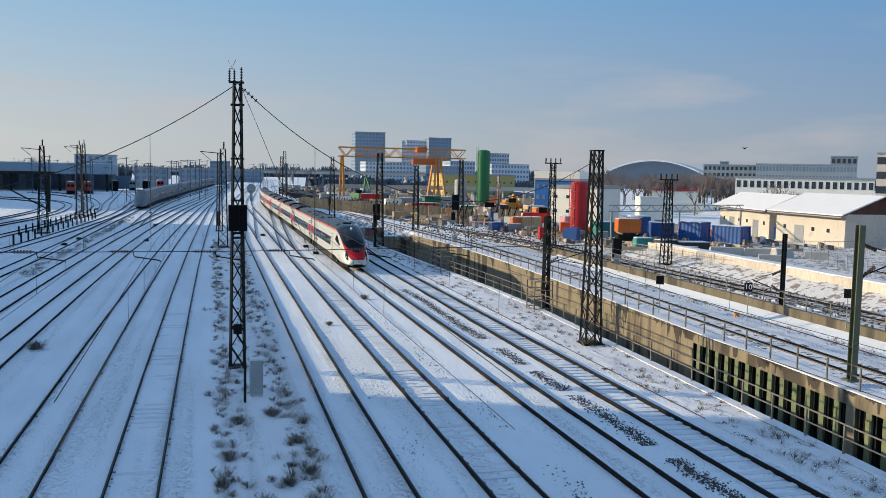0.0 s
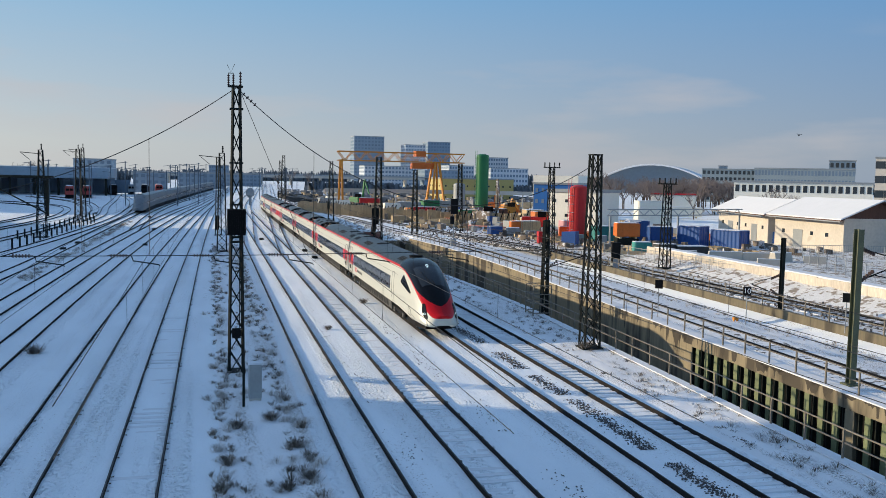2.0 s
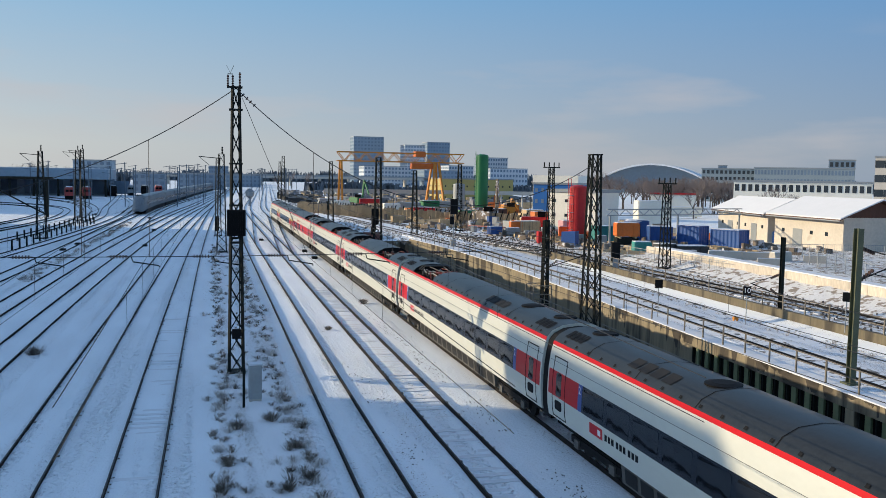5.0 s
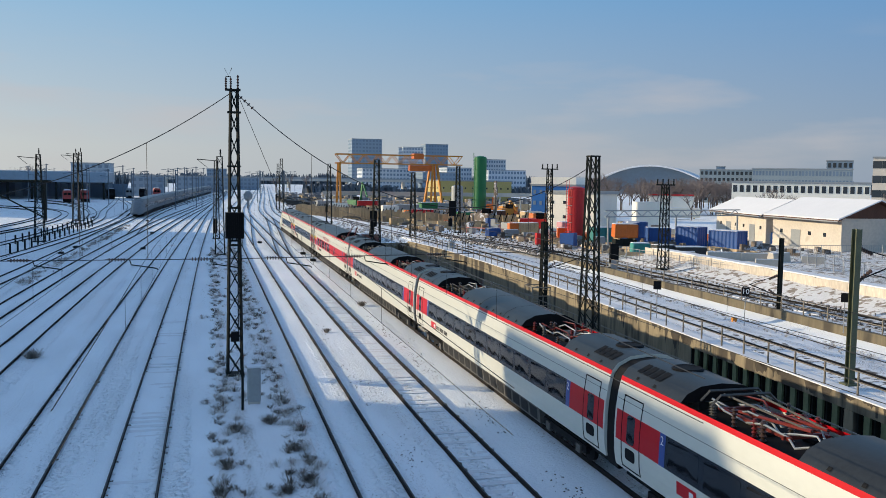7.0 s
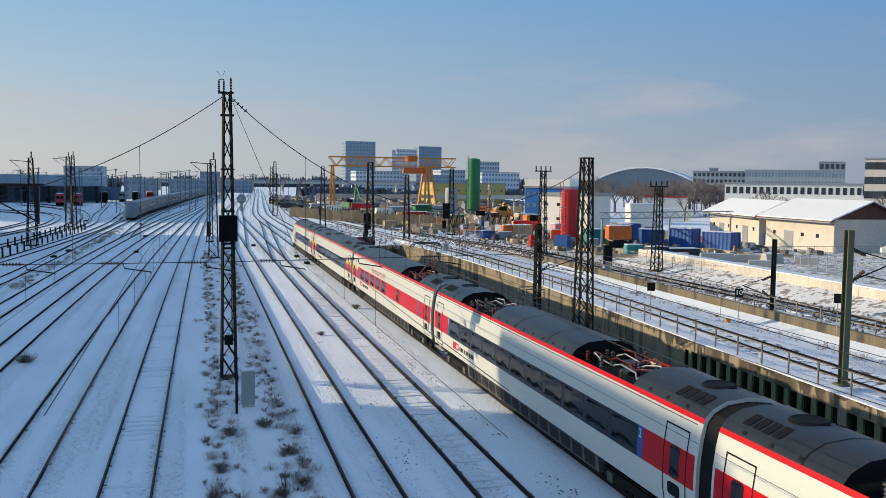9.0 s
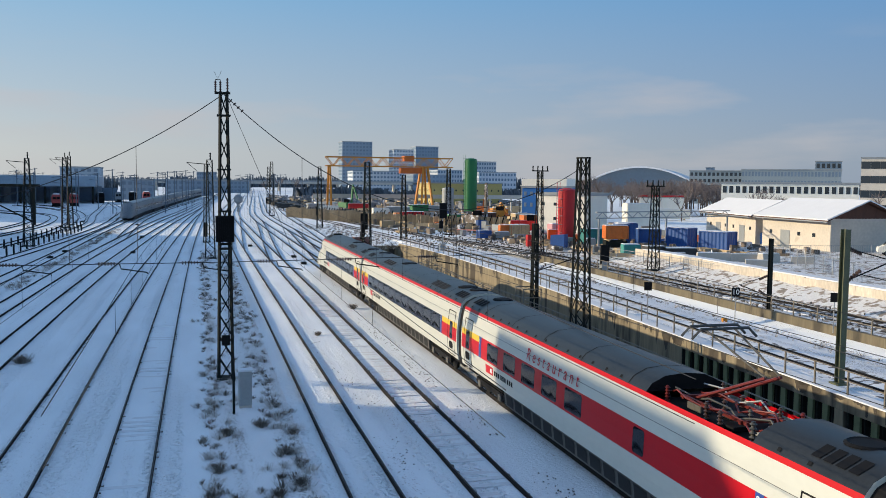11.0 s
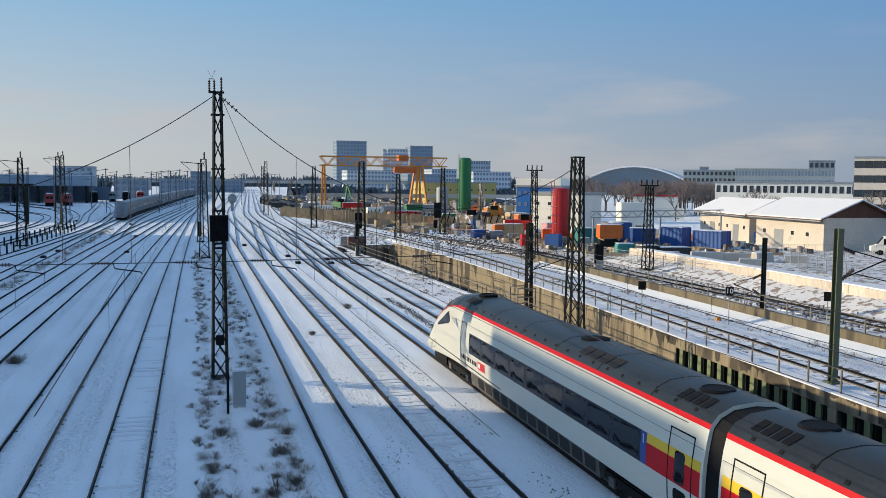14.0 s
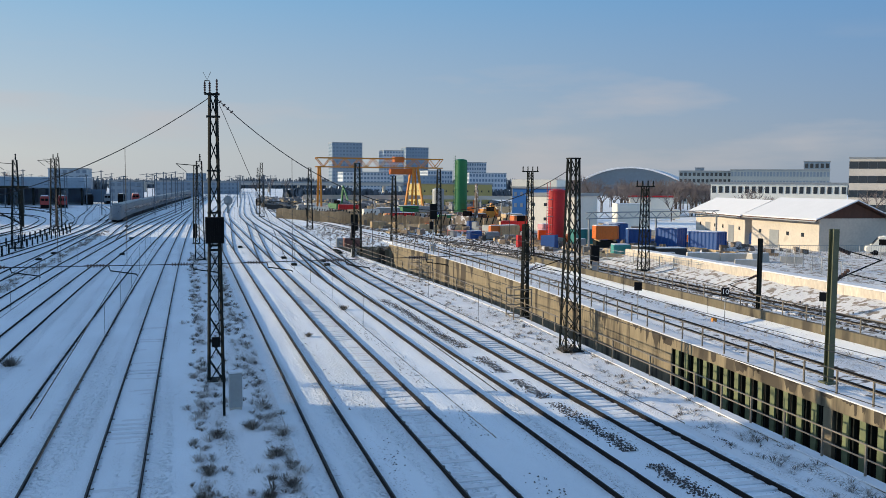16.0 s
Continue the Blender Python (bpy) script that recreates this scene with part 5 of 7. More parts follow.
# ---- railings ----
def railing(name, xf, y0, y1, step, zf, h, bars, label, material=RAILING):
    r = empty(name)
    tagged(r, label, "railing", "railings of the trench")
    y = y0
    bm = bmesh.new()
    beam(bm, (0, 0, 0), (0, 0, h), 0.065)
    me = bpy.data.meshes.new("post")
    bm.to_mesh(me)
    bm.free()
    me.materials.append(material)
    ys = []
    while y <= y1:
        o = new("post", me)
        o.parent = r
        o.location = (xf(y), y, zf(y))
        ys.append(y)
        y += step
    for b in bars:
        bm = bmesh.new()
        sweep(bm, [(xf(a), a, zf(a) + b) for a in ys], [(-0.022, -0.022), (-0.022, 0.022), (0.022, 0.022), (0.022, -0.022)])
        part("rail_bar", bm, material, r)
    return r


railing("trench_railing", lambda y: fence_x(y) - 0.2, 16.5, 122, 2.15, lambda y: -0.02, 1.05, (1.02, 0.55), "rusty steel railing along the trench edge")
railing("wall_railing", lambda y: wall_x(y) + 0.22, 15.0, 124, 2.2, lambda y: ledge(y) + 0.13, 1.05, (1.02, 0.6), "galvanised railing on the trench wall")
railing("low_wall_railing", lambda y: low_x(y) + 0.18, 20.0, 96, 2.4, lambda y: UP + 0.08, 0.95, (0.92, 0.5), "steel railing on the low concrete wall")
def stair_gate(y0, y1):
    """Cage of posts and cross bars on the trench edge."""
    g = empty("stair_gate")
    tagged(g, "rusty steel gate cage at the trench stairs", "gate", "gates of the trench")
    for y in (y0, y1):
        x0, x1 = fence_x(y) - 0.95, fence_x(y) + 0.35
        for x in (x0, x1):
            bm = bmesh.new()
            beam(bm, (x, y, -0.2), (x, y, 1.98), 0.07)
            part("post", bm, RAILING, g)
        for z in (0.05, 0.7, 1.35, 1.95):
            bm = bmesh.new()
            beam(bm, (x0, y, z), (x1, y, z), 0.06)
            part("bar", bm, RAILING, g)
    for z in (0.05, 0.7, 1.35, 1.95):
        bm = bmesh.new()
        beam(bm, (fence_x(y0) - 0.95, y0, z), (fence_x(y1) - 0.95, y1, z), 0.06)
        part("bar", bm, RAILING, g)


stair_gate(56.8, 58.4)
stair_gate(81.0, 84.5)


def h_post(x, y, z0, h, w, m, label):
    p = empty("steel_post", Matrix.Translation((x, y, z0)))
    tagged(p, label, "catenary post")
    bm = bmesh.new()
    a, b, c = w / 2, w / 2 - 0.02, 0.012
    ring = [(-a, -a), (a, -a), (a, -b), (c, -b), (c, b), (a, b), (a, a), (-a, a), (-a, b), (-c, b), (-c, -b), (-a, -b)]
    lo, hi = [[bm.verts.new((px, py, z)) for px, py in ring] for z in (0, h)]
    for i in range(12):
        bm.faces.new((lo[i - 1], lo[i], hi[i], hi[i - 1]))
    bm.faces.new(hi)
    part("profile", bm, m, p)
    bm = bmesh.new()
    box(bm, -w, w, -w, w, -0.06, 0.03)
    part("base_plate", bm, m, p)
    return p


gp = h_post(27.17, 32.4, 0.6, 6.8, 0.30, STEEL_GREEN, "olive green steel catenary post on the trench wall")


def cantilever(parent, reach, z, side, drop=0.75):
    """Bracket arm with insulators that reaches out from a mast."""
    bm = bmesh.new()
    beam(bm, (0, 0, z), (side * reach, 0, z + 0.9), 0.07, seg=6)
    beam(bm, (0, 0, z + 1.5), (side * reach * 0.95, 0, z + 0.9), 0.05, seg=6)
    beam(bm, (side * reach * 0.35, 0, z + 0.3), (side * reach * 1.15, 0, z - drop * 0.2), 0.045, seg=6)
    part("bracket_arm", bm, STEEL_DARK, parent)
    for zz, t in ((z + 0.09, 0.1), (z + 1.43, 0.1)):
        bm = bmesh.new()
        for k in range(5):
            x = side * (0.25 + 0.13 * k)
            beam(bm, (x, 0, zz + 0.09 * k * (1 if zz < z + 1 else -0.55)), (x + side * 0.05, 0, zz + 0.09 * k * (1 if zz < z + 1 else -0.55)), 0.19, seg=8)
        part("insulator", bm, INSULATOR, parent)


cantilever(gp, 2.6, 4.5, 1)
SM = h_post(37.6, 52.0, UP, 4.9, 0.24, STEEL_DARK, "short steel catenary post behind the low wall")
cantilever(SM, 2.4, 0.9, -1)
edge_mast = lattice_mast(22.5, 57.4, 6.5, 0.40, 0.30, z0=-0.1)
cantilever(edge_mast, 3.0, 3.2, 1)


def sign_post(name, x, y, z0, h, bw, bh, m, label, text=None):
    s = empty(name, Matrix.Translation((x, y, z0)))
    tagged(s, label, "sign")
    bm = bmesh.new()
    beam(bm, (0, 0.03, -0.2), (0, 0.03, h), 0.06, seg=8)
    part("pole", bm, GREY_METAL, s)
    bm = bmesh.new()
    box(bm, -bw / 2, bw / 2, -0.06, 0.0, h - bh, h)
    part("board", bm, m, s)
    if text:
        letters(text, s, bh * 0.85, Matrix.Translation((0, -0.066, h - bh / 2)) @ pose(0, 0, 0, 90), T_LETTER, "numeral")
    return s


sign_post("speed_sign", 33.35, 49.6, 0.05, 2.6, 0.5, 0.55, T_BLACK, "dark speed board with a white number on a pole", "10").rotation_euler = (0, 0, radians(-30))
sign_post("signal_board", 28.2, 51.7, 0.4, 2.5, 0.5, 0.55, T_BLACK, "black signal board on a thin pole").rotation_euler = (0, 0, radians(-28))
sign_post("signal_board", 36.3, 44.0, UP, 2.2, 0.45, 0.55, T_BLACK, "black signal board behind the railing").rotation_euler = (0, 0, radians(-35))
bm = bmesh.new()
box(bm, -0.16, 0.16, -0.12, 0.12, 0.06, 0.24)
for sx in (-0.12, 0.12):
    box(bm, sx - 0.02, sx + 0.02, -0.08, 0.08, -0.2, 0.06)
tagged(part("grit_box", bm, YELLOW), "small yellow box standing on short legs", "box").location = (33.7, 51.3, 0.16)


def signal(x, y, z0, h, label):
    s = empty("light_signal", Matrix.Translation((x, y, z0)))
    tagged(s, label, "railway signal", "light signals")
    bm = bmesh.new()
    beam(bm, (0, 0, -0.2), (0, 0, h), 0.16, seg=8)
    part("mast", bm, GREY_METAL, s)
    bm = bmesh.new()
    box(bm, -0.45, 0.45, -0.25, 0.0, h - 2.0, h)
    part("head", bm, T_BLACK, s)
    bm = bmesh.new()
    box(bm, -0.5, 0.0, -0.25, 0.0, h - 3.3, h - 2.3)
    part("lower_head", bm, T_BLACK, s)
    bm = bmesh.new()
    box(bm, -0.35, 0.35, -0.3, 0.3, -0.2, 1.0)
    part("base_box", bm, GREY_METAL, s)


signal(30.7, 111.5, 0.2, 6.3, "railway light signal with black heads on a grey mast")
signal(20.1, 110.6, -0.2, 5.4, "black light signal beside a lattice mast")
signal(38.7, 80.0, 0.6, 2.6, "low shunting signal with dark equipment")


# ---- equipment on the tall median mast ----
def mast_equipment(m):
    h = 13.4
    bm = bmesh.new()
    box(bm, -0.42, 0.42, -0.62, 0.12, 6.55, 7.75)
    tank = part("transformer", bm, T_BLACK, m, "ribbed dark transformer box")
    for k in range(9):
        bm = bmesh.new()
        box(bm, -0.40 + k * 0.095, -0.36 + k * 0.095, -0.68, -0.62, 6.6, 7.7)
        part("cooling_rib", bm, T_BLACK, tank)
    for z in (6.2, 6.42, 7.95, 12.4, 9.9):
        for y in (-0.36, 0.36):
            bm = bmesh.new()
            beam(bm, (-0.31, y * 0.7, z), (0.31, y * 0.7, z), 0.07)
            part("crossarm", bm, STEEL_DARK, m)
    bm = bmesh.new()
    box(bm, -0.4, 0.3, -0.2, 0.2, h, h + 0.07)
    part("top_platform", bm, STEEL_DARK, m)
    for x in (-0.36, -0.14, 0.18):
        bm = bmesh.new()
        insulator_stack(bm, x, 0, h + 0.07, 0.52 if x < 0.1 else 0.66, 0.065)
        part("insulator", bm, INSULATOR, m)
    bm = bmesh.new()
    wire_path(bm, [(-0.36, 0, h + 0.56), (-0.36, 0, h + 0.64), (-0.14, 0, h + 0.64), (-0.14, 0, h + 0.56)], 0.035)
    wire_path(bm, [(-0.42, 0, h + 1.02), (-0.25, 0, h + 0.68), (-0.08, 0, h + 1.06)], 0.018)
    part("conductor", bm, STEEL_DARK, m)
    bm = bmesh.new()
    box(bm, -0.2, 0.2, -0.55, -0.3, 1.7, 2.15)
    part("switch_box", bm, T_BLACK, m)
    bm = bmesh.new()
    beam(bm, (0.15, -0.42, 2.1), (0.15, -0.42, 6.6), 0.06, seg=6)
    part("drive_rod", bm, STEEL_DARK, m)
    bm = bmesh.new()
    lathe(bm, [(0.06, 7.95), (0.06, 8.3), (0.2, 8.42), (0.2, 8.62), (0.08, 8.75)], 0.62, -0.3, 12)
    part("bushing", bm, GREY_METAL, m)


mast_equipment(MAST_OB[0])
for k in (5, 7, 8, 10):
    m = MAST_OB[k]
    bm = bmesh.new()
    box(bm, -0.75, -0.3, -0.3, 0.2, 2.6, 4.3)
    part("tension_weight", bm, T_BLACK, m)
for k in (11, 12):
    m, h = MAST_OB[k], MASTS[k][2]
    bm = bmesh.new()
    box(bm, -1.0, 1.0, -0.12, 0.12, h, h + 0.12)
    for x in (-0.9, -0.3, 0.3, 0.9):
        insulator_stack(bm, x, 0, h + 0.1, 0.55, 0.1)
    part("crossarm", bm, STEEL_DARK, m)
for k in (2, 3, 4, 5):
    m, h = MAST_OB[k], MASTS[k][2]
    bm = bmesh.new()
    beam(bm, (0, 0, h - 0.5), (-2.6, 0, h - 0.3), 0.09)
    beam(bm, (-2.6, 0, h - 0.3), (-1.4, 0, h - 1.3), 0.06)
    insulator_stack(bm, 0.1, 0, h, 0.9, 0.13)
    part("crossarm", bm, STEEL_DARK, m)


def relay_cabinet():
    c = empty("relay_cabinet", pose(1.75, 37.0, -0.15, 0, 0, 4))
    tagged(c, "grey metal relay cabinet beside the mast in the snow", "cabinet")
    bm = bmesh.new()
    box(bm, -0.26, 0.26, -0.2, 0.2, 0.12, 1.55)
    bmesh.ops.bevel(bm, geom=bm.edges[:], offset=0.02, segments=1, affect="EDGES")
    part("body", bm, CABINET_GREY, c)
    bm = bmesh.new()
    box(bm, -0.24, 0.24, -0.18, 0.18, 0.0, 0.12)
    part("plinth", bm, CONCRETE_LIGHT, c)
    bm = bmesh.new()
    box(bm, -0.29, 0.29, -0.24, 0.24, 1.55, 1.62)
    part("lid", bm, SNOW_ROOF, c, "snow-covered lid")
    bm = bmesh.new()
    box(bm, -0.22, 0.22, -0.212, -0.2, 0.2, 1.48)
    part("door", bm, CABINET_GREY, c)
    p = empty("marker_post", Matrix.Translation((1.25, 35.9, -0.15)))
    tagged(p, "dark short steel post beside the cabinet", "post")
    bm = bmesh.new()
    beam(bm, (0, 0, 0), (0, 0, 1.8), 0.11, seg=8)
    part("pole", bm, STEEL_DARK, p)


relay_cabinet()


# ---- overhead wires ----
def wire(name, pts, w, label, parent=None):
    bm = bmesh.new()
    wire_path(bm, pts, w)
    return tagged(part(name, bm, WIRE, parent), label, "overhead wire", "overhead wires")


WIRE = mat("wire", (0.03, 0.03, 0.03), 0.6, 0.3)


def sagged(a, b, sag, n=14):
    a, b = Vector(a), Vector(b)
    return [a.lerp(b, i / n) - Vector((0, 0, sag * 4 * (i / n) * (1 - i / n))) for i in range(n + 1)]


top = (1.13, 42.6, 13.25)
LEFT_END, RIGHT_END = (-28, 42.6, 12.6), (20.7, 45.4, 10.3)
left_cat, right_cat = sagged(top, LEFT_END, 5.2, 60), sagged(top, RIGHT_END, 3.8, 48)
wire("head_span_wire", left_cat, 0.036, "sagging head span wire from the mast top")
wire("head_span_wire", right_cat, 0.036, "sagging head span wire between two masts")
wire("span_wire", sagged((-28, 42.6, 5.36), (1.13, 42.6, 5.42), 0.0), 0.032, "cross span wire carrying the contact lines")
wire("span_wire", sagged((1.13, 42.6, 5.42), (20.7, 45.4, 5.45), 0.0), 0.032, "cross span wire carrying the contact lines")
for cat, xs in ((left_cat, (-2.7, -5.9, -10.4)), (right_cat, (4.8, 8.7, 13.0, 16.8))):
    for x in xs:
        a = min(cat, key=lambda v: abs(v.x - x))
        wire("span_dropper", [a, (a.x, a.y, 5.42)], 0.022, "vertical dropper of the cross span")
wire("stay_wire", [(1.3, 42.6, 13.1), (4.5, 42.6, 5.42)], 0.022, "thin stay wire running down from the mast top")
lm = lattice_mast(-28, 42.6, 12.8, 0.8, 0.4)
strain = empty("strain_insulator")
tagged(strain, "brown strain insulator on the mast top wire", "insulator")
for k in range(4):
    c = Vector(top).lerp(right_cat[3], 0.25 + 0.14 * k)
    bm = bmesh.new()
    beam(bm, c, c + (right_cat[1] - Vector(top)).normalized() * 0.06, 0.16, seg=8)
    part("insulator_disc", bm, INSULATOR, strain)
for k, x in (("l", -4.1), ("j", -0.45), ("a", 3.0), ("b", 6.9), ("c", 11.2), ("n", -8.2)):
    s = empty("span_insulator", Matrix.Translation((x, 42.6 + max(x - 1.13, 0) * 0.143, 5.42)))
    tagged(s, "dark ribbed insulator hanging in the cross span", "insulator", "span insulators")
    bm = bmesh.new()
    for i in range(6):
        beam(bm, (-0.35 + 0.13 * i, 0, 0), (-0.30 + 0.13 * i, 0, 0), 0.17, seg=8)
    beam(bm, (-0.5, 0, 0), (0.5, 0, 0), 0.05, seg=6)
    part("insulator_body", bm, INSULATOR, s)
    bm = bmesh.new()
    wire_path(bm, [(0.55, 0, 0), (0.62, 0, -0.24), (1.75, 0, -0.42), (1.78, 0, -0.5)], 0.05)
    part("steady_arm", bm, STEEL_DARK, s)
for key in "abcdjln":
    path = [(x, y) for x, y in PATHS[key] if y <= 420]
    for z, w in ((4.95, 0.018), (6.0, 0.02)):
        wire("contact_wire", [(x, y, z + (0 if z < 5.5 else 0.25 * math.cos(2 * math.pi * (y - 42) / 64))) for x, y in path], w, "thin contact line above the track")
    bm = bmesh.new()
    for x, y in path:
        if y > 22:
            beam(bm, (x, y, 4.95), (x, y, 6.0 + 0.25 * math.cos(2 * math.pi * (y - 42) / 64)), 0.014, seg=3)
    tagged(part("droppers", bm, WIRE), "thin dropper wires of the contact line", "overhead wire", kind="stuff")


# ---- dry weeds and shrubs ----
WEED = mat("dry_weed", (0.13, 0.105, 0.08), 0.9, var=0.3, island=0.4)
WEED_FROST = mat("frosted_weed", (0.58, 0.55, 0.52), 0.9, var=0.2, island=0.3)


def tuft(bm, x, y, z, r, h, n, rnd, mi=0):
    for _ in range(n):
        a = rnd.uniform(0, 6.283)
        d = r * rnd.random()
        bx, by = x + 0.35 * d * math.cos(a), y + 0.35 * d * math.sin(a)
        tx, ty, tz = x + d * 1.2 * math.cos(a), y + d * 1.2 * math.sin(a), z + h * rnd.uniform(0.45, 1.0)
        w = rnd.uniform(0.004, 0.011)
        c, s = -math.sin(a) * w, math.cos(a) * w
        v = [bm.verts.new(p) for p in ((bx - c, by - s, z - 0.03), (bx + c, by + s, z - 0.03), (tx + c * 0.4, ty + s * 0.4, tz), (tx - c * 0.4, ty - s * 0.4, tz))]
        bm.faces.new(v).material_index = mi if rnd.random() < 0.75 else 1 - mi
        if rnd.random() < 0.5:
            mx, my, mz = (bx + tx) / 2, (by + ty) / 2, (z + tz) / 2
            b2 = a + rnd.uniform(-1.2, 1.2)
            v = [bm.verts.new(p) for p in ((mx - c, my - s, mz), (mx + c, my + s, mz), (mx + 0.12 * math.cos(b2), my + 0.12 * math.sin(b2), mz + 0.1))]
            bm.faces.new(v).material_index = mi


def weeds(name, n, fx, y0, y1, rr, hh, blades, seed, label, bias=1.6, level=lambda x, y: -0.14):
    rnd = random.Random(seed)
    bm = bmesh.new()
    for _ in range(n):
        y = y0 + (y1 - y0) * rnd.random() ** bias
        x = fx(y, rnd)
        k = rnd.random() ** 2
        tuft(bm, x, y, level(x, y), rr * (0.6 + k), hh * (0.4 + 0.6 * k), int(blades * 2.2 * (0.5 + k)), rnd, 0 if rnd.random() < 0.5 else 1)
    tagged(part(name, bm, [WEED, WEED_FROST]), label, "dry weeds", kind="stuff")


def strip_level(x, y):
    """Sloping snow between the trench wall and the low wall."""
    x0, x1 = wall_x(y) + 4.4, low_x(y) - 0.6
    f = min(1.0, max(0.0, (x - x0) / (x1 - x0)))
    return (ledge(y) - 0.12) * (1 - f) - 0.14 * f


weeds("median_weeds", 700, lambda y, r: r.choice((r.gauss(0.4, 0.25), r.gauss(2.9, 0.35), r.uniform(0, 3.4))), 24, 120, 0.26, 0.30, 26, 11, "dry brown weeds poking out of the snow between the tracks", 1.3)
weeds("verge_weeds", 420, lambda y, r: r.uniform(18.7, fence_x(y) - 0.5), 20, 118, 0.24, 0.2, 16, 12, "dry twiggy weeds on the snowy verge beside the trench", 1.2)
weeds("siding_weeds", 260, lambda y, r: -15.6 + 0.008 * (y - 60) + r.gauss(0, 0.35), 80, 175, 0.4, 0.4, 22, 13, "frosted low shrubs along the sidings", 1.0)
weeds("yard_weeds", 380, lambda y, r: r.uniform(31.5 + 0.045 * y, 35.2 + 0.028 * y), 28, 88, 0.22, 0.22, 12, 14, "dry weeds on the snowy ground behind the trench", 1.2, strip_level)
weeds("bank_weeds", 420, lambda y, r: r.uniform(20.5, 30), 118, 190, 0.5, 0.5, 20, 15, "brown brushwood on the bank beside the tracks", 1.0)
for x, y, r in ((-8.8, 48.4, 0.62), (-9.6, 42.0, 0.22), (2.95, 26.9, 0.36), (2.2, 26.2, 0.3), (2.4, 27.6, 0.25), (0.25, 26.3, 0.3), (0.5, 29.0, 0.28), (6.9, 53.6, 0.3), (10.9, 64.4, 0.45), (20.2, 45.2, 0.6), (0.9, 33.0, 0.4), (2.2, 33.8, 0.45), (2.8, 30.2, 0.4)):
    rnd = random.Random(round(x * 100))
    bm = bmesh.new()
    tuft(bm, 0, 0, 0, r, r * 0.8, int(330 * r / 0.4), rnd, 0)
    o = tagged(part("small_shrub", bm, [WEED, WEED_FROST]), "small leafless brown shrub in the snow", "shrub", "small shrubs")
    o.location = (x, y, -0.15)
# ---- sidings on the far side: parked train, locomotives, hall ----
PALE_TRAIN = mat("parked_train_white", (0.17, 0.185, 0.20), 0.5, 0.1, var=0.12, scale=0.4, fine=5)
LOCO_RED = mat("loco_red", (0.42, 0.05, 0.04), 0.5, var=0.15)


def along(path, d):
    """Point and heading d metres along a plan path."""
    for a, b in zip(path, path[1:]):
        L = math.hypot(b[0] - a[0], b[1] - a[1])
        if d <= L:
            f = d / L
            return a[0] + (b[0] - a[0]) * f, a[1] + (b[1] - a[1]) * f, math.degrees(math.atan2(b[0] - a[0], b[1] - a[1]))
        d -= L
    return (*b[:2], 0.0)


def parked_car(x, y, rot, length, body, label, nose=False):
    c = empty("parked_rail_car", pose(x, y, 0, 0, 0, -rot))
    tagged(c, label, "train car", "parked cars of the grey train")
    h = length / 2
    secs = [(-h + 0.3, PROF), (h, PROF)]
    if nose:
        secs = [(-h - 5.6 + s, nose_profile(s)) for s in (0, 0.1, 0.3, 0.7, 1.3, 2.2, 3.4, 5.0, 6.6)] + [(h, PROF)]
    bm = strip_mesh(secs, 0, NP - 1)
    bm.faces.new([bm.verts.new((px, secs[0][0], pz)) for px, pz in secs[0][1]])
    part("body_shell", bm, body, c)
    for s in (1, -1):
        part("window_band", side_quads(-h + 1.6, h - 1.2, 1.85, 2.6, 0.01, (s,)), T_BAND, c)
    bm = strip_mesh([(-h + 0.6, PROF), (h - 0.2, PROF)], 8, NP - 9, 0.03)
    part("roof_frost", bm, GREY_METAL, c, "frosted grey roof")
    if nose:
        bm = bmesh.new()
        vs = []
        for s, u in ((2.0, -0.6), (2.0, 0.6), (4.6, 0.75), (4.6, -0.75)):
            px, pz = upper_point(u)
            mx, mz = nose_map(s, px, pz)
            vs.append(bm.verts.new((mx * 1.02, -h - 5.6 + s, mz + 0.04)))
        bm.faces.new(vs)
        part("windscreen", bm, T_SHIELD, c)
    bm = bmesh.new()
    box(bm, -1.2, 1.2, -h + 0.5, h - 0.5, -0.02, 0.95)
    part("underframe", bm, T_BLACK, c)


PARK = [(-15.5, 208), (-14.8, 240), (-12.5, 285), (-7.6, 378), (3.6, 560)]
for k in range(11):
    x, y, rot = along(PARK, 14 + 26.4 * k)
    parked_car(x, y, rot, 25.8, PALE_TRAIN, "pale grey parked express train car on a siding" if k else "pale grey parked express train with a rounded nose", nose=k == 0)


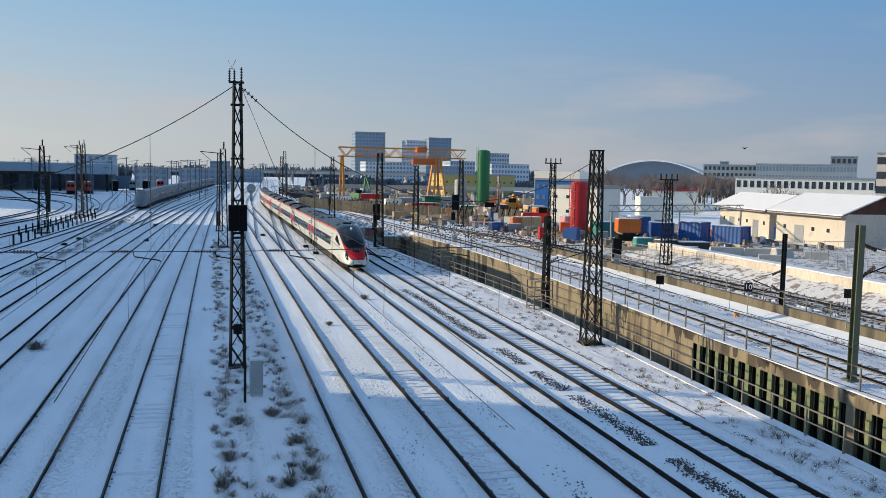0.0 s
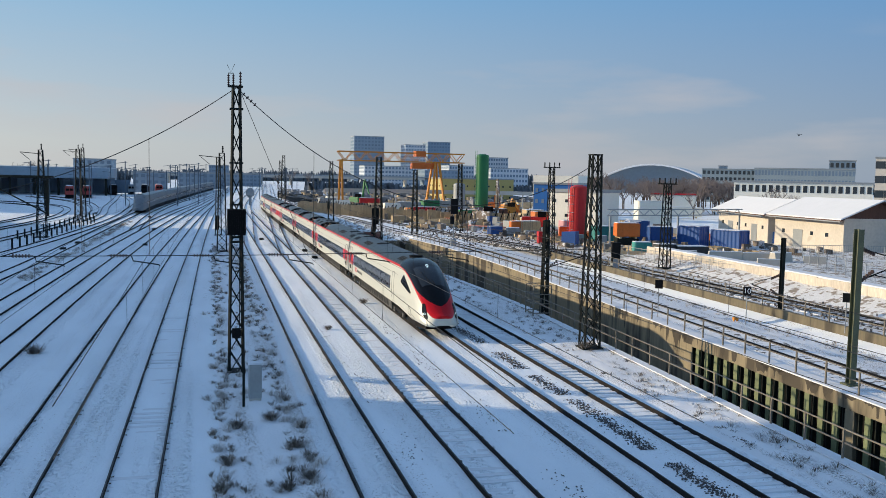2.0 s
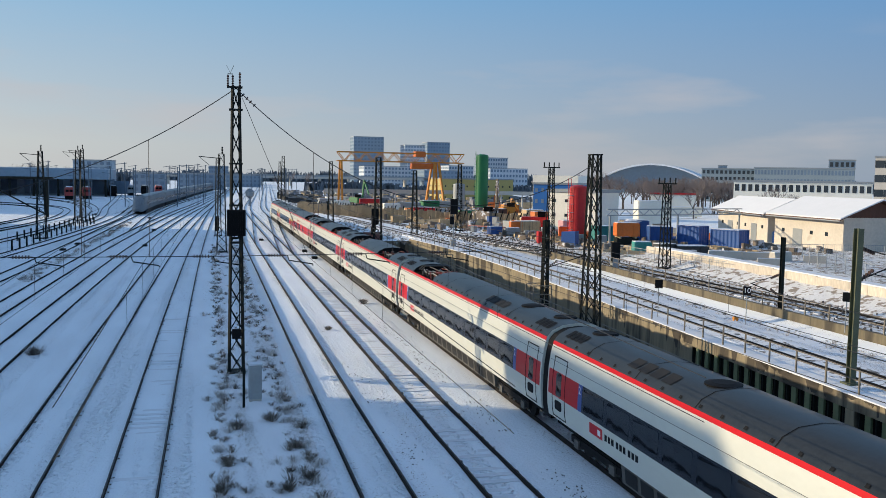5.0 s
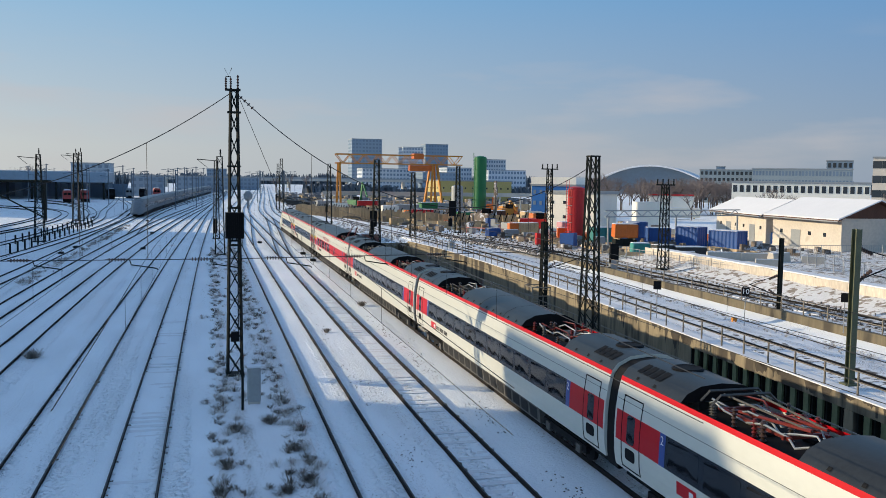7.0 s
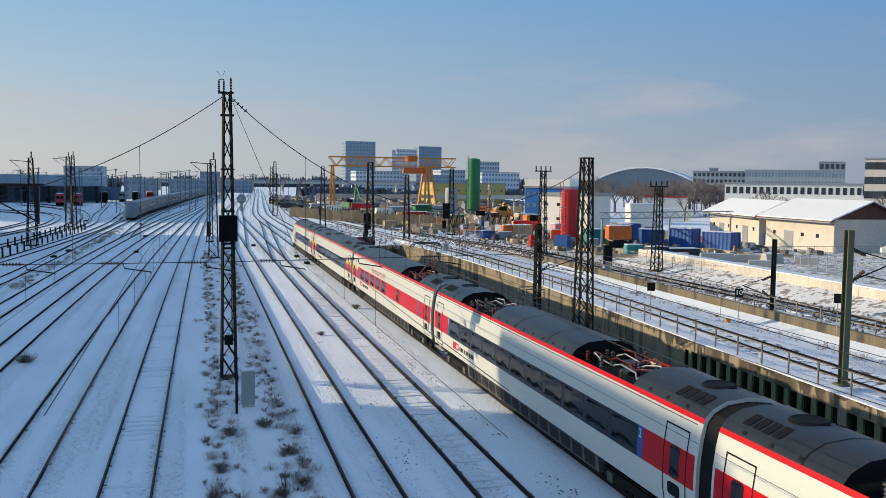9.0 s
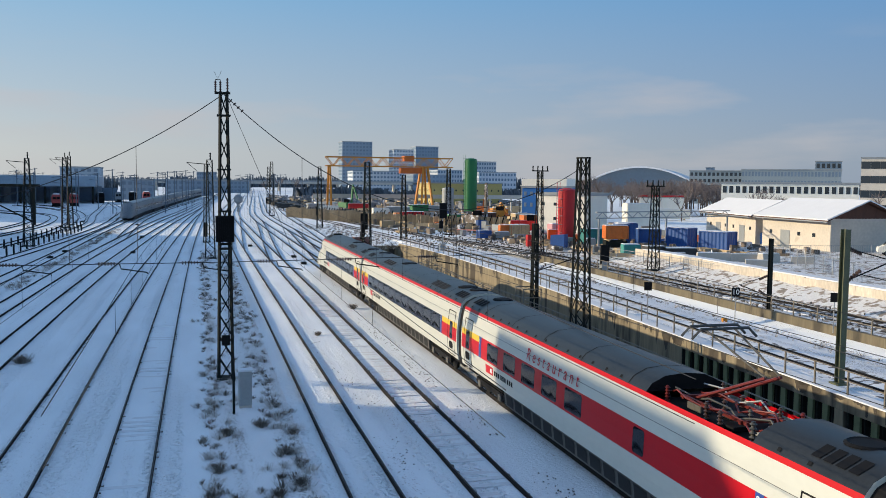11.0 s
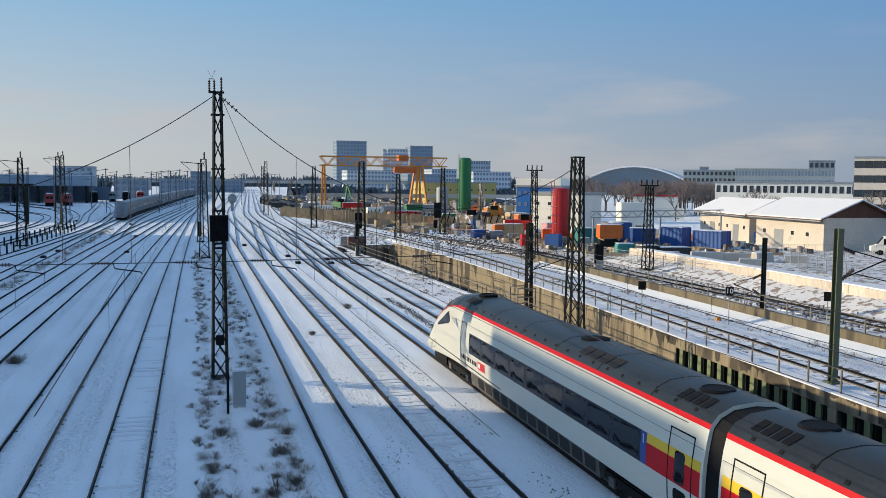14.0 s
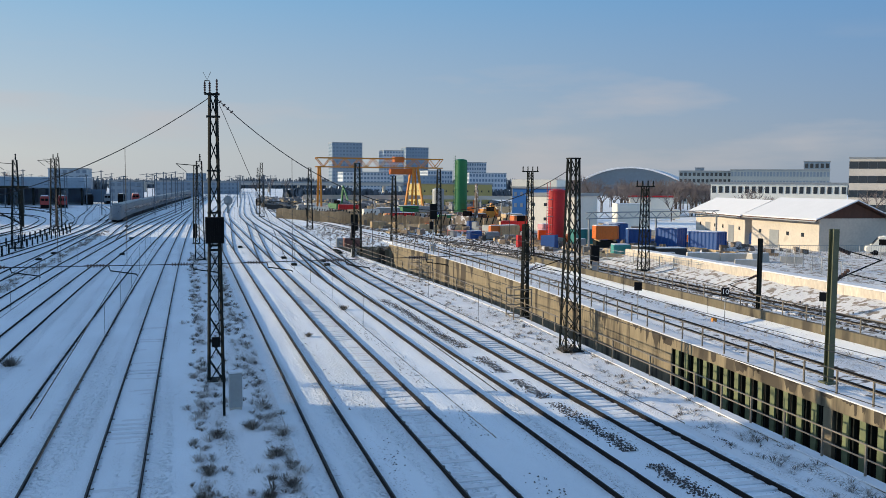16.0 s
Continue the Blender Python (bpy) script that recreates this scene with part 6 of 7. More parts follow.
def loco(x, y, rot, m, label):
    c = empty("locomotive", pose(x, y, 0, 0, 0, rot))
    tagged(c, label, "locomotive", "parked locomotives")
    bm = bmesh.new()
    pr = [(-1.45, 1.0), (-1.45, 3.1), (-1.1, 3.8), (1.1, 3.8), (1.45, 3.1), (1.45, 1.0)]
    r = [[bm.verts.new((px, yy, pz)) for px, pz in pr] for yy in (-8.5, -7.9, 7.9, 8.5)]
    for v in r[0] + r[3]:
        v.co.x *= 0.92
        if v.co.z > 3:
            v.co.y *= 0.95
    for p, q in zip(r, r[1:]):
        for i in range(6):
            j = (i + 1) % 6
            bm.faces.new((p[i], q[i], q[j], p[j]))
    bm.faces.new(r[0])
    bm.faces.new(r[3][::-1])
    part("body_shell", bm, m, c)
    for yy in (-8.56, 8.5):
        for sx in (-0.6, 0.6):
            bm = bmesh.new()
            box(bm, sx - 0.48, sx + 0.48, yy, yy + 0.06, 2.3, 3.05)
            part("cab_window", bm, T_SHIELD, c)
    bm = bmesh.new()
    box(bm, -1.3, 1.3, -7.6, 7.6, -0.1, 1.0)
    part("running_gear", bm, T_BLACK, c)
    bm = bmesh.new()
    box(bm, -1.0, 1.0, -7, 7, 3.8, 3.92)
    part("roof_snow", bm, SNOW_ROOF, c)


loco(-46.5, 322, 8, LOCO_RED, "red electric locomotive parked before the hall")
loco(-41.5, 326, 8, LOCO_RED, "red electric locomotive parked before the hall")
loco(-37.0, 366, 6, T_BLACK, "dark parked locomotive with frosted roof")
loco(-31.5, 380, 5, GREY_METAL, "grey parked locomotive with frosted roof")
loco(-26.5, 384, 4, T_BLACK, "dark parked locomotive with frosted roof")
loco(-21.5, 392, 4, LOCO_RED, "red parked locomotive near the long train")


def station_hall():
    h = empty("station_hall")
    tagged(h, "long dark flat-roofed station hall, paled by haze, behind the sidings", "station hall")
    bm = bmesh.new()
    box(bm, -150, -37, 350, 380, 6.2, 10.0)
    part("roof", bm, HALL_HAZE, h)
    bm = bmesh.new()
    box(bm, -150, -37.2, 350.2, 379, 10.0, 10.25)
    part("roof_snow", bm, SNOW_ROOF, h)
    for i in range(14):
        bm = bmesh.new()
        box(bm, -145 + i * 8.2, -144.3 + i * 8.2, 350.6, 351.3, -0.2, 6.2)
        part("column", bm, STEEL_DARK, h)
        bm = bmesh.new()
        box(bm, -143.6 + i * 8.2, -138 + i * 8.2, 372, 372.3, 0.4, 5.6)
        part("window", bm, GLASS_HAZE, h)
    bm = bmesh.new()
    box(bm, -150, -37, 372.4, 379, -0.2, 6.2)
    part("back_wall", bm, HALL_HAZE, h)


station_hall()
building("office_block", -66, 470, 18, 20, 14.5, HALL_HAZE, "dark low office block, paled by haze, behind the station hall", storeys=5, bays=6)
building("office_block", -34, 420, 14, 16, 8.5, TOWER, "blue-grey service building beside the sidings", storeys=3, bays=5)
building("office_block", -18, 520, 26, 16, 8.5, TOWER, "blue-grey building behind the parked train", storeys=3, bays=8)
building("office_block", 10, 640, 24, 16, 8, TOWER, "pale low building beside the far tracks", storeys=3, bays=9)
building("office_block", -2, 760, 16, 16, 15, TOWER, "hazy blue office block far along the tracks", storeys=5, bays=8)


def bollards():
    fx = [lambda y: -22.2 + 0.036 * (y - 120), lambda y: -24.8 + 0.054 * (y - 132)]
    bm = bmesh.new()
    box(bm, -0.1, 0.1, -0.08, 0.08, 0, 1.25)
    me = bpy.data.meshes.new("bollard")
    bm.to_mesh(me)
    bm.free()
    me.materials.append(STEEL_DARK)
    for f, y0, y1 in ((fx[0], 112, 172), (fx[1], 128, 182)):
        y = y0
        while y < y1:
            o = new("bollard", me)
            o.location = (f(y), y, -0.17)
            tagged(o, "short dark concrete fence post in the snow", "fence post", "posts along the sidings")
            y += 3.6


bollards()


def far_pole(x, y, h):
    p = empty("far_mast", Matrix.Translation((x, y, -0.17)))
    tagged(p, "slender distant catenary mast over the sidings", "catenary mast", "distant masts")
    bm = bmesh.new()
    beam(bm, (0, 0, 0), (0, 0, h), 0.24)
    part("pole", bm, HAZE_STEEL, p)
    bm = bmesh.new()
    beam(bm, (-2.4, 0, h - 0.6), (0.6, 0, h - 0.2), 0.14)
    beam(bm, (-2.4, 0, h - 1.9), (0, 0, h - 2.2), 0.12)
    part("bracket_arm", bm, HAZE_STEEL, p)


# mast steel made paler and bluer, haze painted in for distance
HAZE_STEEL = mat("haze_blue_steel", (0.12, 0.15, 0.18), 0.6, 0.2, var=0.1)
rnd = random.Random(21)
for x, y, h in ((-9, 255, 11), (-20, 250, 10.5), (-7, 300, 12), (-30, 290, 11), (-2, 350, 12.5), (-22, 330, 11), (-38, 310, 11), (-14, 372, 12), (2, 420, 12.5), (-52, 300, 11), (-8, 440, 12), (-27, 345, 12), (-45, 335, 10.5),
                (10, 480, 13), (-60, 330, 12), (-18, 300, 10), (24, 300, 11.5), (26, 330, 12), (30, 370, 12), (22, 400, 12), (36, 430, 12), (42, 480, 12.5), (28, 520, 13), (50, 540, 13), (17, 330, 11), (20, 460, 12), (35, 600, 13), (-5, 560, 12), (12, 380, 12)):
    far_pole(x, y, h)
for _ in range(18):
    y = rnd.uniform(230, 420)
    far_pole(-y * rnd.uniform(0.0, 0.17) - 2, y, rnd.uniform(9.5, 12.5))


def portal():
    p = empty("signal_portal", Matrix.Translation((-31.9, 192, -0.17)))
    tagged(p, "dark steel portal beam over the curving sidings", "portal")
    bm = bmesh.new()
    beam(bm, (0, 0, 0), (0, 0, 8.0), 0.55)
    part("leg", bm, STEEL_DARK, p)
    bm = bmesh.new()
    beam(bm, (1.2, 0, 7.9), (-22, 0, 7.9), 0.5)
    part("crossbeam", bm, STEEL_DARK, p)
    bm = bmesh.new()
    beam(bm, (-0.2, 0, 0.6), (-9, 0, 5.5), 0.25)
    part("strut", bm, STEEL_DARK, p)


portal()


def turnout_box(x, y):
    bm = bmesh.new()
    box(bm, -0.3, 0.3, -0.45, 0.45, 0, 0.28)
    bmesh.ops.bevel(bm, geom=bm.edges[:], offset=0.05, segments=1, affect="EDGES")
    tagged(part("point_motor", bm, STEEL_DARK), "dark point motor box beside the rail", "point motor", "point motors").location = (x, y, -0.17)


for x, y in ((11.1, 109), (11.3, 100), (14.9, 99), (15.2, 104), (19.3, 118), (19.2, 120), (19.0, 115), (-9.0, 150), (-8.2, 118), (-17.0, 112), (-16.6, 121), (-24.4, 205), (-12.3, 190), (6.9, 128), (6.6, 190)):
    turnout_box(x, y)
# turnout rails that cross over between the through tracks
def crossover(x0, y0, x1, y1):
    """An S-shaped link between two parallel tracks."""
    fs = [k / 16 for k in range(17)]
    return [(x0 + (x1 - x0) * (0.75 * f + 0.25 * f * f * (3 - 2 * f)), y0 + (y1 - y0) * f) for f in fs]


for ends in ((13.05, 82, 16.8, 172), (8.65, 104, 13.05, 206), (5.0, 120, 8.65, 222), (16.8, 90, 19.6, 150)):
    loose_track(crossover(*ends), "turnout rails linking two tracks in the snow")
loose_track([(19.6, 150), (20.6, 175), (21.4, 200), (22.8, 240), (26, 300), (32, 380)], "turnout rails linking two tracks in the snow")


# ---- bare trees and shrub belts ----
BARK = mat("bark", (0.10, 0.075, 0.06), 0.9, var=0.25, scale=2, fine=14)
TWIG = mat("twigs", (0.19, 0.155, 0.145), 0.9, var=0.25, island=0.3)


def bare_tree(h, seed):
    rnd = random.Random(seed)
    t = empty("bare_tree")
    tagged(t, "leafless winter tree with fine reddish-brown twigs", "tree", "bare trees")
    tb, cb = bmesh.new(), bmesh.new()
    beam(tb, (0, 0, -0.3), (0, 0, h * 0.4), h * 0.035, seg=7)
    tips = []

    def grow(p, d, L, w, lev):
        q = p + d * L
        beam(tb if lev < 2 else cb, p, q, w, seg=5 if lev < 2 else 3)
        if lev == 4:
            return
        for _ in range(4 if lev < 3 else 5):
            nd = (d + Vector((rnd.uniform(-1, 1), rnd.uniform(-1, 1), rnd.uniform(-0.25, 0.7))) * 0.75).normalized()
            grow(p.lerp(q, rnd.uniform(0.45, 1.0)), nd, L * rnd.uniform(0.5, 0.75), w * 0.52, lev + 1)
    for k in range(4):
        a = k * 1.57 + rnd.uniform(-0.4, 0.4)
        grow(Vector((0, 0, h * rnd.uniform(0.25, 0.4))), Vector((math.cos(a) * 0.6, math.sin(a) * 0.6, 0.9)).normalized(), h * 0.3, h * 0.02, 1)
    part("trunk", tb, BARK, t)
    part("crown", cb, TWIG, t)
    return t


proto = [bare_tree(11, 31), bare_tree(9, 32), bare_tree(10, 33)]
spots = []
rnd = random.Random(9)
for k in range(95):
    a = radians(rnd.uniform(23.0, 33.0))
    d = rnd.uniform(270, 380)
    spots.append((d * math.sin(a), d * math.cos(a), rnd.uniform(0.85, 1.25)))
spots += [(121, 172, 0.95), (124, 169, 0.75), (142, 158, 1.1), (147, 156, 1.0), (118, 200, 0.8), (40, 560, 1.2), (52, 600, 1.2), (60, 570, 1.1), (-70, 430, 1.3), (-78, 440, 1.4), (-62, 445, 1.2), (-88, 450, 1.5)]
for i, (x, y, s) in enumerate(spots):
    m = pose(x, y, -0.2, 0, 0, rnd.uniform(0, 360))
    if i < 3:
        proto[i].matrix_basis = m
    else:
        o = copy_thing(proto[i % 3], m)
        o.scale = (s, s, s)


def tree_belt(x0, x1, y, h, seed, label):
    """Far woods along the skyline, a bank of twiggy clumps with an uneven top."""
    rnd = random.Random(seed)
    bm = bmesh.new()
    n = int(abs(x1 - x0) / 2.2)
    for i in range(n):
        x = x0 + (x1 - x0) * (i + rnd.random()) / n
        hh = h * (0.6 + 0.35 * noise.noise((x * 0.03, y, 0)) + 0.25 * rnd.random())
        for k in range(10):
            a = rnd.uniform(-1.1, 1.1)
            bx, tz = x + rnd.uniform(-2.5, 2.5), hh * rnd.uniform(0.5, 1)
            v = [bm.verts.new(c) for c in ((bx - 0.9, y + rnd.uniform(-6, 6), -0.5), (bx + 0.9, y + rnd.uniform(-6, 6), -0.5), (bx + a * 1.6 + 0.5, y, tz), (bx + a * 1.6 - 0.5, y, tz * 0.93))]
            bm.faces.new(v)
    tagged(part("distant_trees", bm, HAZE_WOOD), label, "distant trees", kind="stuff")


# brown of the twigs swapped for grey-blue, so the colour holds the haze
HAZE_WOOD = mat("haze_blue_wood", (0.13, 0.15, 0.17), 0.95, var=0.2, island=0.35)
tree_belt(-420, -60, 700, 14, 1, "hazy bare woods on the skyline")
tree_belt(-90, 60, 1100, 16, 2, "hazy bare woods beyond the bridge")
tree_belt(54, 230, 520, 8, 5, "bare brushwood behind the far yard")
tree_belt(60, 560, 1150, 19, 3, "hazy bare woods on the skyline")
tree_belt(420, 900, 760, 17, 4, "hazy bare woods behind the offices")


# ---- building yard ----
PINKISH = mat("precast_concrete", (0.60, 0.53, 0.44), 0.85, var=0.3, scale=0.7, fine=6, island=0.22, second=(0.26, 0.22, 0.18), second_at=0.57, stretch=(1, 1, 0.3))


def precast_wall():
    w = empty("precast_wall")
    tagged(w, "low wall of pale precast concrete panels with snow on top", "wall", kind="structure")
    y = 38.0
    while y < 88:
        x = 46.4 + 0.7 * math.sin((y - 60) / 18)
        bm = bmesh.new()
        box(bm, 0, 0.22, 0, 1.92, -0.1, 1.15 + random.uniform(-0.05, 0.05))
        o = part("wall_panel", bm, PINKISH, w)
        o.matrix_basis = pose(x, y, UP + 0.1, 0, 0, random.uniform(-2, 2))
        y += 1.98
    bm = bmesh.new()
    sweep(bm, [(46.5 + 0.7 * math.sin((v - 60) / 18), v) for v in range(38, 89, 5)], [(0.0, UP + 1.28), (0.02, UP + 1.34), (1.5, UP + 1.3), (1.5, UP - 0.2), (0.2, UP - 0.2)])
    part("snow_bank", bm, SNOW_ROOF, w)
    bm = bmesh.new()
    sweep(bm, [(46.4 + 0.7 * math.sin((v - 60) / 18) + 0.15 * math.sin(v * 1.7), v, 0.08 * math.sin(v * 0.9)) for v in range(36, 92, 2)], [(-3.0, UP - 0.25), (-1.2, UP + 0.3), (0.1, UP + 0.62), (0.1, UP - 0.3)])
    part("snow_bank", bm, SNOW_DIRT, w, "trodden snow banked against the panels")


precast_wall()


def site_blocks():
    for x, y, w, d, h, rot in ((52.0, 84.5, 3.6, 0.8, 1.0, -15), (55.4, 83.4, 3.4, 0.8, 0.95, -20), (57.8, 81.0, 2.4, 1.2, 1.1, 10), (49.0, 86.5, 2.6, 0.7, 0.9, -5), (60.4, 80.0, 2.2, 0.6, 0.9, -30), (53.5, 78.0, 2.4, 0.6, 0.8, -25)):
        b = empty("concrete_block", pose(x, y, UP + 0.1, 0, 0, rot))
        tagged(b, "pale concrete barrier block dusted with snow", "concrete block", "concrete blocks of the yard")
        bm = bmesh.new()
        v = box(bm, 0, w, 0, d, -0.2, h)
        for q in v[4:]:
            q.co.y = d / 2 + (q.co.y - d / 2) * 0.6
        part("block", bm, CONCRETE_LIGHT, b)
        bm = bmesh.new()
        box(bm, 0.02, w - 0.02, d * 0.22, d * 0.78, h, h + 0.06)
        part("snow_cap", bm, SNOW_ROOF, b)


site_blocks()


def mesh_fence(pts, h, step, label, z=UP):
    f = empty("site_fence")
    tagged(f, label, "fence", "fences of the yard")
    for (x0, y0), (x1, y1) in zip(pts, pts[1:]):
        L = math.hypot(x1 - x0, y1 - y0)
        n = max(1, round(L / step))
        for i in range(n):
            a, b = (x0 + (x1 - x0) * i / n, y0 + (y1 - y0) * i / n), (x0 + (x1 - x0) * (i + 1) / n, y0 + (y1 - y0) * (i + 1) / n)
            bm = bmesh.new()
            beam(bm, (*a, z), (*a, z + h), 0.06)
            post = part("fence_post", bm, GREY_METAL, f)
            for zz in (z + 0.15, z + h - 0.08):
                bm = bmesh.new()
                beam(bm, (*a, zz), (*b, zz), 0.045)
                part("fence_rail", bm, GREY_METAL, post)
            m = 9
            for k in range(1, m):
                c = (a[0] + (b[0] - a[0]) * k / m, a[1] + (b[1] - a[1]) * k / m)
                bm = bmesh.new()
                beam(bm, (*c, z + 0.15), (*c, z + h - 0.08), 0.022, seg=3)
                part("picket", bm, GREY_METAL, post)


mesh_fence([(59.6, 78.0), (56.6, 69.0), (54.0, 62.0)], 1.9, 2.4, "grey steel bar fence around the yard gate")
mesh_fence([(44.5, 98), (45.2, 84), (46.0, 72)], 1.3, 2.6, "thin wire fence beside the upper track")
mesh_fence([(62, 86), (74, 84), (84, 82)], 1.8, 2.6, "grey steel fence before the sheds")


def van(x, y, rot, m, label, L=5.4, H=2.3):
    v = empty("parked_van", pose(x, y, UP + 0.2, 0, 0, rot))
    tagged(v, label, "van", "parked vehicles")
    bm = bmesh.new()
    side = [(0, 0.45), (0, 1.05), (0.7, 1.2), (1.4, H - 0.1), (1.9, H), (L, H), (L, 0.45)]
    r = [[bm.verts.new((px, py, pz)) for px, pz in side] for py in (-0.95, 0.95)]
    bm.faces.new(r[0])
    bm.faces.new(r[1][::-1])
    for i in range(7):
        j = (i + 1) % 7
        bm.faces.new((r[0][i], r[1][i], r[1][j], r[0][j]))
    bmesh.ops.bevel(bm, geom=bm.edges[:], offset=0.07, segments=2, affect="EDGES")
    part("body", bm, m, v)
    bm = bmesh.new()
    bm.faces.new([bm.verts.new(c) for c in ((0.74, -0.8, 1.28), (0.74, 0.8, 1.28), (1.36, 0.8, H - 0.17), (1.36, -0.8, H - 0.17))])
    part("windscreen", bm, T_SHIELD, v).location = (-0.03, 0, 0.03)
    for s in (-0.965, 0.965):
        bm = bmesh.new()
        box(bm, 1.35, 2.3, s - 0.01, s + 0.01, 1.3, H - 0.3)
        part("side_window", bm, T_SHIELD, v)
    for wx in (1.0, L - 1.1):
        for s in (-0.85, 0.85):
            bm = bmesh.new()
            beam(bm, (wx, s - 0.11, 0.34), (wx, s + 0.11, 0.34), 0.68, seg=18)
            part("wheel", bm, T_BLACK, v)
    bm = bmesh.new()
    box(bm, 1.95, L - 0.1, -0.85, 0.85, H, H + 0.07)
    part("roof_snow", bm, SNOW_ROOF, v)


van(78.5, 88.2, -35, WHITE_WALL, "white delivery van parked before a shed")
van(85.5, 87.0, -30, T_BLACK, "dark estate car parked before a shed", 4.4, 1.5)
van(70.5, 118, 50, T_BLACK, "dark parked car dusted with snow", 4.3, 1.5)
van(90, 118, 20, BLUE_PAINT, "blue van parked behind the yard", 5.2, 2.2)


def heap(name, x, y, z0, w, d, h, m, label, cat, rot=0, snow=True):
    """A crate, tank or covered pile: bevelled body, plinth and snow on top."""
    o = empty(name, pose(x, y, z0, 0, 0, rot))
    tagged(o, label, cat)
    bm = bmesh.new()
    v = box(bm, -w / 2, w / 2, -d / 2, d / 2, 0.12, h)
    bmesh.ops.bevel(bm, geom=bm.edges[:], offset=min(w, d, h) * 0.06, segments=1, affect="EDGES")
    part("body", bm, m, o)
    for sx in (-0.35, 0.35):
        bm = bmesh.new()
        box(bm, w * sx - 0.12, w * sx + 0.12, -d / 2, d / 2, -0.15, 0.13)
        part("skid", bm, TIMBER, o)
    n = max(2, round(w / 0.8))
    for i in range(n + 1):
        bm = bmesh.new()
        xx = -w / 2 + w * i / n
        box(bm, xx - 0.05, xx + 0.05, -d / 2 - 0.04, -d / 2 + 0.01, 0.15, h - 0.05)
        part("rib", bm, m, o)
    if snow:
        bm = bmesh.new()
        box(bm, -w / 2 + 0.05, w / 2 - 0.05, -d / 2 + 0.05, d / 2 - 0.05, h, h + 0.07)
        part("snow_layer", bm, SNOW_ROOF, o)
    return o


TEAL = mat("teal_paint", (0.05, 0.30, 0.27), 0.6, var=0.2, scale=1, fine=6)
TARP = mat("dark_tarpaulin", (0.03, 0.032, 0.034), 0.55, var=0.3, scale=1.2, fine=8, bump=0.03)
heap("orange_tank", 53.0, 106.5, UP + 1.1, 3.0, 1.9, 1.9, ORANGE, "orange steel tank on a raised rack", "tank", -8)
heap("teal_skip", 48.3, 93.0, UP, 1.9, 1.6, 1.5, TEAL, "teal waste skip with snow on its lid", "skip", -10)
heap("covered_pile", 49.6, 90.0, UP, 2.2, 1.5, 1.5, TARP, "material pile under dark tarpaulin", "covered pile", 10)
heap("covered_pile", 52.6, 89.6, UP, 3.6, 1.8, 1.3, TARP, "material pile under dark tarpaulin", "covered pile", -6)
heap("pink_cabin", 52.2, 124.0, UP, 2.6, 2.2, 2.4, mat("pink_cabin", (0.55, 0.28, 0.30), 0.7, var=0.1), "small pinkish site cabin", "cabin")
cabin = heap("site_cabin", 134.5, 240, -0.1, 13, 6, 5.5, WHITE_WALL, "white two-storey site cabin", "cabin", -30)
bm = bmesh.new()
box(bm, -6.6, 6.6, -3.1, 3.1, 5.5, 5.95)
part("roof_trim", bm, RED_PAINT, cabin, "red roof trim")
heap("tank_rack", 53.0, 106.5, UP, 2.8, 1.7, 1.05, STEEL_DARK, "dark steel rack under the orange tank", "rack", -8, False)
heap("white_unit", 84.0, 158, 0.2, 6.5, 3.0, 5.2, WHITE_WALL, "white technical unit with snowy top", "equipment unit", -8)
heap("white_unit", 118.0, 205, 0.2, 9.0, 3.0, 2.6, WHITE_WALL, "low white container unit with snowy top", "equipment unit", -25)
heap("blue_tank", 62.5, 122, UP, 3.0, 2.2, 2.6, BLUE_PAINT, "blue steel tank unit", "tank", -10)
for x, y, w, h, m, lab in ((45.0, 138, 2.3, 1.4, BLUE_PAINT, "blue waste skip with snow"), (48.0, 137.5, 2.2, 1.2, GREY_METAL, "grey steel skip with snow"), (51.4, 140, 4.0, 2.2, TIMBER, "pale timber crate with snow"), (49.0, 139, 2.0, 2.2, ORANGE, "orange machine housing"), (47.5, 121, 1.6, 1.9, WHITE_WALL, "white water tank"), (49.4, 119, 1.5, 2.2, ORANGE, "orange frame rack"), (47.6, 112, 1.6, 1.6, GREY_METAL, "stack of grey formwork panels"),
                            (48.6, 104.5, 1.2, 1.6, GREY_METAL, "grey switch cabinet"), (56.8, 150, 3.4, 2.0, TIMBER, "stack of sawn timber"), (60, 160, 5, 1.8, TIMBER, "stack of sawn timber"), (66, 172, 4, 2.6, ORANGE, "orange site container"), (62, 190, 5, 2.4, BROWN_WOOD, "brown timber stack"), (54, 186, 4, 2.2, GREEN, "green site container"),
                            (47, 196, 5, 2.4, RED_PAINT, "dark red site container"), (43, 214, 4, 2.6, WHITE_WALL, "white site container"), (50, 226, 6, 2.6, GREY_METAL, "grey site container"), (57, 232, 5, 3.0, GREEN, "green site container"), (64, 240, 5, 2.6, GREY_METAL, "grey site container"), (34, 240, 5, 2.4, WHITE_WALL, "white site container"), (33, 262, 5, 2.4, GREY_METAL, "grey site container"),
                            (70, 205, 3, 3.0, YELLOW, "yellow plant unit"), (74, 215, 5, 2.6, ORANGE, "orange site container"), (69.5, 186, 4.5, 2.4, TIMBER, "stack of formwork timber"), (38, 275, 7, 2.6, WHITE_WALL, "white site container"), (46, 262, 6, 2.6, RED_PAINT, "red site container"), (82, 190, 3, 2.6, BLUE_PAINT, "blue steel tank")):
    heap("site_unit", x, y, up(min(y, 137)) - 0.02, w, w * 0.5, h, m, lab + " standing on the yard", "site unit", random.uniform(-20, 20))


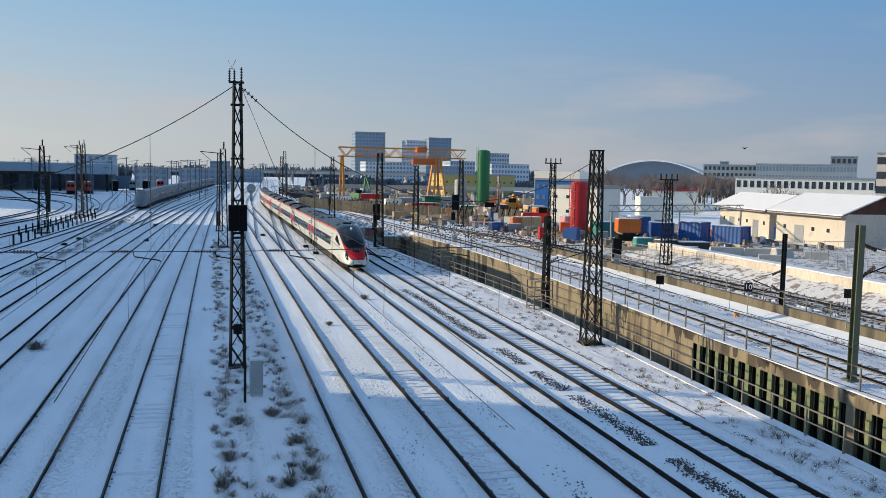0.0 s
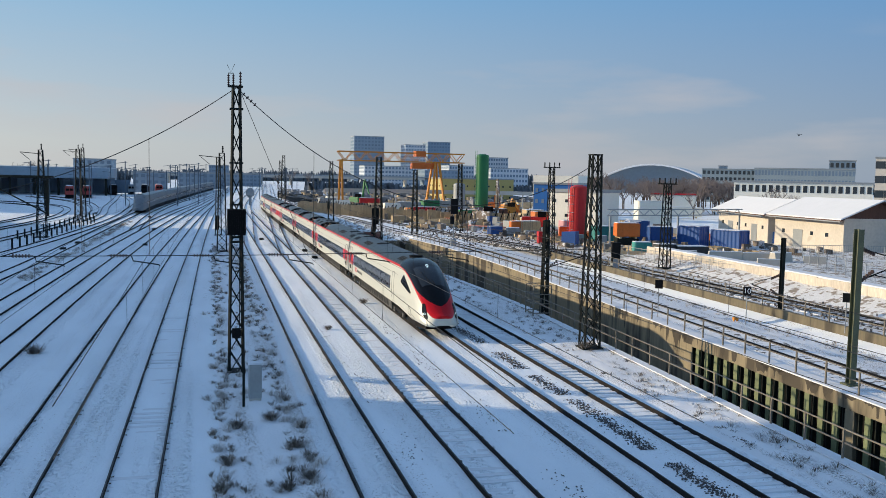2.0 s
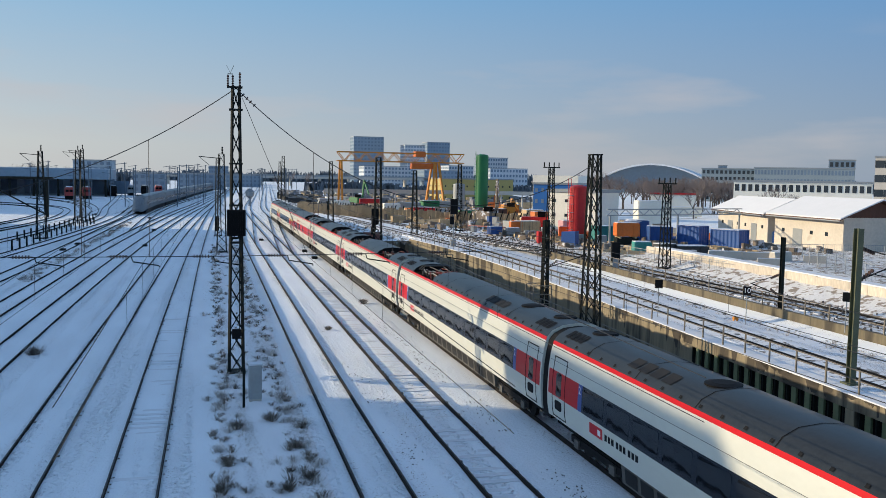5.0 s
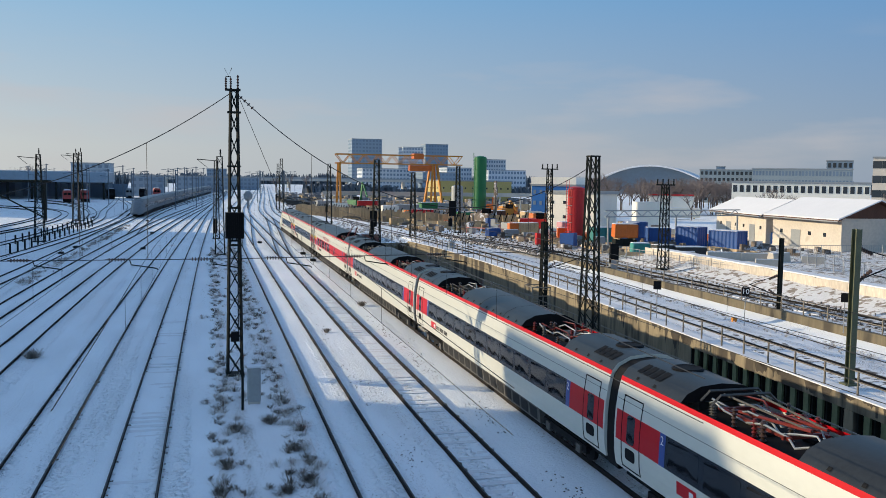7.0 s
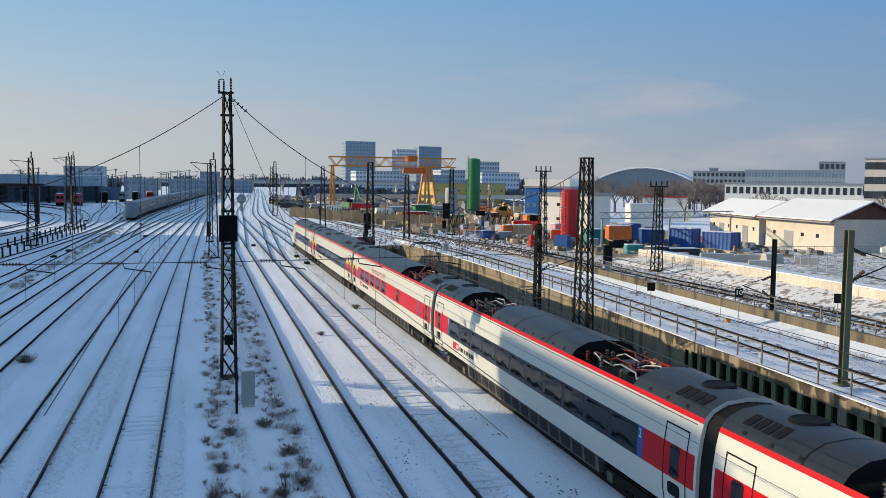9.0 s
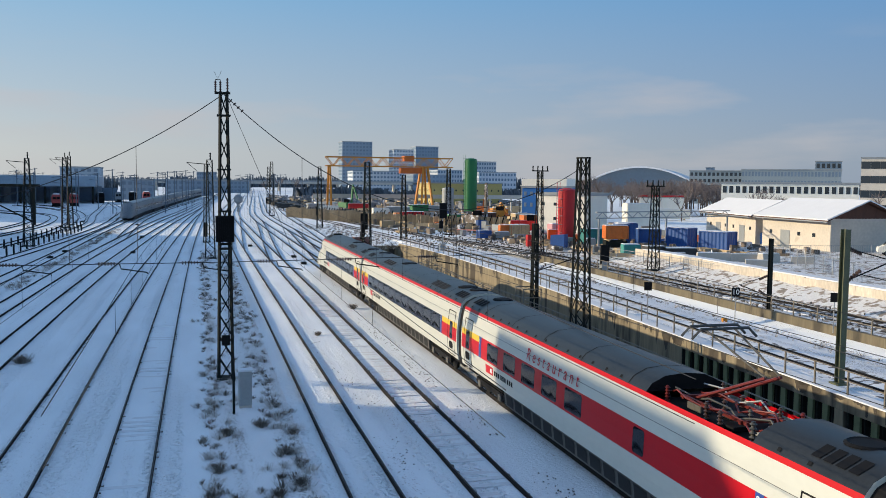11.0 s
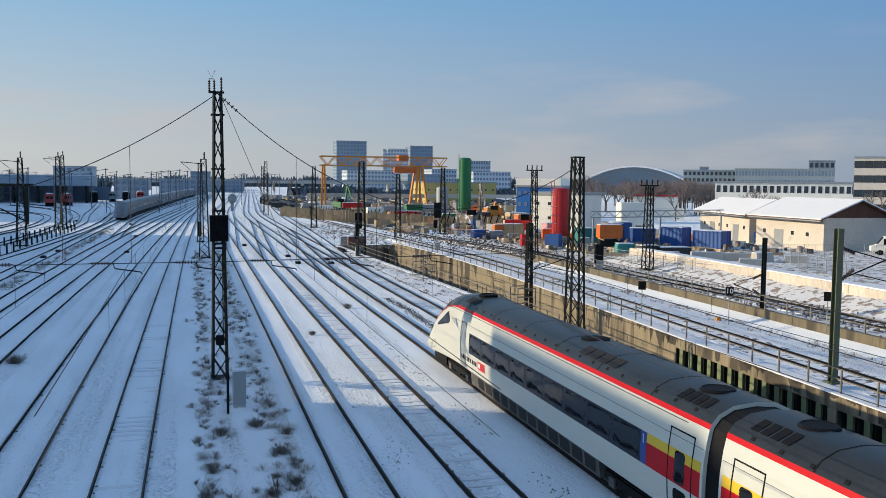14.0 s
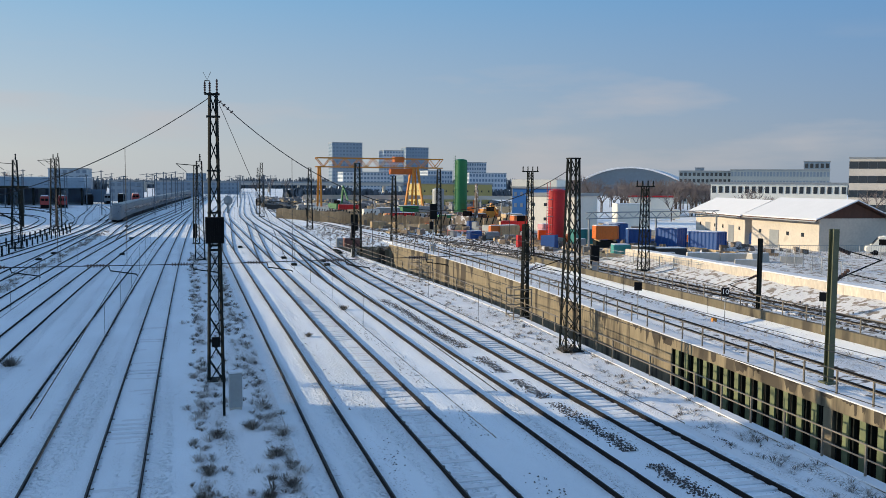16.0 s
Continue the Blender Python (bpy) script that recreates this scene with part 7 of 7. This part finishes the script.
def timber_pit():
    """Long excavation edge lined with upright timber and steel soldier piles."""
    p = empty("timber_shoring")
    tagged(p, "long timber shoring wall of the excavation with steel piles", "shoring wall")
    pts = [(20.5, 228), (28.5, 205), (35, 186), (45, 168), (58, 157)]
    for (x0, y0), (x1, y1) in zip(pts, pts[1:]):
        L = math.hypot(x1 - x0, y1 - y0)
        n = round(L / 1.3)
        for i in range(n):
            a = (x0 + (x1 - x0) * i / n + 1.5, y0 + (y1 - y0) * i / n + 4)
            b = (x0 + (x1 - x0) * (i + 1) / n + 1.5, y0 + (y1 - y0) * (i + 1) / n + 4)
            bm = bmesh.new()
            h = random.uniform(2.1, 2.6)
            beam(bm, ((a[0] + b[0]) / 2, (a[1] + b[1]) / 2, -0.3), ((a[0] + b[0]) / 2, (a[1] + b[1]) / 2, h), 1.16, 0.14)
            part("plank_panel", bm, TIMBER, p)
            bm = bmesh.new()
            beam(bm, (a[0], a[1] - 0.25, -0.3), (a[0] + 0.9, a[1] - 0.6, h + 0.5), 0.2)
            part("shoring_post", bm, STEEL_DARK, p)


timber_pit()
# white conveyor viaduct, yellow hall, plant tower
v = empty("conveyor_viaduct")
tagged(v, "long pale conveyor viaduct on slender supports", "viaduct")
bm = bmesh.new()
beam(bm, (34, 275, 4.6), (112, 262, 4.6), 1.2)
part("deck", bm, CONCRETE_LIGHT, v)
for i in range(12):
    bm = bmesh.new()
    beam(bm, (36 + 6.6 * i, 274.6 - 1.1 * i, -0.2), (36 + 6.6 * i, 274.6 - 1.1 * i, 4.2), 0.4)
    part("support", bm, CONCRETE_LIGHT, v)
building("yellow_hall", 86, 330, 29, 20, 8.6, mat("yellow_cladding", (0.50, 0.39, 0.13), 0.6, var=0.1, scale=0.2, fine=2), "long yellow clad hall behind the yard", storeys=2, bays=10, small=0.3)


def plant_tower():
    p = empty("mixing_plant", pose(82, 215, -0.1))
    tagged(p, "grey steel mixing plant with stairs and hoppers", "mixing plant")
    for x in (0, 4, 8):
        for y in (0, 4):
            bm = bmesh.new()
            beam(bm, (x, y, 0), (x, y, 8.5), 0.3)
            part("column", bm, GREY_METAL, p)
    for z in (3, 5.5, 8.5):
        bm = bmesh.new()
        box(bm, -0.5, 8.5, -0.5, 4.5, z, z + 0.2)
        part("platform", bm, GREY_METAL, p)
    for x in (1.5, 6):
        bm = bmesh.new()
        lathe(bm, [(0.4, 3.4), (1.5, 5.2), (1.5, 8.0)], x, 2, 12)
        part("hopper", bm, GREY_METAL, p)
    for i in range(4):
        bm = bmesh.new()
        beam(bm, (2 * i, -0.4, 3 + (i % 2) * 2.5), (2 * i + 2, -0.4, 5.5 - (i % 2) * 2.5 + (i % 2) * 0), 0.18)
        part("brace", bm, GREY_METAL, p)


plant_tower()


heap("brick_hut", 22.4, 126.0, -0.17, 2.2, 1.5, 1.4, mat("hut_brick", (0.22, 0.10, 0.08), 0.85, var=0.2, scale=2, fine=12), "small red-brown brick hut with snow on top", "hut", 5)
heap("trackside_cabinet", 20.6, 125.2, -0.17, 0.9, 0.6, 1.4, CABINET_GREY, "grey trackside cabinet in the snow", "cabinet", 5)


def drill_rig(x, y, h, m, label, rot=0):
    d = empty("drill_rig", pose(x, y, 0.1, 0, 0, rot))
    tagged(d, label, "construction machine", "construction machines")
    bm = bmesh.new()
    box(bm, -1.4, 1.4, -2.2, 2.2, 0.9, 2.6)
    bmesh.ops.bevel(bm, geom=bm.edges[:], offset=0.15, segments=2, affect="EDGES")
    part("cab_body", bm, m, d)
    for s in (-1.3, 1.3):
        bm = bmesh.new()
        box(bm, s - 0.3, s + 0.3, -2.4, 2.4, -0.1, 0.85)
        bmesh.ops.bevel(bm, geom=bm.edges[:], offset=0.25, segments=2, affect="EDGES")
        part("crawler_track", bm, T_BLACK, d)
    bm = bmesh.new()
    if h > 8.5:
        beam(bm, (0.5, -2.4, 0.4), (0.5, -2.6, h), 0.42)
        beam(bm, (0.5, -2.75, 0.2), (0.5, -2.95, h - 1.2), 0.3, seg=8)
        part("mast", bm, m, d)
    else:
        beam(bm, (0.5, -2.0, 1.5), (0.5, -2.9, h), 0.45)
        part("mast", bm, m, d)
        bm = bmesh.new()
        beam(bm, (0.5, -2.9, h), (0.5, -5.2, h * 0.45), 0.35)
        part("arm", bm, m, d)
    bm = bmesh.new()
    box(bm, -1.2, 0.0, -2.0, -0.6, 2.6, 3.6)
    part("cab", bm, T_SHIELD, d)


drill_rig(52.6, 168, 9.0, RUSTY, "dark drilling rig with a tall mast", 40)
drill_rig(54.5, 145, 3.6, RED_PAINT, "red excavator on crawler tracks", 70)
drill_rig(66.5, 196, 4.4, YELLOW, "yellow excavator on crawler tracks", 120)
drill_rig(43.0, 268, 8.0, GREEN, "green crawler crane with slanted boom", 30)
drill_rig(75.5, 232, 4.4, ORANGE, "orange excavator on crawler tracks", 150)
# silo fittings
for nm, x, y, r, h in (("green", 73.3, 237, 1.75, 16.0), ("red", 50.4, 116.5, 1.25, 7.8)):
    o = empty("silo_ladder", Matrix.Translation((x - r - 0.25, y - 0.4, UP if nm == "red" else -0.1)))
    tagged(o, "steel ladder with safety cage on a silo", "ladder", "silo ladders")
    bm = bmesh.new()
    for s in (-0.22, 0.22):
        beam(bm, (s, 0, -0.1), (s, 0, h + 0.9), 0.06)
    for k in range(int(h / 0.4)):
        beam(bm, (-0.22, 0, 0.3 + 0.4 * k), (0.22, 0, 0.3 + 0.4 * k), 0.04)
    part("ladder_frame", bm, GREEN if nm == "green" else RED_PAINT, o)
    for k in range(int(h / 1.2)):
        bm = bmesh.new()
        wire_path(bm, [(-0.3, 0, 1.5 + 1.2 * k), (-0.45, -0.5, 1.5 + 1.2 * k), (0.45, -0.5, 1.5 + 1.2 * k), (0.3, 0, 1.5 + 1.2 * k)], 0.06)
        part("cage_hoop", bm, GREEN if nm == "green" else GREY_METAL, o)
# pipe bridge with lattice before the sheds
pb = empty("pipe_bridge")
tagged(pb, "blue-grey lattice pipe bridge crossing the yard", "pipe bridge")
bm = bmesh.new()
a, b = Vector((50, 106, 4.7)), Vector((74.5, 113, 4.7))
for dz in (0, 0.8):
    beam(bm, a + Vector((0, 0, dz)), b + Vector((0, 0, dz)), 0.14)
for i in range(24):
    p, q = a.lerp(b, i / 24), a.lerp(b, (i + 1) / 24)
    beam(bm, p + Vector((0, 0, 0.8 * (i % 2))), q + Vector((0, 0, 0.8 * (1 - i % 2))), 0.08)
part("lattice", bm, GREY_METAL, pb)
for f in (0.02, 0.5, 0.98):
    bm = bmesh.new()
    p = a.lerp(b, f)
    beam(bm, (p.x, p.y, UP - 0.2), (p.x, p.y, 4.7), 0.2)
    part("support", bm, GREY_METAL, pb)


def bird():
    b = empty("bird")
    tagged(b, "small dark bird gliding across the sky", "bird")
    bm = bmesh.new()
    lathe(bm, [(0.01, -0.25), (0.07, -0.1), (0.08, 0.05), (0.04, 0.2), (0.01, 0.26)], 0, 0, 8)
    bmesh.ops.rotate(bm, verts=bm.verts[:], matrix=Matrix.Rotation(radians(90), 3, "Y"))
    part("body", bm, T_BLACK, b)
    for s in (1, -1):
        bm = bmesh.new()
        v = [bm.verts.new(c) for c in ((0.12, 0, 0.03), (-0.1, 0, 0.03), (-0.12, s * 0.35, 0.16), (0.08, s * 0.38, 0.18), (-0.12, s * 0.75, 0.08))]
        bm.faces.new((v[0], v[1], v[2], v[3]))
        bm.faces.new((v[3], v[2], v[4]))
        part("wing", bm, T_BLACK, b)
    return b


BIRD = bird()


def debris(name, n, region, sizes, m, label, seed):
    """Small site clutter too fine to tell apart: planks, pipes, off-cuts, spoil."""
    rnd = random.Random(seed)
    bm = bmesh.new()
    for _ in range(n):
        x, y = region(rnd)
        w, d, h = (rnd.uniform(*s) for s in sizes)
        z = up(min(y, 137)) + (0.22 if y < 130 and x > 46 else -0.02)
        a = rnd.uniform(0, 3.14)
        vs = box(bm, -w / 2, w / 2, -d / 2, d / 2, -0.1, h)
        tilt = rnd.uniform(-0.12, 0.12)
        for v in vs:
            px, py = v.co.x * math.cos(a) - v.co.y * math.sin(a), v.co.x * math.sin(a) + v.co.y * math.cos(a)
            v.co = Vector((x + px, y + py, z + v.co.z + tilt * v.co.x))
    tagged(part(name, bm, m), label, "site clutter", kind="stuff")


def zone(x0, x1, y0, y1):
    return lambda r: (r.uniform(x0, x1), r.uniform(y0, y1))


debris("site_planks", 240, zone(46, 66, 88, 150), ((0.6, 3.2), (0.1, 0.35), (0.06, 0.4)), TIMBER, "loose timber and planks lying about the yard", 51)
debris("site_scrap", 260, zone(45, 72, 88, 155), ((0.3, 1.4), (0.2, 0.9), (0.1, 0.8)), RUSTY, "dark scrap, pipes and small machines on the yard", 52)
debris("site_scrap", 260, zone(36, 84, 150, 260), ((0.5, 3.0), (0.4, 1.6), (0.3, 1.7)), RUSTY, "dark machines and material on the far yard", 53)
debris("site_planks", 420, zone(36, 82, 155, 260), ((0.8, 4.5), (0.3, 1.2), (0.2, 1.4)), TIMBER, "timber stacks and formwork on the far yard", 54)
debris("site_crates", 26, zone(44, 80, 110, 240), ((0.5, 1.6), (0.6, 1.2), (0.5, 1.7)), ORANGE, "orange crates and barriers on the yard", 55)
debris("site_crates", 60, zone(44, 84, 110, 250), ((0.8, 2.6), (0.6, 1.3), (0.5, 1.8)), GREY_METAL, "grey crates and boxes on the yard", 56)
debris("site_crates", 26, zone(46, 80, 105, 240), ((0.8, 2.4), (0.6, 1.3), (0.5, 1.9)), BLUE_PAINT, "blue boxes and barrels on the yard", 57)
debris("site_crates", 14, zone(44, 76, 110, 240), ((0.6, 2.0), (0.5, 1.2), (0.5, 1.6)), RED_PAINT, "red barriers and boxes on the yard", 58)
debris("spoil", 420, zone(33, 46, 108, 160), ((0.06, 0.26), (0.06, 0.22), (0.02, 0.09)), BALLAST_STONE, "dark spoil and rubble beside the tracks", 59)
debris("spoil", 420, zone(37.5, 43.5, 26, 110), ((0.04, 0.14), (0.04, 0.12), (0.02, 0.06)), BALLAST_STONE, "dark stones and cable ends beside the upper track", 60)
debris("spoil", 170, zone(47.5, 74, 70, 100), ((0.08, 0.25), (0.08, 0.2), (0.03, 0.09)), BALLAST_STONE, "dark lumps of frozen earth on the yard", 61)
FAR_CLUTTER = mat("far_clutter", (0.17, 0.17, 0.175), 0.8, var=0.3, scale=0.5, fine=4, island=0.6, second=(0.55, 0.56, 0.58), second_at=0.58)
debris("far_material", 420, zone(30, 130, 268, 440), ((0.8, 5.0), (0.6, 2.2), (0.5, 2.4)), FAR_CLUTTER, "frosted grey vehicles and material on the far yard", 62)
debris("far_material", 160, zone(26, 60, 285, 360), ((1.6, 4.2), (1.4, 1.9), (0.9, 1.6)), TARP, "dark parked vehicles on the far yard", 63)
debris("far_material", 120, zone(36, 110, 262, 400), ((1.0, 4.0), (0.6, 2.0), (0.5, 2.0)), TIMBER, "timber and earth heaps on the far yard", 64)
NET = mat("red_net", (0.50, 0.20, 0.17), 0.8, var=0.2)
for pts in ([(44, 150), (50, 143), (56, 137), (62, 131)],):
    bm = bmesh.new()
    sweep(bm, [(x, y, up(min(y, 137))) for x, y in pts], [(-0.02, 0.75), (-0.02, 0.95), (0.02, 0.95), (0.02, 0.75)])
    for x, y in pts:
        beam(bm, (x, y, up(min(y, 137)) - 0.2), (x, y, up(min(y, 137)) + 1.1), 0.06)
    tagged(part("safety_net", bm, NET), "red safety netting along the excavation", "safety net", "safety nets")


# ---- what moves ----
def train_x(y):
    return 13.05 + bend(y)


def car_pose(yc, reverse):
    a = 9.0
    dx = (train_x(yc + a) - train_x(yc - a)) / (2 * a)
    return pose((train_x(yc + a) + train_x(yc - a)) / 2, yc, 0, 0, 0, 180 - math.degrees(math.atan(dx)) + (180 if reverse else 0))


def motions():
    for i, car in enumerate(TRAIN):
        rows = [(k / 2, car_pose(JOINT0 - SPEED * k / 2 + CENTRES[i], i == 6)) for k in range(33)]
        walk(car, rows)
    walk(BIRD, [(0.0, pose(68.3, 104, 13.3, 0, 0, 10)), (1.5, pose(73.7, 104, 15.0, 8, 0, 10)), (3.5, pose(88.0, 104, 19.2, 0, 0, 15)), (6.0, pose(106, 104, 24, 6, 0, 15)), (16.0, pose(180, 104, 40, 0, 0, 15))])


motions()
